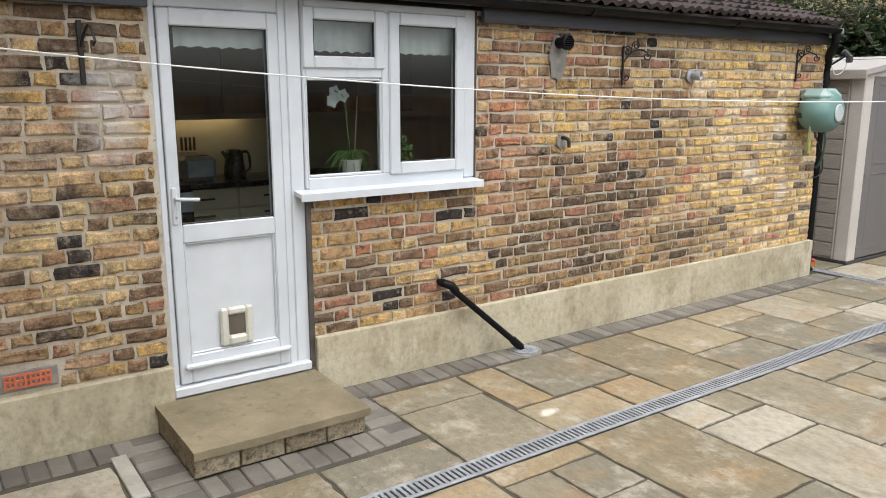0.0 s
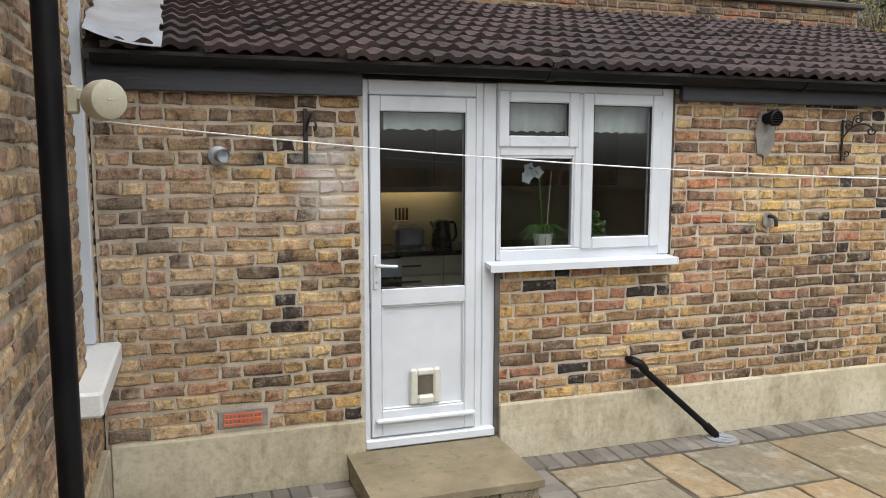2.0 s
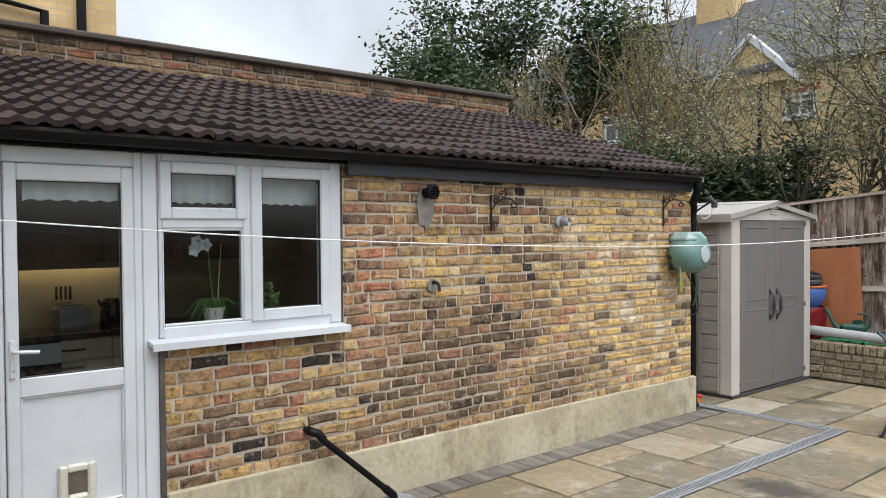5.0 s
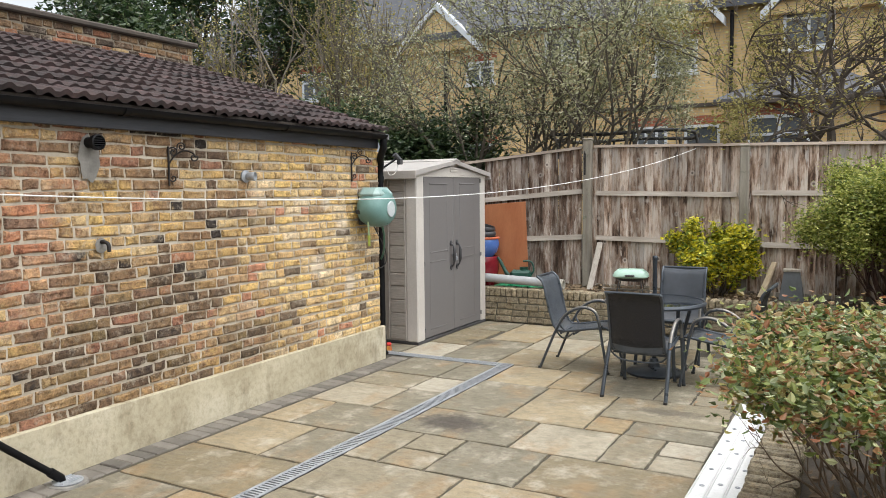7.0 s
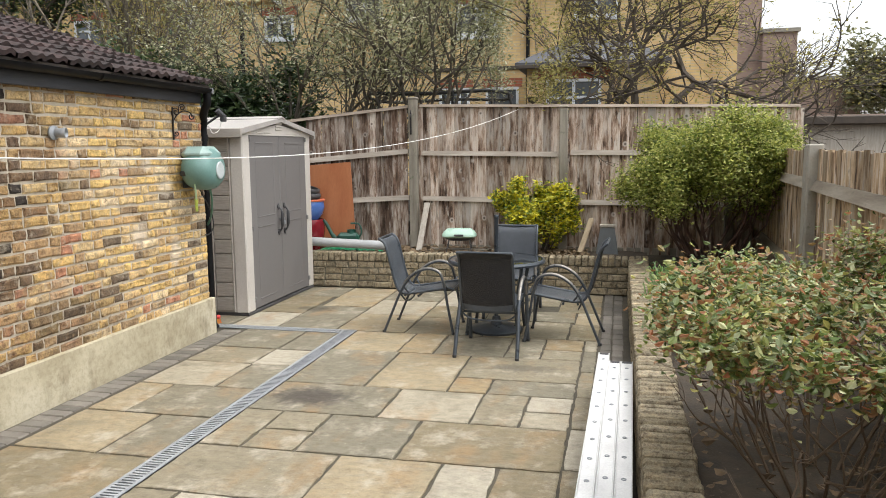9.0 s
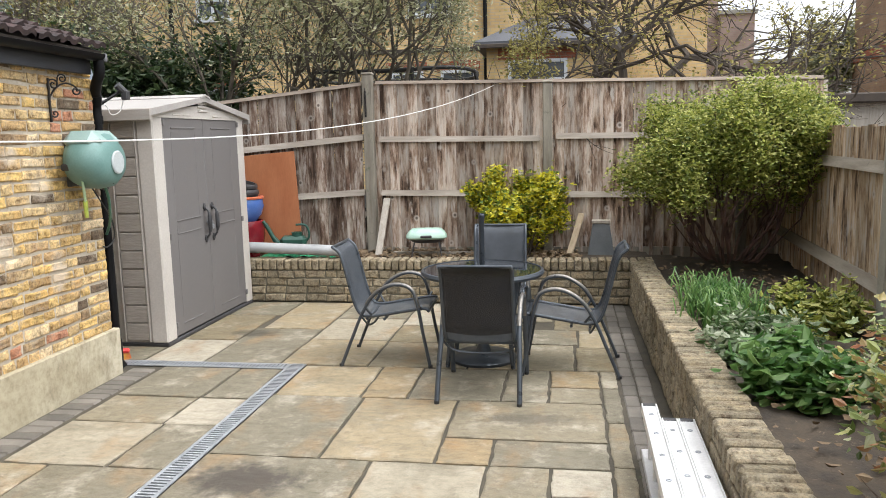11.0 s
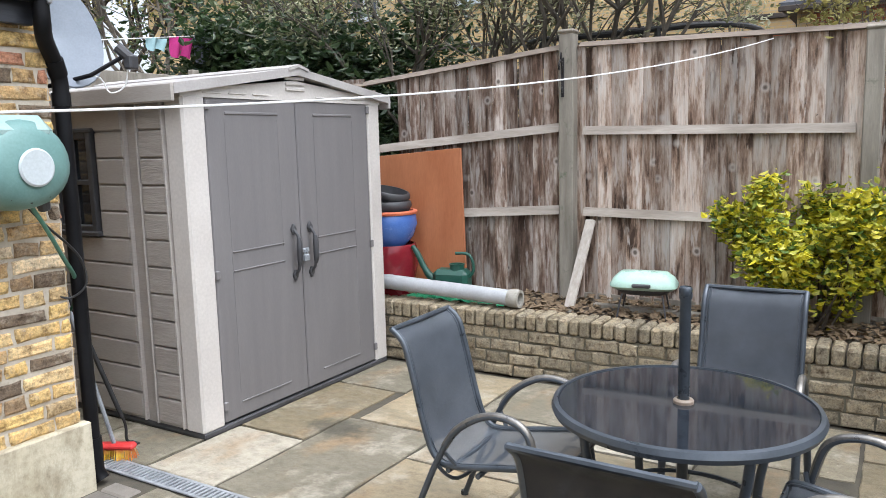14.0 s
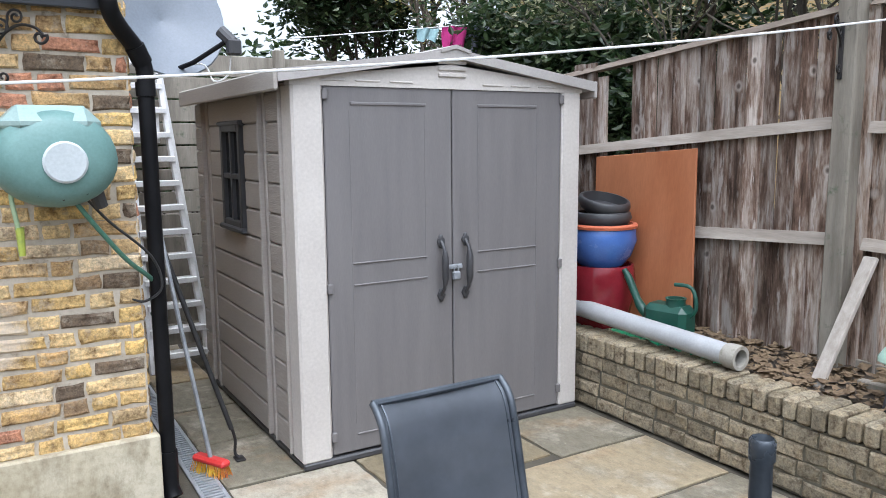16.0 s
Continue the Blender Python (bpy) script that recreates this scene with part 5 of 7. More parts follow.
# hose reel
HOSE = plain("reel_green", (.10, .20, .185), (.15, .27, .25), 4, .45, bump=.06)
hr = thing("hose_reel", "teal wall-mounted hose reel with a white round badge", "hose reel", pose(7.165, WALL_Y, 1.56, 0, 0, 4))
sec = [(.02, .10), (.06, .165), (.12, .20), (.20, .205), (.27, .19), (.315, .14), (.325, .06)]
rm = M()
ring = 28
rv = []
for d, r in sec:
    for k in range(ring):
        a = 2 * math.pi * k / ring
        ex = 1.08 if math.cos(a) > 0 else 1.12
        rv.append((r * ex * math.cos(a), -d, r * (.98 if math.sin(a) > 0 else .88) * math.sin(a)))
rf = [(i * ring + k, i * ring + (k + 1) % ring, (i + 1) * ring + (k + 1) % ring, (i + 1) * ring + k) for i in range(len(sec) - 1) for k in range(ring)]
rf += [tuple(range(ring))[::-1], tuple((len(sec) - 1) * ring + k for k in range(ring))]
part("housing", rm.add(rv, rf), HOSE, hr, "rounded teal plastic housing", 50)
# added block: paler colour stands in for sky reflected on the teal top
part("sky_sheen_top", M().box(-.185, -.30, .07, .16, -.04, .206, .06), plain("reel_sky_sheen", (.22, .33, .31), (.30, .40, .38), 4, .42), hr, "added paler top with the sky's reflection put into its colour")
part("badge", M().lathe([(0, .322), (.075, .325), (.078, .332), (.07, .338), (0, .338)], 32, pose(.01, 0, -.005, 90)), plain("badge_white", (.44, .48, .49), (.50, .54, .55), 6, .5), hr, "plain white round badge", 30)
sc = M()
for k in range(12):
    a = 2 * math.pi * k / 12
    sc.lathe([(0, .318), (.006, .318), (.005, .323), (0, .323)], 6, pose(.165 * math.cos(a), 0, .145 * math.sin(a), 90) @ pose(0, 0, -.03))
part("screws", sc, SEAL, hr)
part("wall_plate", M().box(-.06, -.03, -.16, .06, .0, .16, .006), DARKPLASTIC, hr)
part("hose_guide", M().tube([(.13, -.16, -.10), (.16, -.14, -.19)], [.035, .026], 10), DARKPLASTIC, hr, "ribbed black hose guide")
part("nozzle_hose", M().tube(arc([(-.15, -.16, -.06), (-.16, -.17, -.14), (-.15, -.17, -.22), (-.14, -.165, -.30)], 5), .009, 8), plain("leader_hose", (.30, .42, .25), (.42, .52, .33), 9, .5), hr, "pale green leader hose", 60)
part("connector", M().tube([(-.14, -.165, -.25), (-.138, -.165, -.36)], [.016, .012], 8), plain("connector_lime", (.42, .46, .07), (.28, .36, .08), 20, .45), hr, "lime hose connector")
part("supply_hose", M().tube(arc([(.06, -.2, -.17), (.13, -.18, -.27), (.25, -.11, -.42), (.36, -.02, -.52), (.42, .06, -.60), (.44, .12, -.70), (.40, .16, -.72)], 6), .010, 8), plain("hose_green", (.045, .135, .095), (.08, .20, .145), 60, .4), hr, "green supply hose", 60)

part("mouth", M().box(-.215, -.20, -.05, -.17, -.06, -.005, .008), SEAL, hr, "dark hose slot")
part("cable", M().tube(arc([(.12, -.06, -.16), (.20, -.07, -.26), (.36, -.06, -.42), (.40, -.05, -.56), (.33, -.03, -.62), (.27, -.01, -.60)], 5), .006, 6), SEAL, hr, "looped black cable", 60)

# downpipes
dp = thing("downpipe", "black plastic downpipe at the corner of the extension", "downpipe", pose(END_X + .06, 4.47, 0))
part("pipe", M().tube([(0, 0, 0.06), (0, 0, 1.86)], .034, 14), BLACKPVC, dp, smooth=50)
part("swan_neck", M().tube(arc([(0, 0, 1.84), (0, 0, 1.93), (-.03, -.02, 2.01), (-.11, -.09, 2.10), (-.145, -.14, 2.16), (-.15, -.145, 2.25)], 5), .036, 14), BLACKPVC, dp, "offset bends up to the gutter", 50)
for z in (.17, 1.82, 1.98):
    part("socket", M().tube([(0, 0, z), (0, 0, z + .06)] if z < 1.9 else [(-.006, -.004, z - .02), (-.04, -.03, z + .045)], .041, 14), BLACKPVC, dp, smooth=50)
part("shoe", M().tube([(0, 0, .17), (0, 0, .06), (.01, -.03, .012)], .041, 14), BLACKPVC, dp, smooth=50)
dp2 = thing("downpipe", "black cast downpipe on the side wall of the house", "downpipe", pose(.19, 2.72, 0))
part("pipe", M().tube([(0, 0, 0.02), (0, 0, 6.8)], .036, 16), BLACKPVC, dp2, smooth=50)
for z in (2.98, 4.9):
    part("collar", M().tube([(0, 0, z), (0, 0, z + .09)], .046, 16).box(-.075, -.05, z + .02, -.03, .05, z + .07, .004), BLACKPVC, dp2, smooth=50)

# satellite dish on the end wall
DISH = plain("dish_grey", (.15, .175, .21), (.21, .235, .27), 3, .5, bump=.05)
ds = thing("satellite_dish", "grey satellite dish on the end wall", "satellite dish", pose(7.70, 4.78, 2.18, 0, 0, 8))
dm = M()
prof = [(.27 * k / 8, .075 * (k / 8) ** 2) for k in range(9)]
dm.lathe(prof + [(.275, .078), (.27, .085), (.0001, .008)], 36, pose(0, 0, 0, 90 - 18) @ Matrix.Diagonal((1, 1.1, 1, 1)))
part("reflector", dm, DISH, ds, smooth=40)
part("feed_arm", M().tube([(-.05, .02, -.26), (.06, -.22, -.20), (.19, -.32, -.10)], .011, 8), BLACKPVC, ds)
part("feed_horn", M().tube([(.16, -.30, -.06), (.20, -.34, -.115)], .028, 10).box(.17, -.37, -.17, .23, -.32, -.10, .008), DARKPLASTIC, ds)
part("wall_mount", M().tube([(0, .06, 0), (-.1, .12, -.05), (-.28, .12, -.05)], .018, 8), STEEL, ds)
part("cable", M().tube(arc([(.19, -.33, -.16), (.19, -.30, -.25), (.14, -.25, -.28), (.10, -.2, -.2), (-.04, .02, -.25)], 5), .004, 6), plain("white_cable", (.7, .7, .68), (.78, .78, .76)), ds)

# ---- ladders, broom ----
lad = thing("ladder", "white aluminium three-section ladder standing on edge beside the raised bed", "ladder", pose(6.345, .728, 0, 0, 0, -.9))
for k, (y, x1) in enumerate(((0, 0), (-.079, -.20), (-.158, -.20))):
    top = M().box(-3.3, y - .036, .245, x1, y + .036, .275, .004).box(-3.3, y - .0385, .24, x1, y - .031, .287, .002).box(-3.3, y + .031, .24, x1, y + .0385, .287, .002)
    st = part("stile", top, ALU, lad, "white channel-shaped stile")
    part("stile", M().box(-3.3, y - .036, 0.0, x1, y + .036, .04, .004), ALU, lad)
    part("end_cap", M().box(x1 - .012, y - .034, .20, x1 + .02, y + .034, .282, .005), DARKPLASTIC, lad, "black rubber end cap")
    for i in range(13):
        x = x1 - .13 - i * .25
        if x > -3.25:
            part("rung", M().tube([(x, y, .03), (x, y, .25)], .014, 8), ALU, lad)
            part("rung_end", M().lathe([(.006, .2755), (.013, .2755), (.013, .278), (.006, .278), (.006, .2755)], 10, pose(x, y, 0)), STEEL, st)

sl_ = thing("step_ladder", "old aluminium ladders leaning in the passage by the shed", "ladder", pose(7.77, 6.55, 0))
A, B = Vector((.10, -.05, 0)), Vector((.06, .38, 2.32))
for x in (0, .40):
    w = .0 if x == 0 else x
    part("stile", M().tube([A + Vector((w, 0, 0)), B + Vector((w * .62, 0, 0))], .03, 6), ALU, sl_)
for i in range(13):
    t = (i + .7) / 13.4
    p0, p1 = A.lerp(B, t), (A + Vector((.40, 0, 0))).lerp(B + Vector((.25, 0, 0)), t)
    part("tread", M().box(p0.x, p0.y - .055, p0.z - .02, p1.x, p0.y + .045, p0.z + .02, .004), ALU, sl_)
part("top_plate", M().box(.06, .28, 1.62, .30, .30, 1.88, .004), plain("paint_splash", (.5, .5, .5), (.75, .75, .74), 12, .6), sl_, "paint-splashed plate")

brm = thing("broom", "red and yellow yard broom standing on its bristles", "broom", pose(7.79, 4.64, 0, 0, 0, -62))
part("head", M().box(-.11, -.03, .05, .11, .03, .085, .012), plain("broom_red", (.55, .03, .03), (.65, .05, .045), 9, .5), brm, "red plastic head")
bs = M()
rng = random.Random(3)
for i in range(150):
    x, y = rng.uniform(-.105, .105), rng.uniform(-.026, .026)
    bs.tube([(x, y, .055), (x * 1.12, y * 1.7, .0)], .0022, 3, False)
part("bristles", bs, plain("bristle_yellow", (.70, .48, .03), (.62, .10, .05), 14, .6), brm, "yellow and red bristles", kind="stuff")
part("handle", M().tube([(0, 0, .07), (-.16, -.01, .75), (-.27, -.02, 1.28)], .011, 8), STEEL, brm, "grey metal handle")
hoe = thing("garden_hoe", "garden hoe with a black handle leaning by the downpipe", "garden tool", pose(7.93, 4.76, 0))
part("handle", M().tube([(0, 0, .16), (-.13, .05, .62), (-.29, .11, 1.2)], .013, 8), SEAL, hoe, "black handle", 50)
part("shank", M().tube(arc([(0, 0, .17), (.015, -.004, .10), (.01, -.01, .03), (.03, -.03, .008)], 4), .008, 8), IRON, hoe, smooth=50)
part("blade", M().box(.0, -.07, .002, .05, .0, .012, .003), IRON, hoe, "worn steel blade")

# ---- things on the planter ----
bd = thing("board", "orange-brown sheet of board leaning on the fence", "board", pose(10.49, 4.02, BED_Z, -4.2, 4.5, 0))
part("sheet", M().box(0, 0, .0, .018, .86, 1.17, .003), RUSTBOARD, bd)
gp_ = thing("grey_pipe", "thick grey plastic pipe lying along the planter wall", "pipe", pose(10.15, 3.43, .515))
part("tube", M().tube([(0, 0, 0), (-.02, 1.75, .07)], .057, 18, False), plain("soil_pipe_grey", (.36, .37, .38), (.45, .46, .47), 5, .45, bump=.05), gp_, smooth=60)
part("end_ring", M().lathe([(.046, -.03), (.064, -.03), (.066, .0), (.064, .05), (.058, .06), (.046, .03), (.046, -.03)], 20, pose(0, 0, 0, -90)), CONCRETE, gp_, "cement-caked rim", 40)


def pot(name, label, mat, x, y, z, r, h, rim=None):
    t = thing(name, label, "plant pot", pose(x, y, z))
    part("bowl", M().lathe([(0, 0), (r * .62, 0), (r * .86, h * .25), (r, h * .6), (r * .96, h * .86), (r * .92, h * .93), (r * .85, h * .93), (r * .8, h * .4), (0, h * .2)], 32), mat, t, smooth=50)
    if rim:
        part("rim", M().lathe([(r * .88, h * .90), (r * 1.0, h * .90), (r * 1.02, h * .96), (r * .98, h), (r * .88, h), (r * .84, h * .93)], 32), rim, t, "unglazed terracotta rim", 40)
    return t


pot("plant_pot", "dark red glazed pot at the foot of a stack", plain("glaze_red", (.17, .012, .02), (.25, .02, .03), 5, .2, bump=.03), 10.32, 4.62, BED_Z, .225, .46)
pot("plant_pot", "blue glazed pot with a terracotta rim, stacked on the red one", plain("glaze_blue", (.05, .12, .38), (.09, .18, .48), 5, .2, bump=.03), 10.32, 4.62, BED_Z + .42, .225, .27, TERRA)
pot("plant_tub", "black plastic tub nested on the blue pot", DARKPLASTIC, 10.33, 4.63, BED_Z + .65, .19, .12)
tub = pot("plant_tub", "black plastic tub tipped on top of the stack", DARKPLASTIC, 10.34, 4.64, BED_Z + .74, .17, .11)
tub.matrix_world = pose(10.34, 4.64, BED_Z + .75, 14, 0, 0)
wc = thing("watering_can", "dark green plastic watering can", "watering can", pose(10.37, 4.09, BED_Z + .06, 0, 0, 12))
GREENP = plain("can_green", (.012, .06, .045), (.02, .085, .06), 6, .4, bump=.04)
part("body", M().box(-.085, -.15, 0, .085, .13, .19, .035), GREENP, wc)
part("neck", M().lathe([(.06, .18), (.055, .215), (.062, .23), (.05, .23), (.048, .19)], 20, pose(0, -.05, 0)), GREENP, wc, smooth=45)
part("spout", M().tube(arc([(0, .09, .06), (0, .19, .15), (0, .27, .30), (0, .31, .36)], 4), [.03] * 5 + [.024] * 5 + [.018] * 3, 10), GREENP, wc, smooth=60)
part("handle", M().tube(arc([(0, -.11, .10), (0, -.18, .18), (0, -.15, .30), (0, -.04, .31)], 4), .012, 8), GREENP, wc, smooth=60)
bag = M()
bvv = []
for j in range(12):
    for i in range(16):
        u, v = i / 15 - .5, j / 11 - .5
        h = .10 * math.exp(-6 * (u * u + v * v)) + .035 * noise.noise((i * .6, j * .7, 2)) + .02 * noise.noise((i * 1.6, j * 1.5, 4))
        bvv.append((v * .28, u * .85, max(h, 0) + .008))
bag.add(bvv, [(j * 16 + i, j * 16 + i + 1, (j + 1) * 16 + i + 1, (j + 1) * 16 + i) for j in range(11) for i in range(15)])
bgo = part("plastic_bag", bag, plain("bag_green", (.02, .22, .10), (.05, .34, .17), 12, .3, bump=.1), None, "crumpled bright green plastic bag on the soil", 70)
bgo.matrix_world = pose(10.34, 4.0, BED_Z + .01)
tagged(bgo, "", "bag")


def plank(name, label, mat, x0, y0, z0, x1, y1, z1, w, d):
    a, b_ = Vector((x0, y0, z0)), Vector((x1, y1, z1))
    o = part(name, M().box(-w / 2, -d / 2, 0, w / 2, d / 2, (b_ - a).length, .005), mat, None, label)
    o.matrix_world = Matrix.Translation(a) @ (b_ - a).to_track_quat("Z", "Y").to_matrix().to_4x4()
    return tagged(o, "", "plank")


plank("timber_offcut", "bleached white plank leaning against the fence", WHITEWOOD, 10.40, 3.15, BED_Z - .01, 10.735, 3.105, 1.02, .075, .028)
plank("timber_offcut", "pale timber offcut leaning against the fence", WOODPALE, 10.45, 1.12, BED_Z - .01, 10.735, .98, .83, .065, .03)
plank("timber_offcut", "dark timber batten lying on the soil", POST, 10.52, 1.9, BED_Z + .03, 10.52, 3.0, BED_Z + .035, .05, .04)
sp_ = thing("stone_block", "grey tapered stone block with a pale top", "stone", pose(10.62, .78, BED_Z - .02))
part("block", M().add([(-.06, -.14, 0), (.06, -.14, 0), (.06, .14, 0), (-.06, .14, 0), (-.04, -.085, .36), (.04, -.085, .36), (.04, .085, .36), (-.04, .085, .36)], [(0, 3, 2, 1), (4, 5, 6, 7), (0, 1, 5, 4), (1, 2, 6, 5), (2, 3, 7, 6), (3, 0, 4, 7)]), plain("blue_grey_stone", (.15, .165, .18), (.22, .235, .25), 6, .7, bump=.3), sp_)
part("cap", M().box(-.05, -.095, .36, .05, .095, .395, .006), WHITEWOOD, sp_, "pale cap")

MINT = plain("mint_enamel", (.42, .62, .52), (.52, .70, .60), 4, .35, bump=.05, dirt=(.6, .68, .6), dirt_at=.66)
bq = thing("barbecue", "small mint-green portable barbecue on thin wire legs", "barbecue", pose(10.43, 2.615, BED_Z, 0, 0, 8))
lid = M()
for zz, sx, sy in ((.205, .10, .19), (.225, .125, .22), (.245, .125, .22), (.285, .105, .195), (.318, .075, .155), (.325, .0, .0)):
    lid.v.extend([(sx * (abs(math.cos(a)) ** .45) * (1 if math.cos(a) >= 0 else -1), sy * (abs(math.sin(a)) ** .45) * (1 if math.sin(a) >= 0 else -1), zz) for a in np.linspace(0, 2 * math.pi, 24, endpoint=False)])
lid.f = [(i * 24 + k, i * 24 + (k + 1) % 24, (i + 1) * 24 + (k + 1) % 24, (i + 1) * 24 + k) for i in range(5) for k in range(24)] + [tuple(range(24))[::-1]]
part("lid", lid, MINT, bq, "mint enamel lid", 50)
bw = M()
for zz, sx, sy in ((.206, .098, .185), (.185, .085, .16), (.165, .05, .11)):
    bw.v.extend([(sx * (abs(math.cos(a)) ** .45) * (1 if math.cos(a) >= 0 else -1), sy * (abs(math.sin(a)) ** .45) * (1 if math.sin(a) >= 0 else -1), zz) for a in np.linspace(0, 2 * math.pi, 24, endpoint=False)])
bw.f = [(i * 24 + k, (i + 1) * 24 + k, (i + 1) * 24 + (k + 1) % 24, i * 24 + (k + 1) % 24) for i in range(2) for k in range(24)] + [tuple(range(48, 72)), tuple(range(24))]
part("bowl", bw, DARKPLASTIC, bq, "black fire bowl")
part("handle", M().box(-.148, -.06, .232, -.122, .06, .256, .006), DARKPLASTIC, bq, "black lid handle")
for s in (-1, 1):
    part("leg", M().tube(arc([(-.09, s * .13, .18), (-.11, s * .15, .08), (-.10, s * .16, 0), (.08, s * .16, 0), (.09, s * .15, .08), (.08, s * .13, .18)], 3), .006, 6), DARKPLASTIC, bq)

# ---- plants ----
class Plant:
    """Grows tapered stems by forking, and remembers where leaves may sit."""

    def __init__(self, seed):
        self.rng, self.m, self.tips = random.Random(seed), M(), []

    def grow(self, p, d, length, r, depth, spread=.6, up=.15, shrink=.72, kids=(2, 3), wig=.18, sides=5, leaf_from=1):
        g = self.rng
        pts, rs = [Vector(p)], [r]
        d = Vector(d).normalized()
        k = 4 if depth > 1 else 3
        for i in range(k):
            d = (d + Vector((g.uniform(-wig, wig), g.uniform(-wig, wig), g.uniform(-wig, wig) + up * .3))).normalized()
            pts.append(pts[-1] + d * length / k)
            rs.append(r * (1 - .38 * (i + 1) / k))
        self.m.tube(pts, rs, max(3, sides if depth > 1 else 3), False)
        if depth <= leaf_from:
            for q in pts[1:]:
                self.tips.append((q, d))
        if depth > 0:
            for j in range(g.randint(*kids)):
                side = d.orthogonal().normalized()
                side.rotate(Matrix.Rotation(g.uniform(0, 6.283), 3, d))
                nd = (d + side * g.uniform(.5, 1.3) * spread + Vector((0, 0, up))).normalized()
                start = pts[-1] if j == 0 else pts[g.randint(max(1, k - 2), k)]
                self.grow(start, nd, length * g.uniform(.8, 1.1) * shrink, r * .60, depth - 1, spread, up, shrink, kids, wig, sides, leaf_from)


def leaves(m, g, at, size, long=1.9, flat=.5):
    """One folded leaf."""
    a = Vector((g.gauss(0, 1), g.gauss(0, 1), g.gauss(0, 1) * flat)).normalized()
    b_ = a.cross(Vector((g.gauss(0, .6), g.gauss(0, .6), 1))).normalized()
    n_ = a.cross(b_)
    w, h = size * .5, size * long * .5
    at, up_ = Vector(at), n_ * w * .35
    m.add([at - a * h, at - a * h * .25 + b_ * w + up_, at + a * h * .4 + b_ * w * .75 + up_, at + a * h - up_ * .6, at + a * h * .4 - b_ * w * .75 + up_, at - a * h * .25 - b_ * w + up_],
          [(0, 1, 2, 3), (0, 3, 4, 5)])


def foliage(g, tips, count, size, scatter, long=1.9):
    m = M()
    for _ in range(count):
        q, d = g.choice(tips)
        o = Vector((g.gauss(0, scatter), g.gauss(0, scatter), g.gauss(0, scatter)))
        leaves(m, g, q + o, size * g.uniform(.6, 1.3), long)
    return m


BARK = plain("bark", (.045, .035, .028), (.10, .08, .062), 9, .9, fine=60, bump=.6, warp=(3, 3, .6))
BARKBROWN = plain("brown_bark", (.10, .068, .045), (.19, .135, .09), 9, .9, bump=.4)
BARKRED = plain("red_bark", (.06, .032, .025), (.12, .065, .05), 9, .9, bump=.4)
BARKOLIVE = plain("dark_grey_bark", (.05, .042, .033), (.15, .13, .10), 6, .9, bump=.5)
BARKGREY = plain("grey_bark", (.07, .057, .045), (.20, .17, .13), 6, .9, bump=.5)


def shrub(name, label, at, stems, length, r, depth, leaf_count, leaf_size, leaf_mat, bark, seed, lean=.5, scatter=.05, spread=.6, up=.15, shrink=.72, kids=(2, 3), long=1.9, category="shrub", base_r=.12, leaf_from=1, squash=None, low=0.0):
    t = thing(name, label, category, pose(*at))
    pl = Plant(seed)
    g = pl.rng
    for k in range(stems):
        a = 2 * math.pi * (k + g.uniform(-.3, .3)) / stems
        pl.grow((base_r * math.cos(a), base_r * math.sin(a), -.03), (lean * math.cos(a), lean * math.sin(a), 1), length * g.uniform(.8, 1.15), r * g.uniform(.7, 1.1), depth, spread, up, shrink, kids, leaf_from=leaf_from)
    if squash:
        pl.m.v = [squash(v) for v in pl.m.v]
        pl.tips = [(Vector(squash(q)), d) for q, d in pl.tips]
    if low:
        pl.tips = [q for q in pl.tips if q[0].z > low]
    part("branchwork" if category == "shrub" else "trunk", pl.m, bark, t)
    part("foliage" if category == "shrub" else "crown", foliage(g, pl.tips, leaf_count, leaf_size, scatter, long), leaf_mat, t)
    return t


ROSE = leaf_material("rose_leaf", [(0, (.07, .10, .03)), (.22, (.13, .185, .045)), (.38, (.28, .32, .09)), (.50, (.30, .19, .08)), (.57, (.40, .15, .07)), (.66, (.36, .23, .11)), (.76, (.44, .44, .12)), (.88, (.60, .62, .42)), (1, (.16, .25, .07))], .4, .6)
PRIVET = leaf_material("privet_leaf", [(0, (.08, .12, .025)), (.3, (.22, .27, .05)), (.7, (.42, .44, .10)), (1, (.62, .60, .22))])
EUON = leaf_material("gold_leaf", [(0, (.50, .45, .02)), (.3, (.78, .68, .04)), (.46, (.12, .20, .03)), (.6, (.36, .38, .03)), (.78, (.88, .80, .14)), (.9, (.16, .24, .04)), (1, (.08, .15, .03))], .35, .5)
LAUREL = leaf_material("laurel_leaf", [(0, (.02, .042, .018)), (.5, (.045, .08, .03)), (.8, (.08, .12, .045)), (1, (.16, .19, .10))], .3, .6)
OLIVE = leaf_material("grey_leaf", [(0, (.18, .19, .09)), (.5, (.33, .335, .19)), (.8, (.48, .47, .31)), (1, (.64, .62, .46))], .5, .4)
BUD = leaf_material("bud_leaf", [(0, (.20, .18, .065)), (.5, (.33, .29, .09)), (1, (.46, .41, .17))], .6, .3)
GRASS = leaf_material("strap_leaf", [(0, (.05, .13, .03)), (.6, (.12, .25, .06)), (1, (.25, .38, .13))], .4, .5)

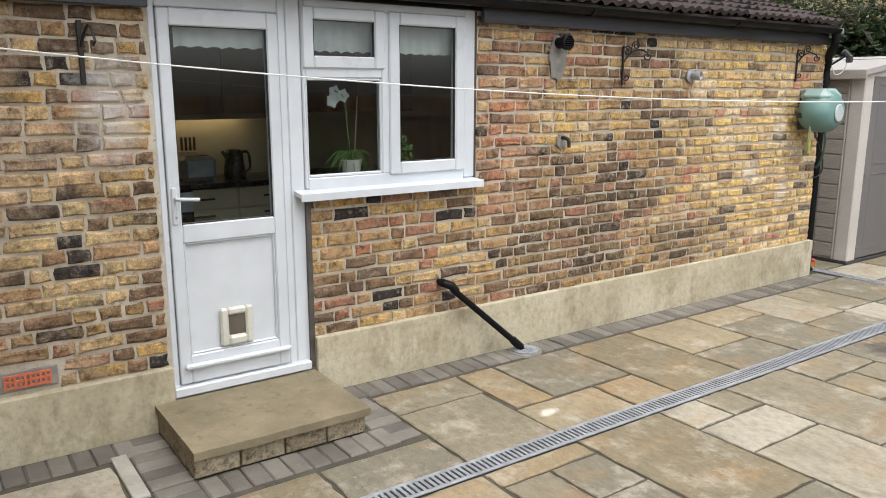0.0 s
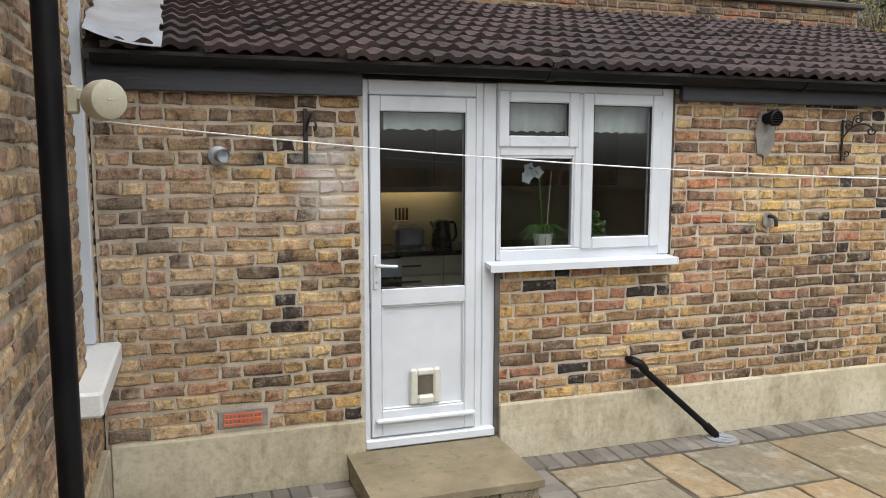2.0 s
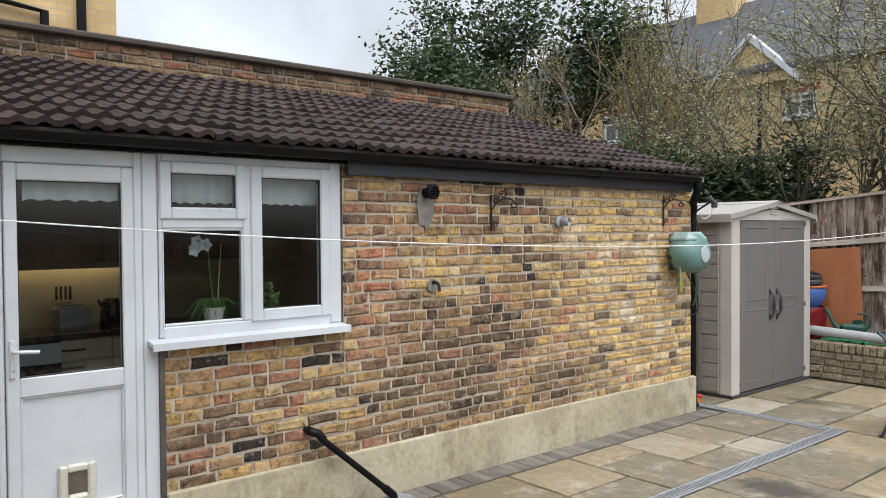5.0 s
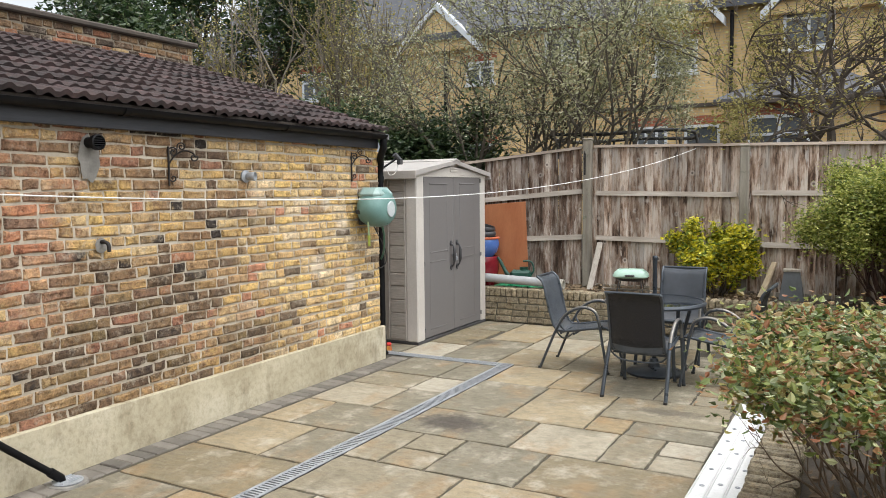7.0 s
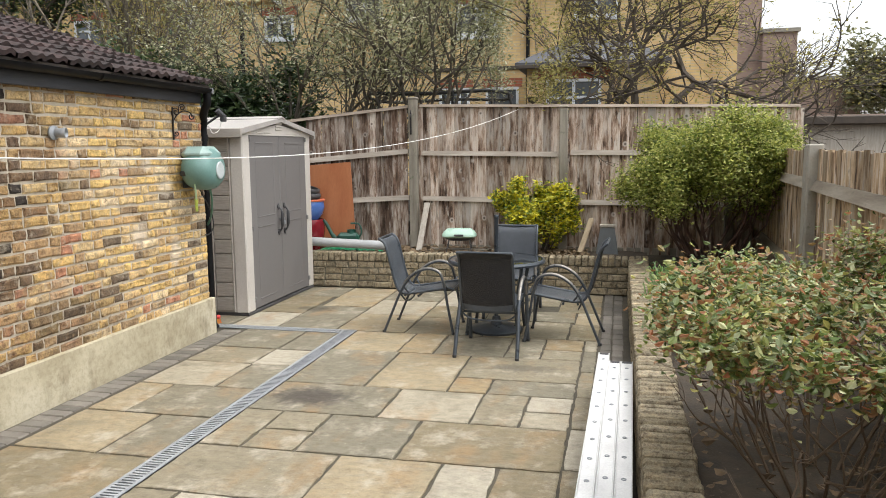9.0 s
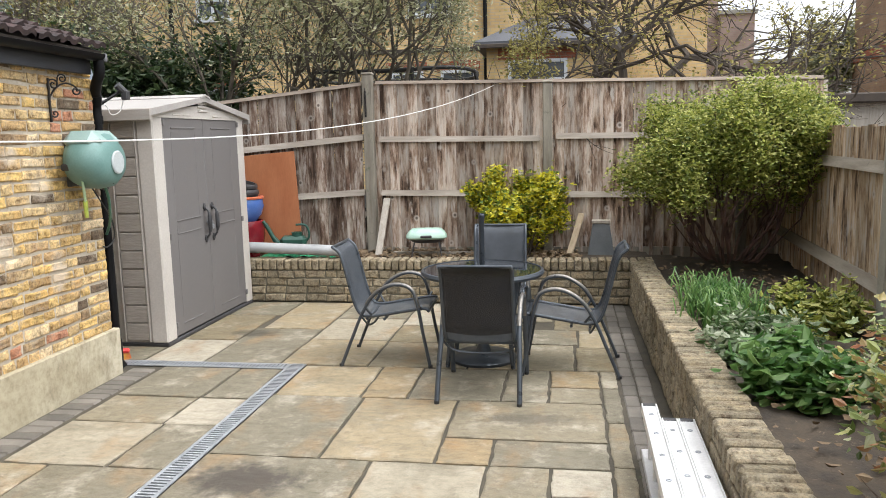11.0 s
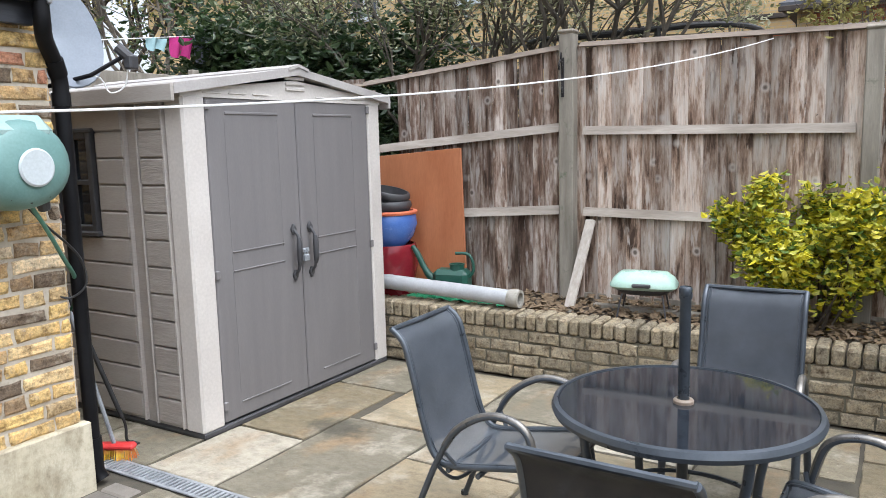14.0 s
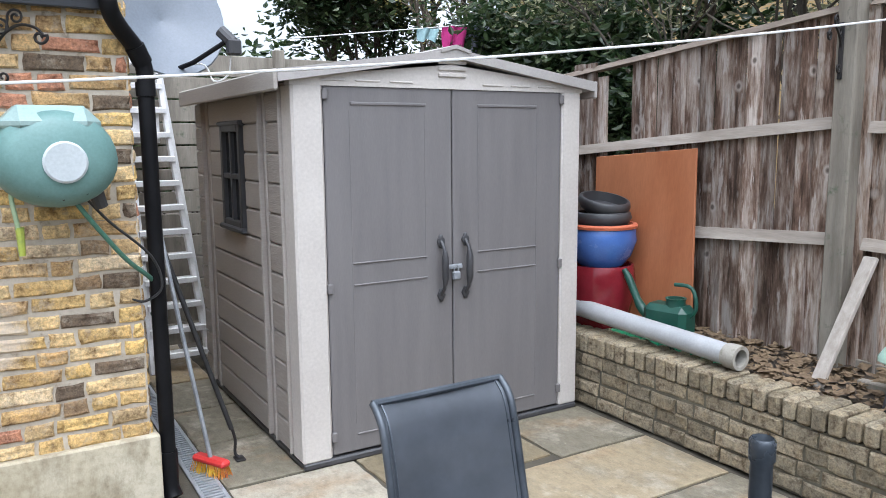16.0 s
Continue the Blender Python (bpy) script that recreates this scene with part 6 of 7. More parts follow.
VARIEG = leaf_material("variegated_leaf", [(0, (.06, .12, .04)), (.45, (.14, .21, .08)), (.7, (.36, .42, .28)), (1, (.58, .62, .48))], .45, .5)
shrub("rose_bush", "sprawling bush with reddish tips and bare twisted stems", (4.12, -.14, BED_Z - .05), 22, .48, .012, 4, 26000, .0185, ROSE, BARKBROWN, 12, low=.62, long=1.7, lean=.95, scatter=.045, spread=.75, up=.12, shrink=.76, base_r=.22, leaf_from=1,
      squash=lambda v: (v[0] * .85, v[1] * (.64 if v[1] > 0 else .85), .72 + (v[2] - .72) * (.42 + .26 * min(1, max(0, (.15 - v[1]) / .4))) if v[2] > .72 else v[2]))
def mound(cx, cy, cz, rx, ry, rz, sx=1.0, sy=1.0, sz=1.0):
    """Draws outlying growth in to an uneven rounded outline."""
    def f(v):
        p = Vector((v[0] * sx - cx, v[1] * sy - cy, v[2] * sz - cz))
        r = math.sqrt((p.x / rx) ** 2 + (p.y / ry) ** 2 + (p.z / rz) ** 2)
        if r > 1:
            p *= (1 + .34 * (r - 1) + .10 * noise.noise((v[0] * 5, v[1] * 5, v[2] * 5))) / r
        return (p.x + cx, p.y + cy, p.z + cz)
    return f


shrub("privet_bush", "large rounded light green bush on a fan of dark stems", (9.8, -.30, BED_Z - .03), 18, .68, .020, 4, 70000, .0205, PRIVET, BARKRED, 5, low=.30, lean=.62, scatter=.07, spread=.55, up=.16, shrink=.75, base_r=.20, leaf_from=2,
      squash=mound(0, -.15, .93, .62, .72, .78))
shrub("golden_bush", "bright yellow and green variegated bush", (10.50, 1.62, BED_Z - .03), 12, .40,   .010, 3, 8500, .035, EUON, BARK, 8, lean=.75, scatter=.045, spread=.7, up=.25, shrink=.75, base_r=.08, leaf_from=2, long=1.5, squash=mound(0, 0, .48,   .24, .50, .54, .6, .85, 1.08))
for sx, sy, sd, lb in ((6.95, .06, 31, "low shrub with small pale-edged leaves"), (7.55, -.42, 32, "low leafy shrub at the foot of the fence"), (6.25, .02, 33, "low leafy plant with broad pale green leaves")):
    shrub("low_shrub", lb, (sx, sy, BED_Z - .03), 7, .15, .006, 2, 1700, .05 if sd == 33 else .03, GRASS if sd == 33 else VARIEG if sd == 31 else PRIVET, BARK, sd, lean=1.1, scatter=.05, up=.05, base_r=.05, leaf_from=2)

tf_ = thing("strap_leaf_clump", "fresh green clump of arching strap leaves", "plant", pose(7.95, .08, BED_Z - .02))
gm_ = M()
rng = random.Random(77)
for i in range(620):
    x, y = rng.gauss(0, .30), rng.gauss(0, .11)
    a, h, o = rng.uniform(0, 6.283), rng.uniform(.12, .27), rng.uniform(.06, .22)
    dx, dy = math.cos(a), math.sin(a)
    w = .006
    pts = [(x, y, 0), (x + dx * o * .25, y + dy * o * .25, h * .6), (x + dx * o * .65, y + dy * o * .65, h * .95), (x + dx * o * 1.1, y + dy * o * 1.1, h * .8)]
    vs = []
    for k, q in enumerate(pts):
        ww = w * (1, 1, .8, .1)[k]
        vs += [(q[0] - dy * ww, q[1] + dx * ww, q[2]), (q[0] + dy * ww, q[1] - dx * ww, q[2])]
    gm_.add(vs, [(0, 1, 3, 2), (2, 3, 5, 4), (4, 5, 7, 6)])
part("leaves", gm_, GRASS, tf_, kind="stuff")
lit = M()
for i in range(1900):
    x = rng.uniform(10.25, 10.75)
    leaves(lit, rng, (x, rng.uniform(1.0, 5), BED_Z + .01 + .04 * (x - 10.2) + rng.uniform(0, .03)), rng.uniform(.018, .05), 1.5, .15)
for i in range(500):
    leaves(lit, rng, (rng.uniform(2.6, 10), rng.uniform(-.8, .28), BED_Z + .01 + rng.uniform(0, .02)), rng.uniform(.02, .05), 1.5, .1)
tagged(part("leaf_litter", lit, plain("dead_leaf", (.12, .08, .045), (.24, .17, .10), 20, .8), None, "scattered brown dead leaves on the soil", kind="stuff"), "", "leaves")
bk = thing("bucket", "blue plastic tub in the raised bed", "bucket", pose(6.15, -.48, BED_Z - .02))
part("tub", M().lathe([(0, 0), (.12, 0), (.15, .24), (.16, .25), (.14, .25), (.11, .02), (0, .02)], 22), plain("tub_blue", (.05, .09, .33), (.08, .13, .42), 6, .4), bk, smooth=40)
part("handle", M().tube(arc([(-.15, 0, .24), (-.10, 0, .36), (.10, 0, .36), (.15, 0, .24)], 4), .004, 6), STEEL, bk)

# trees beyond the fence
shrub("bare_tree", "spreading grey-barked tree with sparse grey-green leaves", (12.5, 4.5, 0), 7, 2.05, .060, 4, 26000, .028, OLIVE, BARKOLIVE, 41, lean=.55, scatter=.10, spread=.65, up=.08, shrink=.80, category="tree", base_r=.35, leaf_from=2, kids=(3, 4), long=2.3, low=2.6, squash=lambda v: (v[0] * .55, max(v[1] * 1.05, -1.9 + .12 * (v[1] + 1.9)), v[2] * .95))
shrub("bare_tree", "dense twiggy spring tree with pale green buds", (14.2, 9.95, 0), 6, 2.2, .10, 4, 14000, .030, BUD, BARKGREY, 43, lean=.45, scatter=.16, spread=.65, up=.16, shrink=.77, category="tree", base_r=.3, leaf_from=2, kids=(3, 4), squash=lambda v: (v[0] * .7, v[1] * .8, v[2]))
shrub("bare_tree", "gnarled old tree with a mass of reddish bare twigs", (12.4, 1.35, 0), 3, 2.2, .11, 6, 9000, .028, BUD, BARK, 47, lean=.30, scatter=.08, spread=.85, up=-.01, shrink=.74, category="tree", base_r=.12, leaf_from=2, kids=(2, 4), low=2.3, squash=lambda v: (v[0] * .5, v[1] * (.16 + .28 * min(1, max(0, (v[2] - 3.3) / 1.0)) if v[1] > 0 else 1.1), v[2] * .88))
shrub("dry_shrub", "yellowing twiggy shrub behind the fence", (12.2, .25, 0), 9, .80, .02, 4, 4500, .03, BUD, BARKGREY, 53, lean=.4, scatter=.09, spread=.5, up=.2, base_r=.25, leaf_from=2, squash=lambda v: (v[0] * .5, v[1], v[2] * 1.05))
shrub("evergreen_tree", "tall dark evergreen beyond the roofs", (13.9, 14.2, 0), 5, 2.3, .13, 5, 26000, .085, LAUREL, BARK, 59, lean=.3, scatter=.30, spread=.55, up=.2, shrink=.78, category="tree", base_r=.3, leaf_from=2)
shrub("laurel_hedge", "dark glossy evergreen mass behind the shed", (12.7, 7.3, 0), 10, 1.2, .03, 4, 26000, .058, LAUREL, BARK, 61, lean=.35, scatter=.18, spread=.55, up=.18, base_r=.7, leaf_from=2, squash=lambda v: (v[0] * .6, v[1] * .95, v[2] * .95))
shrub("laurel_hedge", "dark evergreen bush behind the rear fence", (10.0, 10.6, 0), 9, 1.1, .03, 4, 22000, .058, LAUREL, BARK, 63, lean=.4, scatter=.17, spread=.55, up=.16, base_r=.7, leaf_from=2)
shrub("evergreen_tree", "distant eucalyptus-like tree beside the flats", (34, -8.75, 0), 4, 2.3, .07, 5, 2600, .14, OLIVE, BARK, 67, lean=.25, scatter=.3, spread=.5, up=.25, shrink=.76, category="tree", leaf_from=2, squash=lambda v: (v[0] * .4, v[1] * .33, v[2] * .85))

# ---- houses beyond ----
YELLOW = far_brick_material("far_yellow_brick", (.68, .49, .23), (.59, .41, .19), (.50, .42, .29))
REDB = far_brick_material("far_red_brick", (.36, .11, .055), (.28, .085, .045), (.25, .18, .13))
BUFF = far_brick_material("far_buff_brick", (.36, .235, .145), (.30, .19, .12), (.30, .24, .18))
PINK = far_brick_material("far_pink_brick", (.40, .29, .25), (.35, .25, .215), (.36, .3, .26))
DARKGLASS = plain("far_glass", (.06, .07, .08), (.13, .145, .16), .8, .08, bump=0)
terrace = thing("terrace", "yellow stock brick terrace with slate roof and white windows", "house", pose(22, 0, 0))
part("wall", M().box(0, -2.2, 0, 6, 22, 6.35), YELLOW, terrace)
rf = M().add([(-.35, -2.4, 6.25), (3, -2.4, 9.2), (3, 22.2, 9.2), (-.35, 22.2, 6.25), (6.3, -2.4, 6.25), (6.3, 22.2, 6.25), (-.35, -2.4, 6.4), (3, -2.4, 9.35), (3, 22.2, 9.35), (-.35, 22.2, 6.4), (6.3, -2.4, 6.4), (6.3, 22.2, 6.4)],
             [(6, 7, 8, 9), (7, 10, 11, 8), (0, 3, 2, 1), (1, 2, 5, 4), (0, 6, 9, 3), (4, 5, 11, 10), (0, 1, 7, 6), (1, 4, 10, 7), (2, 3, 9, 8), (5, 2, 8, 11)])
roofp = part("roof", rf, SLATE, terrace, "grey slate roof")
for y in (-.6, 6.6, 13.6):
    ch = part("chimney", M().box(2.4, y, 8.6, 3.3, y + 1.4, 10.9, .02).box(2.3, y - .08, 10.5, 3.4, y + 1.48, 10.75, .02), YELLOW, roofp)


def far_window(parent, x, y0, y1, z0, z1, bars=1, sill=True):
    """A white framed window that stands in the face at x and looks towards the yard."""
    t = .07
    a_, b_ = [(y0, z0), (y1, z0), (y1, z1), (y0, z1)], [(y0 + t, z0 + t), (y1 - t, z0 + t), (y1 - t, z1 - t), (y0 + t, z1 - t)]
    w = M().add([(xx, y, z) for xx in (x - .05, x + .02) for ring_ in (a_, b_) for y, z in ring_],
                [(i, (i + 1) % 4, (i + 1) % 4 + 4, i + 4) for i in range(4)] + [(i + 8, i + 12, (i + 1) % 4 + 12, (i + 1) % 4 + 8) for i in range(4)]
                + [(i, i + 8, (i + 1) % 4 + 8, (i + 1) % 4) for i in range(4)] + [(i + 4, (i + 1) % 4 + 4, (i + 1) % 4 + 12, i + 12) for i in range(4)])
    o = part("window", w, UPVC, parent, "white framed window")
    for k in range(bars):
        y = y0 + (y1 - y0) * (k + 1) / (bars + 1)
        part("glazing_bar", M().box(x - .045, y - .035, z0 + t, x + .015, y + .035, z1 - t, .004), UPVC, o)
    part("glazing_bar", M().box(x - .043, y0 + t, (z0 + z1) / 2 + .1, x + .013, y1 - t, (z0 + z1) / 2 + .16, .004), UPVC, o)
    part("pane", M().box(x - .012, y0 + t, z0 + t, x - .004, y1 - t, z1 - t), DARKGLASS, o)
    if sill:
        part("sill", M().box(x - .10, y0 - .06, z0 - .09, x, y1 + .06, z0, .006), UPVC, o)
    part("lintel", M().box(x - .03, y0 - .1, z1, x, y1 + .1, z1 + .24, .004), REDB, o, "red brick lintel")
    return o


for y0, y1, z0, z1 in ((3.95, 5.05, 4.75, 5.6), (7.15, 8.2, 5.35, 6.2), (9.8, 10.7, 4.9, 5.55), (.75, 1.9, 5.1, 6.3), (13, 13.9, 4.8, 5.7), (16, 17, 4.8, 5.7), (13.2, 14.1, 2.2, 3.4), (9.8, 10.7, 2.0, 3.1)):
    far_window(terrace, -.002, y0, y1, z0, z1)
for y0, y1 in ((4.7, 5.55), (3.35, 4.25)):
    o = far_window(terrace, -.002, y0, y1, 1.2, 3.36, 2 if y0 > 4.5 else 0, False)
part("string_course", M().box(-.06, 2.9, 3.82, 0, 12, 3.92, .01), COPING, terrace)
for yc, w in ((4.5, 1.1), (1.05, 1.2), (11.6, 1.3)):
    gbl = M().add([(-.25, yc - w, 5.95), (-.25, yc + w, 5.95), (-.25, yc, 7.15), (2.2, yc - w, 5.95), (2.2, yc + w, 5.95), (2.2, yc, 7.15)], [(0, 1, 2), (3, 5, 4), (0, 2, 5, 3), (1, 4, 5, 2), (0, 3, 4, 1)])
    go = part("gable", gbl, YELLOW, terrace, "pointed brick gable")
    for s in (-1, 1):
        part("bargeboard", M().add([(-.36, yc + s * (w + .15), 5.82), (-.36, yc, 7.2), (-.36, yc, 7.42), (-.36, yc + s * (w + .15), 6.04), (.0, yc + s * (w + .15), 5.82), (0, yc, 7.2), (0, yc, 7.42), (0, yc + s * (w + .15), 6.04)],
             [(0, 1, 2, 3), (4, 7, 6, 5), (0, 4, 5, 1), (1, 5, 6, 2), (2, 6, 7, 3), (3, 7, 4, 0)]), UPVC, go, "white bargeboard")
part("downpipe", M().tube([(-.08, 11.4, 1), (-.08, 11.4, 6.2)], .06, 8), BLACKPVC, terrace)
part("downpipe", M().tube([(-.08, 3.1, 1), (-.08, 3.1, 6.2)], .05, 8), BLACKPVC, terrace)

ext = thing("rear_extension", "single-storey brick extension with hipped slate roof", "house", pose(19.6, 0, 0))
part("wall", M().box(0, -.2, 0, 2.4, 2.85, 3.62), YELLOW, ext)
part("roof", M().add([(-.3, -.45, 3.62), (-.3, 3.1, 3.62), (2.4, 3.1, 3.62), (2.4, -.45, 3.62), (2.4, .6, 4.55), (2.4, 2.0, 4.55), (-.3, -.45, 3.70), (-.3, 3.1, 3.70)], [(6, 7, 5, 4), (7, 2, 5), (6, 4, 3), (0, 1, 7, 6), (0, 3, 2, 1), (1, 2, 7), (0, 6, 3)]), SLATE, ext, "grey slate hipped roof")
part("eaves_board", M().box(-.33, -.45, 3.56, -.25, 3.1, 3.65, .01), COPING, ext)
far_window(ext, -.002, 1.1, 2.38, 2.2, 3.32, 1)
part("soldier_course", M().box(-.035, .9, 3.33, 0, 2.6, 3.56, .004), REDB, ext, "red brick band under the eaves")
hb_ = thing("hanging_basket", "hanging flower basket on the extension wall", "basket", pose(19.4, 2.68, 2.85))
part("bowl", M().lathe([(0, -.1), (.10, -.06), (.15, .06), (.13, .06), (0, .0)], 14), BARK, hb_)
part("chain", M().tube([(0, .14, .06), (0, 0, .5), (0, -.14, .06)], .008, 5), IRON, hb_)

neigh = thing("neighbour_house", "pale yellow brick house above the parapet", "house", pose(0, 10, 0))
part("wall", M().box(-5, 0, 0, 3.72, 6, 8.5), YELLOW, neigh)
part("soil_pipe", M().tube([(2.9, -.08, 0), (2.9, -.08, 4.35), (1.6, -.08, 4.5), (.6, -.08, 4.6)], .05, 10), BLACKPVC, neigh)
part("soil_pipe", M().tube([(3.3, -.08, 0), (3.3, -.08, 8)], .055, 10), BLACKPVC, neigh)
part("air_brick", M().box(1.3, -.02, 4.28, 1.6, .02, 4.42, .004), TERRA, neigh)

flats = thing("block_of_flats", "tan brick flats with a red band course", "building", pose(28, -9.2, 0))
part("wall", M().box(0, -10, 0, 5, 0, 9.0), BUFF, flats)
part("band_course", M().box(-.06, -10.05, 4.0, 5.05, .06, 4.45, .01), REDB, flats, "double red brick band")
part("gable_trim", M().box(-.3, -.25, 8.3, 0, .45, 9.1, .02), UPVC, flats)
part("roof", M().box(-.5, -10, 9.0, 5.5, .6, 9.3, .03), SLATE, flats)
stepb = thing("rendered_terrace", "stepped pinkish rear walls of distant houses", "building", pose(36, -6.5, 0))
part("wall", M().box(0, 1.5, 0, 8, 6.0, 9.5).box(-.6, .2, 0, 8, 1.5, 6.3).box(-1, -2.2, 0, 8, .2, 4.3), PINK, stepb)
part("coping", M().box(-.1, 1.4, 9.5, 8, 6.1, 9.65).box(-.7, .1, 6.3, 8, 1.6, 6.45).box(-1.1, -2.3, 4.3, 8, .3, 4.45), CONCRETE, stepb)
part("tank_room", M().box(1, 2.0, 9.65, 4, 3.4, 11.5), SLATE, stepb)
gar = thing("garage", "small rendered garage with a dark flat roof", "garage", pose(15.2, -3.9, 0))
part("wall", M().box(0, 0, 0, 3.5, 1.6, 2.05), WHITEWOOD, gar)
part("roof", M().box(-.2, -.15, 2.05, 3.7, 1.8, 2.2, .02), COPING, gar)
part("wall", M().box(5, -4, 0, 9, .6, 2.4), PINK, gar)
part("gate", M().box(.5, -3.5, 0, .6, -.1, 1.95), POST, gar)

tramp = thing("trampoline", "black curved trampoline frame behind the fence", "trampoline", pose(13.6, 3.6, 0))
ringp = [(1.2 * math.cos(a), 1.2 * math.sin(a), 2.58 + .03 * math.cos(3 * a)) for a in np.linspace(0, 2 * math.pi, 33)]
part("top_ring", M().tube(ringp, .028, 8, False), SEAL, tramp, "padded black hoop")
for k in range(6):
    a = 2 * math.pi * k / 6 + .4
    part("pole", M().tube([(1.3 * math.cos(a), 1.3 * math.sin(a), 0), (1.32 * math.cos(a), 1.32 * math.sin(a), 2.1), (1.2 * math.cos(a), 1.2 * math.sin(a), 2.58)], .026, 8), SEAL, tramp)
part("bed", M().lathe([(0, .75), (1.55, .75), (1.55, .8), (0, .8)], 30), SEAL, tramp)

for x, z, w, h, c1, c2, lb in ((11.45, 2.84, .30, .22, (.42, .02, .16), (.55, .04, .24), "magenta top pegged on a washing line"), (11.78, 2.88, .26, .30, (.26, .27, .38), (.34, .35, .46), "lavender shirt pegged on a washing line"), (11.12, 2.80, .25, .13, (.25, .4, .42), (.33, .48, .5), "pale teal cloth pegged on a washing line")):
    lm = M()
    lv = [(w * (i / 10 - .5) * (1 - .12 * j / 8), .03 * math.sin(i * 1.1 + j * .3), -h * j / 8 - .02 * math.sin(i * .9) * j / 8) for j in range(9) for i in range(11)]
    lm.add(lv, [(j * 11 + i, j * 11 + i + 1, (j + 1) * 11 + i + 1, (j + 1) * 11 + i) for j in range(8) for i in range(10)])
    o = part("laundry", lm, plain("cloth_" + lb.split()[0], c1, c2, 7, .85), None, lb, 70)
    o.matrix_world = pose(x, 8.2, z)
    tagged(o, "", "laundry", "laundry on the neighbour's line")
wl_ = part("washing_line", M().tube([(9.4, 8.2, 2.58), (11.45, 8.2, 2.845), (13.5, 8.2, 3.12)], .006, 5), bpy.data.materials["white_cord"], None, "thin washing line in the next garden")
tagged(wl_, "", "washing line")

# ---- kitchen seen through the glass ----
DIM = plain("kitchen_wall", (.42, .38, .30), (.50, .46, .37), 2, .8)
structure("kitchen_floor", M().box(.2, 4.5, -.01, 7.26, 6.98, .14), plain("kitchen_floor_tile", (.10, .085, .07), (.15, .13, .11), 3, .5), "dark kitchen floor", "floor")
structure("kitchen_back_wall", M().box(.2, 6.94, .14, 7.26, 6.975, 2.28), DIM, "cream kitchen wall", "wall")
structure("kitchen_side_wall", M().box(.12, 4.69, .14, .2, 6.94, 2.28), DIM, "cream kitchen wall", "wall")
CREAMUNIT = plain("cream_unit", (.55, .47, .33), (.60, .52, .38), 3, .45)
BROWNUNIT = plain("walnut_unit", (.10, .045, .022), (.15, .07, .035), 3, .4, warp=(3, 3, .5))
WORKTOP = plain("black_worktop", (.012, .012, .013), (.03, .03, .032), 30, .25)
for i in range(6):
    x = .75 + i * .6
    cb = thing("base_unit", "cream kitchen base unit with a drawer", "cabinet", pose(x, 6.34, .14), "kitchen base units")
    part("body", M().box(0, .02, 0, .598, .60, .86), CREAMUNIT, cb)
    dr = part("drawer", M().box(.004, 0, .70, .594, .02, .855, .004), CREAMUNIT, cb)
    part("handle", M().tube([(.2, -.02, .78), (.4, -.02, .78)], .008, 6), IRON, dr)
    dd = part("door", M().box(.004, 0, .09, .594, .02, .69, .004).box(.06, -.006, .15, .534, 0, .63, .004), CREAMUNIT, cb)
    part("handle", M().tube([(.2, -.02, .65), (.4, -.02, .65)], .008, 6), IRON, dd)
tagged(part("worktop", M().box(.72, 6.31, 1.0, 4.4, 6.94, 1.04, .006), WORKTOP, None, "black polished kitchen worktop"), "", "worktop")
for i in range(6):
    x = .75 + i * .6
    wc_ = thing("wall_unit", "dark brown kitchen wall unit", "cabinet", pose(x, 6.6, 1.56), "kitchen wall units")
    part("body", M().box(0, .02, 0, .598, .34, .68), BROWNUNIT, wc_)
    part("door", M().box(.004, 0, 0, .594, .02, .68, .004), BROWNUNIT, wc_)
ul = thing("under_unit_light", "slim warm strip light under the wall units", "lamp", pose(1.9, 6.75, 1.545))
em, n_, l_, b_ = nodes("warm_strip")
b_.inputs["Emission Color"].default_value = (1, .72, .36, 1)
b_.inputs["Emission Strength"].default_value = 5.0
part("tube", M().box(0, .09, .0, .9, .12, .012, .003), em, ul)
part("pelmet", M().box(-.3, -.15, -.03, 1.2, -.13, .015, .003), BROWNUNIT, ul)
kt = thing("kettle", "black electric kettle on the worktop", "kettle", pose(2.62, 6.6, 1.04))
part("body", M().lathe([(0, 0), (.085, 0), (.09, .02), (.07, .20), (.055, .23), (0, .24)], 22), WORKTOP, kt, smooth=45)
part("handle", M().tube(arc([(.06, 0, .21), (.12, 0, .20), (.13, 0, .08), (.08, 0, .04)], 4), .011, 7), WORKTOP, kt, smooth=60)
part("spout", M().tube([(-.06, 0, .17), (-.10, 0, .22)], [.02, .012], 7), WORKTOP, kt)
jg = thing("toaster", "grey toaster on the worktop", "toaster", pose(2.2, 6.55, 1.04))
part("body", M().box(0, 0, 0, .26, .17, .19, .03), STEEL, jg)
part("slots", M().box(.04, .05, .188, .22, .075, .193).box(.04, .10, .188, .22, .125, .193), SEAL, jg)
kb = thing("knife_block", "knife block with four dark handles", "knife block", pose(2.25, 6.78, 1.04))
part("block", M().box(0, 0, 0, .14, .1, .22, .006), WOODPALE, kb)
for i in range(4):
    part("knife_handle", M().box(.012 + i * .034, .03, .22, .028 + i * .034, .055, .33, .004), SEAL, kb)
ov = thing("oven", "oven with a white control panel and steel handle", "oven", pose(1.62, 6.3, .14))
part("front", M().box(0, 0, .08, .56, .03, .86, .004), WORKTOP, ov)
part("panel", M().box(0, -.006, .70, .56, 0, .85, .003), UPVC, ov)
part("handle", M().tube([(.06, -.04, .62), (.5, -.04, .62)], .011, 7), STEEL, ov)
LACE = plain("lace", (.55, .57, .57), (.68, .69, .69), 18, .9)
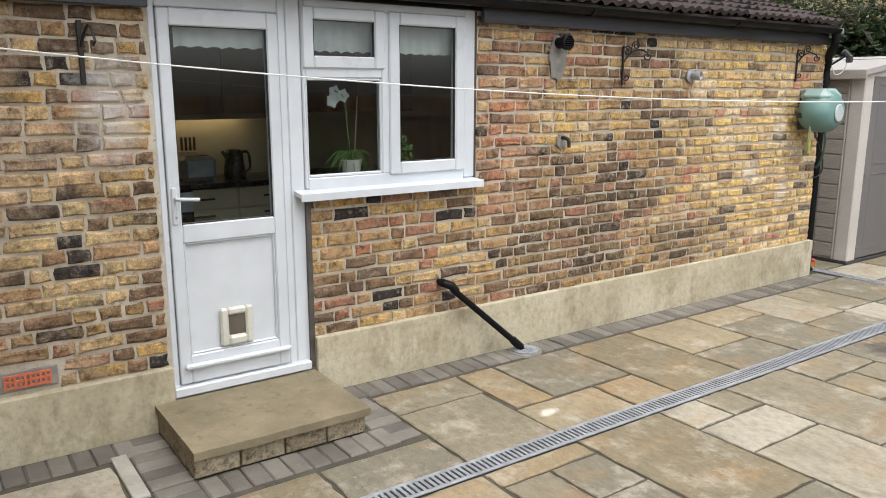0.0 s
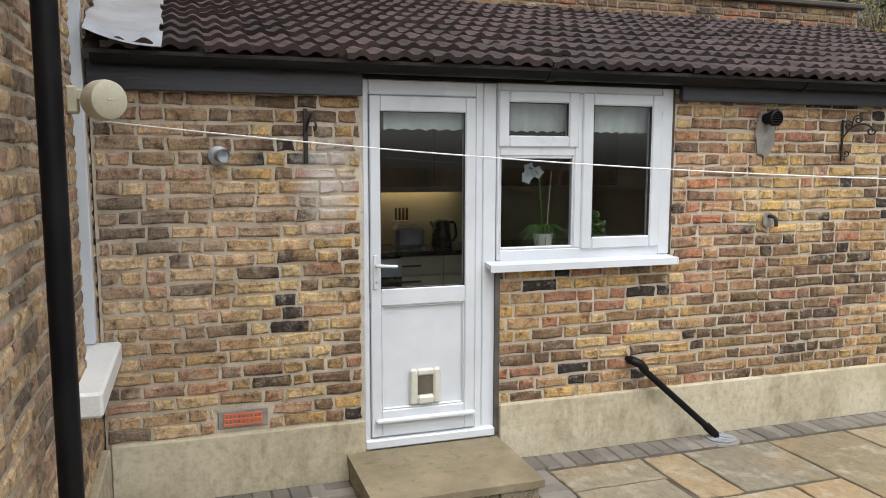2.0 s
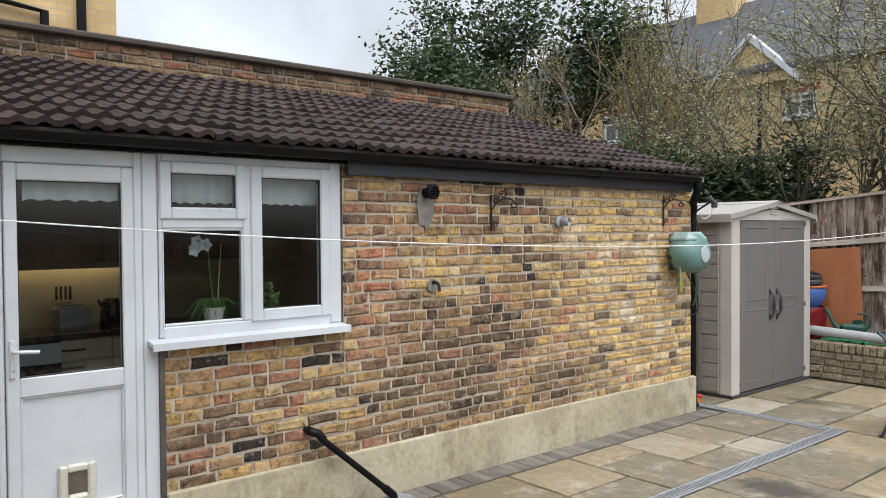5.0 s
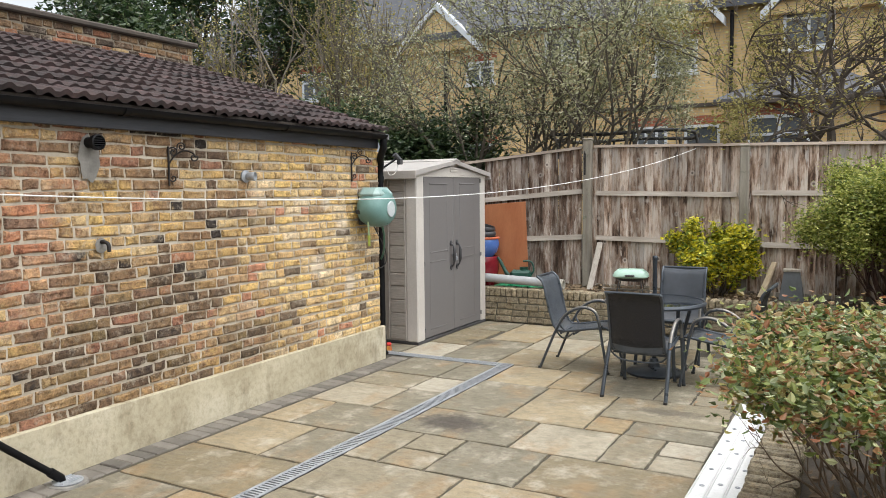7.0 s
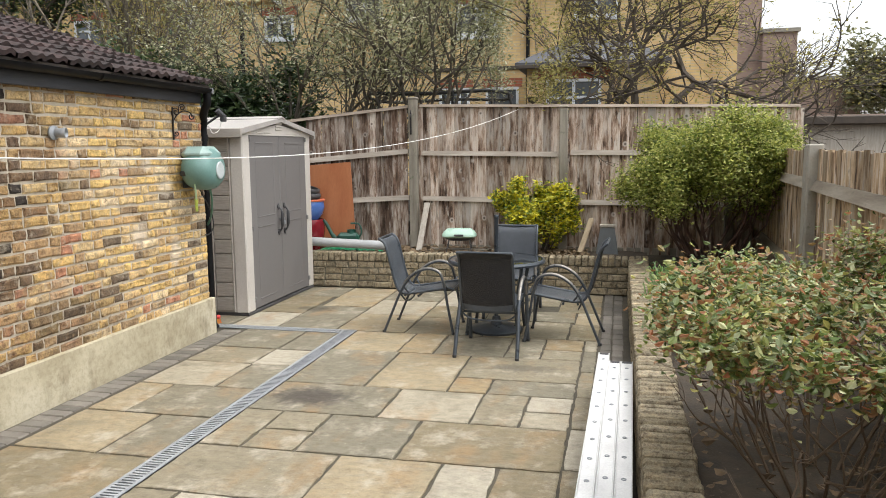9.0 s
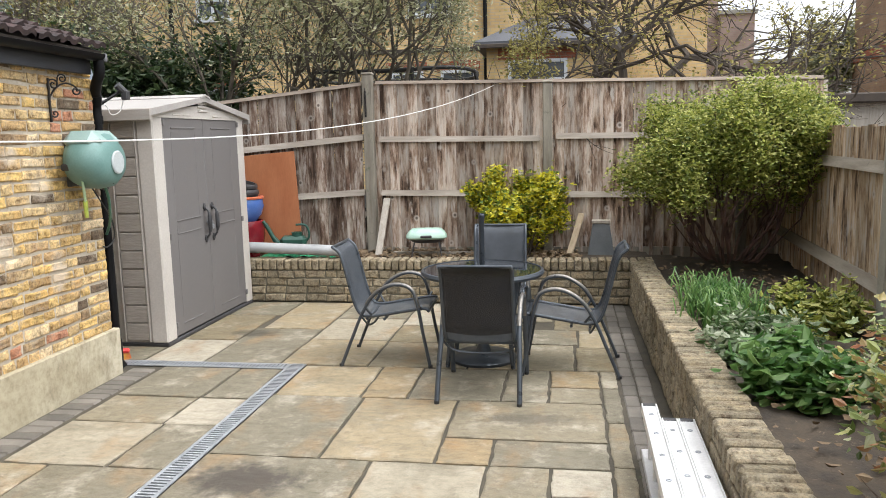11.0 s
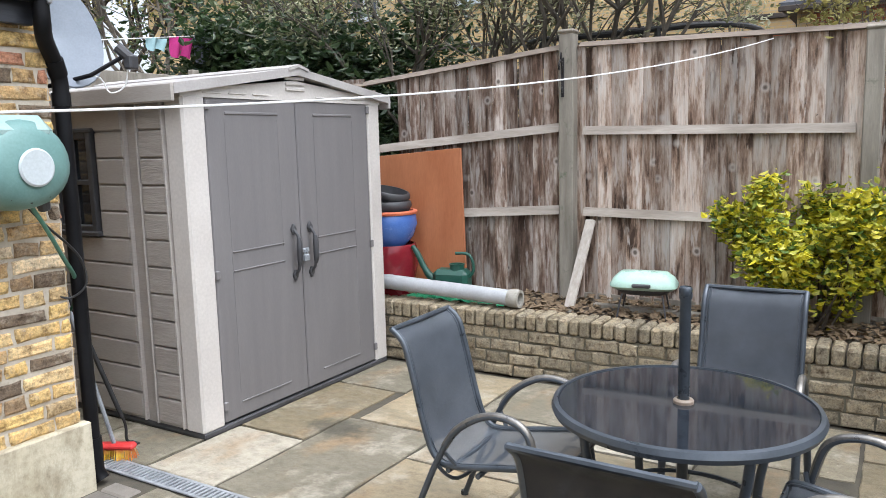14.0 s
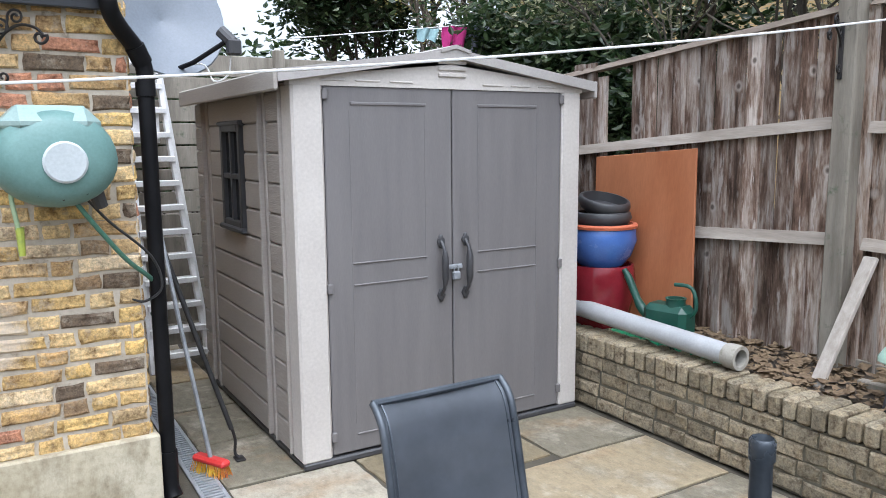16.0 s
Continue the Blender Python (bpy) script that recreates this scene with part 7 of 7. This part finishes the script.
for x0, x1, z0, y in ((1.60, 2.10, 1.955, 4.53), (2.36, 2.78, 1.955, 4.58), (2.94, 3.36, 1.955, 4.58)):
    vm = M()
    k = 26
    vv = []
    for i in range(k + 1):
        u = i / k
        x = x0 + (x1 - x0) * u
        yy = y + .006 * math.sin(u * 40)
        drop = .012 * abs(math.sin(u * math.pi * 6))
        vv += [(x, yy, 2.16), (x, yy, z0 + drop)]
    vm.add(vv, [(2 * i, 2 * i + 1, 2 * i + 3, 2 * i + 2) for i in range(k)])
    o = tagged(part("lace_valance", vm, LACE, None, "white lace valance across the top of the glass", 60), "", "curtain", "lace valances")
structure("inner_sill", M().box(2.26, 4.53, 1.17, 3.45, 4.78, 1.215), UPVC, "white inner window sill", "sill")
CERAM = plain("speckled_ceramic", (.48, .46, .42), (.62, .60, .56), 40, .5, dirt=(.3, .2, .15), dirt_at=.62)
op = thing("orchid", "white orchid on a tall stem in a speckled pot", "house plant", pose(2.66, 4.66, 1.215))
part("pot", M().lathe([(0, 0), (.045, 0), (.065, .11), (.07, .12), (.06, .12), (.05, .1), (0, .1)], 20), CERAM, op, smooth=40)
part("stem", M().tube(arc([(0, 0, .1), (-.02, 0, .3), (-.04, 0, .48), (-.10, 0, .53)], 5), .004, 6), GRASS, op)
part("support", M().tube([(.02, 0, .1), (.05, 0, .50)], .003, 5), WOODPALE, op)
fl_ = M()
g = random.Random(4)
for c in ((-.05, 0, .50), (-.10, .01, .52), (-.12, 0, .47)):
    for k in range(5):
        a = 2 * math.pi * k / 5
        o = Vector(c)
        p1 = o + Vector((math.cos(a) * .045, -.01, math.sin(a) * .045))
        s_ = Vector((-math.sin(a) * .022, 0, math.cos(a) * .022))
        fl_.add([o, (o + p1) / 2 + s_, p1, (o + p1) / 2 - s_], [(0, 1, 2, 3)])
part("flowers", fl_, UPVC, op, "white petals")
lfm = M()
for k in range(46):
    a, o_ = g.uniform(0, 6.28), g.uniform(.08, .2)
    d_ = Vector((math.cos(a), math.sin(a) * .4, 0))
    pts = [Vector((0, 0, .11)), d_ * o_ * .5 + Vector((0, 0, .17)), d_ * o_ + Vector((0, 0, .11 + g.uniform(-.08, .03)))]
    lfm.tube(pts, [.004, .006, .001], 4, False)
part("leaves", lfm, GRASS, op)
fn = thing("herb_pot", "small bushy green pot plant on the sill", "house plant", pose(3.0, 4.66, 1.215))
part("pot", M().lathe([(0, 0), (.03, 0), (.04, .06), (.034, .06), (0, .05)], 16), UPVC, fn)
part("leaves", foliage(g, [(Vector((0, 0, .08 + .02 * k)), Vector((0, 0, 1))) for k in range(7)], 260, .024, .03), GRASS, fn)

# ---- pieces: bricks, slabs, pavers, tiles ----
def brick_shape(w, h, d, rng):
    """A stock brick with arrises knocked off unevenly; its face looks towards -y."""
    j = lambda s=.0055: rng.uniform(-s, s)
    ring = [(0, 0), (w / 2, 0), (w, 0), (w, h / 2), (w, h), (w / 2, h), (0, h), (0, h / 2)]
    ring = [(x + j(), z + j()) for x, z in ring]
    face = []
    for x, z in ring:
        k = rng.uniform(.004, .015)
        face.append((x + (k if x < w * .3 else -k if x > w * .7 else j(.01)), z + (k if z < h * .3 else -k if z > h * .7 else j(.006))))
    m = M()
    m.add([(x, d, z) for x, z in ring] + [(x, .007 + j(.002), z) for x, z in ring] + [(x, j(.003), z) for x, z in face],
          [(i, (i + 1) % 8, (i + 1) % 8 + 8, i + 8) for i in range(8)] + [(i + 8, (i + 1) % 8 + 8, (i + 1) % 8 + 16, i + 16) for i in range(8)] + [tuple(range(16, 24))])
    return m


def lay(rng, u0, u1, z0, z1, holes, shift=0.0):
    """Courses in a mixed bond between u0 and u1: yields (u, z, width, height)."""
    ch = .0755
    k = 0
    z = z0
    while z + .05 < z1:
        h = min(ch - .015 + rng.uniform(-.004, .003), z1 - z - .004)
        u = u0
        long = (k % 2 == 0)
        if k % 2:
            u_end = u0 + rng.uniform(.05, .12)
            spans = [(u0, u_end)]
            u = u_end
        else:
            spans = []
        while u < u1 - .01:
            w = (.223 if long else .112) + rng.uniform(-.008, .008)
            long = not long if rng.random() < .8 else long
            e = min(u + w, u1)
            if u1 - e < .05:
                e = u1
            spans.append((u, e))
            u = e
        for a, b in spans:
            cut = [(a, b)]
            for hx0, hx1, hz0, hz1 in holes:
                if z + h > hz0 + .012 and z < hz1 - .012:
                    nxt = []
                    for s, e in cut:
                        if e <= hx0 or s >= hx1:
                            nxt.append((s, e))
                        else:
                            if s < hx0:
                                nxt.append((s, hx0))
                            if e > hx1:
                                nxt.append((hx1, e))
                    cut = nxt
            for s, e in cut:
                if e - s > .03:
                    yield s, z + rng.uniform(-.003, .003), e - s - .015, h
        z += ch
        k += 1


rng = random.Random(101)
SHAPES = {}


def brick_mesh(w, h, mat, tag, d=.03):
    key = (tag, round(w / .012), round(h / .01), rng.randint(0, 2))
    if key not in SHAPES:
        SHAPES[key] = brick_shape(round(w / .012) * .012, h, d, rng).mesh("brick", mat)
    return SHAPES[key]


def rough_join(m, place, w, h, d=.03):
    b = brick_shape(w, h, d, rng)
    m.add([place @ Vector(v) for v in b.v], b.f)


rest = M()
count = 0
holes = [(1.455, 2.262, 0, 2.3), (2.26, 3.457, 1.155, 2.3), (.65, .93, .335, .46)]
for u, z, w, h in lay(rng, HOUSE_X + .015, END_X, .33, 2.235, holes):
    if u > 5.72 and count < 300:
        o = part("brick", brick_mesh(w, h, BRICK, "k"), None, wall_kitchen)
        o.matrix_world = Matrix.Translation((u, WALL_Y + rng.uniform(-.002, .003), z))
        count += 1
    else:
        rough_join(rest, Matrix.Translation((u, WALL_Y + rng.uniform(-.002, .003), z)), w, h)
part("brickwork", rest, BRICK_J, wall_kitchen, kind="stuff")
m = M()
for u, z, w, h in lay(rng, 4.455, 6.98, .33, 2.30, []):
    rough_join(m, Matrix.Translation((END_X, u, z)) @ Matrix.Rotation(math.pi / 2, 4, "Z"), w, h)
part("brickwork", m, BRICK_J, wall_end, kind="stuff")
m = M()
for u, z, w, h in lay(rng, .22, 7.46, 3.10, 3.40, []):
    rough_join(m, Matrix.Translation((u, 6.968, z)), w, h)
part("brickwork", m, SOOTY, wall_parapet, kind="stuff")
m = M()
for u, z, w, h in lay(rng, 1.2, 7.2, .33, 4.6, [(3.95, 4.44, .82, 3.5)]):
    rough_join(m, Matrix.Translation((HOUSE_X - .004, u, z)) @ Matrix.Rotation(math.pi / 2, 4, "Z"), w, h)
part("brickwork", m, BRICK_J, wall_house, kind="stuff")

# planter walls: four stretcher courses and a brick-on-edge capping
cnt = 0
m = M()
for k in range(4):
    y = .53 - (k % 2) * .11
    while y < 5.0:
        w = rng.choice((.215, .215, .215, .168, .105))
        o = part("brick", brick_mesh(w, .072, PLANTER, "p"), None, planter_back)
        o.matrix_world = Matrix.Translation((10.0 + rng.uniform(-.006, .006), y + w + .01, .006 + k * .083 + rng.uniform(-.003, .003))) @ Matrix.Rotation(-math.pi / 2 + rng.uniform(-.012, .012), 4, "Z")
        y += w + .011
cap = [M().box(0, 0, 0, .066, .222, .108, .009).mesh("brick", PLANTER), M().box(0, .004, 0, .066, .218, .103, .013).mesh("brick", PLANTER)]
y = .30
while y < 5.0:
    o = part("brick", rng.choice(cap), None, planter_back)
    o.matrix_world = Matrix.Translation((9.992 + rng.uniform(-.004, .004), y + .066, .338)) @ Matrix.Rotation(-math.pi / 2, 4, "Z") @ Matrix.Rotation(rng.uniform(-.02, .02), 4, "Z")
    y += .077
for k in range(4):
    x = 2.3 - (k % 2) * .11
    while x < 9.95:
        if x > 5.4:
            o = part("brick", brick_mesh(.215, .072, PLANTER, "p"), None, planter_side)
            o.matrix_world = Matrix.Translation((x + .215, .530 + rng.uniform(-.004, .004), .006 + k * .083)) @ Matrix.Rotation(math.pi, 4, "Z")
        else:
            rough_join(m, Matrix.Translation((x + .215, .530 + rng.uniform(-.004, .004), .006 + k * .083)) @ Matrix.Rotation(math.pi, 4, "Z"), .215, .072)
        x += .225
part("brickwork", m, PLANTER_J, planter_side, kind="stuff")
x = 2.3
while x < 9.98:
    o = part("brick", rng.choice(cap), None, planter_side)
    o.matrix_world = Matrix.Translation((x, .310 + rng.uniform(-.004, .004), .338 + rng.uniform(-.003, .003))) @ Matrix.Rotation(rng.uniform(-.02, .02), 4, "Z")
    x += .077

# sandstone slabs, on their 0.3 m module
SLABS = """5.54 6.15 2.16 3.08|5.54 6.15 1.55 2.16|6.15 7.12 2.45 3.08|6.15 7.12 1.83 2.45|6.50 7.12 .92 1.83|6.15 6.50 1.54 1.83|6.15 6.50 .92 1.54|5.54 6.15 1.23 1.55|5.84 6.15 .92 1.23|5.54 5.84 .92 1.23
4.91 5.54 .92 1.85|4.91 5.54 1.85 2.46|5.22 5.54 2.46 2.80|4.91 5.22 2.46 2.80|4.91 5.54 2.80 3.08|4.30 4.91 2.17 3.08|4.30 4.91 1.57 2.17|4.30 4.91 1.26 1.57|4.30 4.91 .92 1.26|3.07 3.70 2.17 3.08
3.70 4.02 2.81 3.08|4.02 4.30 2.81 3.08|3.70 4.30 2.49 2.81|3.70 4.30 1.85 2.49|3.70 4.30 .92 1.85|2.47 3.07 2.93 3.08|2.75 3.07 2.61 2.93|2.47 2.75 2.61 2.93|2.47 3.07 2.00 2.61|3.07 3.70 1.26 2.17|3.07 3.70 .92 1.26|2.47 3.07 .92 2.00
7.12 7.79 2.48 3.08|7.12 7.79 2.17 2.48|7.12 7.79 1.56 2.17|7.12 7.79 1.26 1.56|7.42 7.79 .92 1.26|7.12 7.42 .92 1.26
3.38 4.03 3.57 4.16|3.09 3.38 3.56 4.16|2.48 3.09 3.86 4.16|2.48 3.07 3.21 3.86|4.03 4.66 3.21 4.16|4.66 5.32 3.58 4.16|3.68 4.03 3.21 3.56|3.07 3.68 3.21 3.56|4.66 5.32 3.21 3.58|5.32 5.93 3.86 4.16|5.32 5.93 3.21 3.86|5.93 6.55 3.54 4.16|5.93 6.55 3.21 3.54|6.55 7.02 3.21 3.56|6.55 7.02 3.56 4.16|7.02 7.67 3.54 4.16|7.02 7.67 3.21 3.54
.15 1.07 3.26 4.14|.15 1.21 3.21 3.26|1.21 1.85 3.21 3.54|1.85 2.48 3.21 3.54
7.80 8.52 2.61 3.29|7.80 8.87 3.29 3.92|7.80 8.46 3.92 4.42|8.46 9.37 3.92 4.42|8.87 9.97 3.29 3.86|9.37 9.97 3.86 4.42|8.52 9.29 2.61 3.29|9.29 9.97 2.61 3.29|7.80 8.49 1.86 2.61|8.49 9.06 1.96 2.61|9.06 9.97 1.96 2.61|7.80 8.49 1.08 1.53|7.80 8.49 1.53 1.86|8.49 8.96 1.05 1.53|8.49 9.27 1.53 1.96|9.27 9.97 1.26 1.96|8.96 9.56 .80 1.26|9.56 9.97 .80 1.26|8.41 8.96 .80 1.05|7.80 8.41 .80 1.08"""
rects = [tuple(float(q) for q in t.split()) for row in SLABS.split("\n") for t in row.split("|")]
# the near end of the patio and the passage by the shed carry on in the same module
x = -1.4
while x < 2.4:
    w = (2.465 - x) if 2.465 - x < .95 else rng.choice((.62, .93))
    y = -.1
    while y < 3.02:
        d = min(rng.choice((.31, .62, .62, .93)), 3.075 - y)
        if 3.075 - y - d < .2:
            d = 3.075 - y
        rects.append((x, x + w, y, y + d))
        y += d
    x += w
y = 4.42
while y < 7.0:
    rects.append((7.80, 8.2, y, y + .6))
    y += .6
x = 2.47
while x < 7.8:
    w = rng.choice((.31, .62))
    rects.append((x, min(x + w, 7.80), .80, .92))
    x += w
for x0, x1, y0, y1 in rects:
    w, d = x1 - x0 - .020, y1 - y0 - .020
    k = 7
    edge = [(w * i / k, 0) for i in range(k)] + [(w, d * i / k) for i in range(k)] + [(w - w * i / k, d) for i in range(k)] + [(0, d - d * i / k) for i in range(k)]
    edge = [(px + rng.uniform(-.006, .006), py + rng.uniform(-.006, .006)) for px, py in edge]
    ne = len(edge)
    inner = [(min(max(px, .009), w - .009), min(max(py, .009), d - .009)) for px, py in edge]
    lift = rng.uniform(-.002, .002)
    sm = M().add([(px, py, -.02) for px, py in edge] + [(px, py, -.004 + lift) for px, py in edge] + [(px, py, .0 + lift + rng.uniform(-.001, .001)) for px, py in inner],
                 [(i, (i + 1) % ne, (i + 1) % ne + ne, i + ne) for i in range(ne)] + [(i + ne, (i + 1) % ne + ne, (i + 1) % ne + 2 * ne, i + 2 * ne) for i in range(ne)] + [tuple(range(2 * ne, 3 * ne))])
    o = part("slab", sm, SLAB, pavement)
    o.matrix_world = Matrix.Translation((x0 + .010, y0 + .010, 0))

paver = [M().box(0, 0, -.03, .094, .194, 0, .006).mesh("paver", PAVER), M().box(.001, 0, -.03, .095, .193, -.002, .009).mesh("paver", PAVER)]


def pave(x, y, rz=0.0):
    o = part("paver", rng.choice(paver), None, pavement)
    o.matrix_world = Matrix.Translation((x, y, rng.uniform(-.003, .001))) @ Matrix.Rotation(radians(rz) + rng.uniform(-.015, .015), 4, "Z")


x = .1285
while x < 7.6:
    if not 1.12 < x < 2.28:
        pave(x, 4.195)
    x += .0985
x = 1.36
while x < 2.3:
    pave(x, 3.585)
    x += .0985
for y in (3.60, 3.70, 3.80, 3.90, 4.0, 4.1, 4.2, 4.3):
    pave(1.355, y, 90)
for y in (3.60, 3.70, 3.80, 3.90, 4.0, 4.1):
    pave(2.475, y, 90)
x = 2.3
while x < 9.9:
    pave(x + .2, .585, 90)
    pave(x + .2, .69, 90)
    x += .2
tagged(part("drain_lid", M().box(0, 0, -.02, .075, .46, .004, .004), CONCRETE, pavement), "narrow concrete strip in the paving").matrix_world = pose(1.075, 3.76, 0)

# interlocking roof tiles with two rolls each
TW, TL = .234, .255
shape = []
for k in range(15):
    u = k / 14
    ph = (u * 2) % 1.0
    shape.append((u * TW, .021 * max(0, math.sin(math.pi * min(1, max(0, (ph - .36) / .58)))) ** .7 + .002))
tv = [(x, 0, z + .031) for x, z in shape] + [(x, TL + .04, z) for x, z in shape] + [(x, 0, z - .002) for x, z in shape]
tile_m = M().add(tv, [(i, i + 1, i + 16, i + 15) for i in range(14)] + [(i + 30, i + 31, i + 1, i) for i in range(14)])
tile = tile_m.mesh("roof_tile", TILE, 40)
upper = M()
for j in range(11):
    for i in range(31):
        x = HOUSE_X + .08 + i * TW
        place = roof_m @ Matrix.Translation((x, j * TL - .02 + rng.uniform(-.014, .014), -.012 + rng.uniform(-.004, .007))) @ Matrix.Rotation(rng.uniform(-.022, .022), 4, "Z") @ Matrix.Rotation(rng.uniform(-.02, .02), 4, "X")
        if j < 9:
            part("roof_tile", tile, None, roof).matrix_world = place
        else:
            upper.add([place @ Vector(v) for v in tile_m.v], tile_m.f)
part("roof_tiles", upper, TILE, roof, kind="stuff", smooth=40)
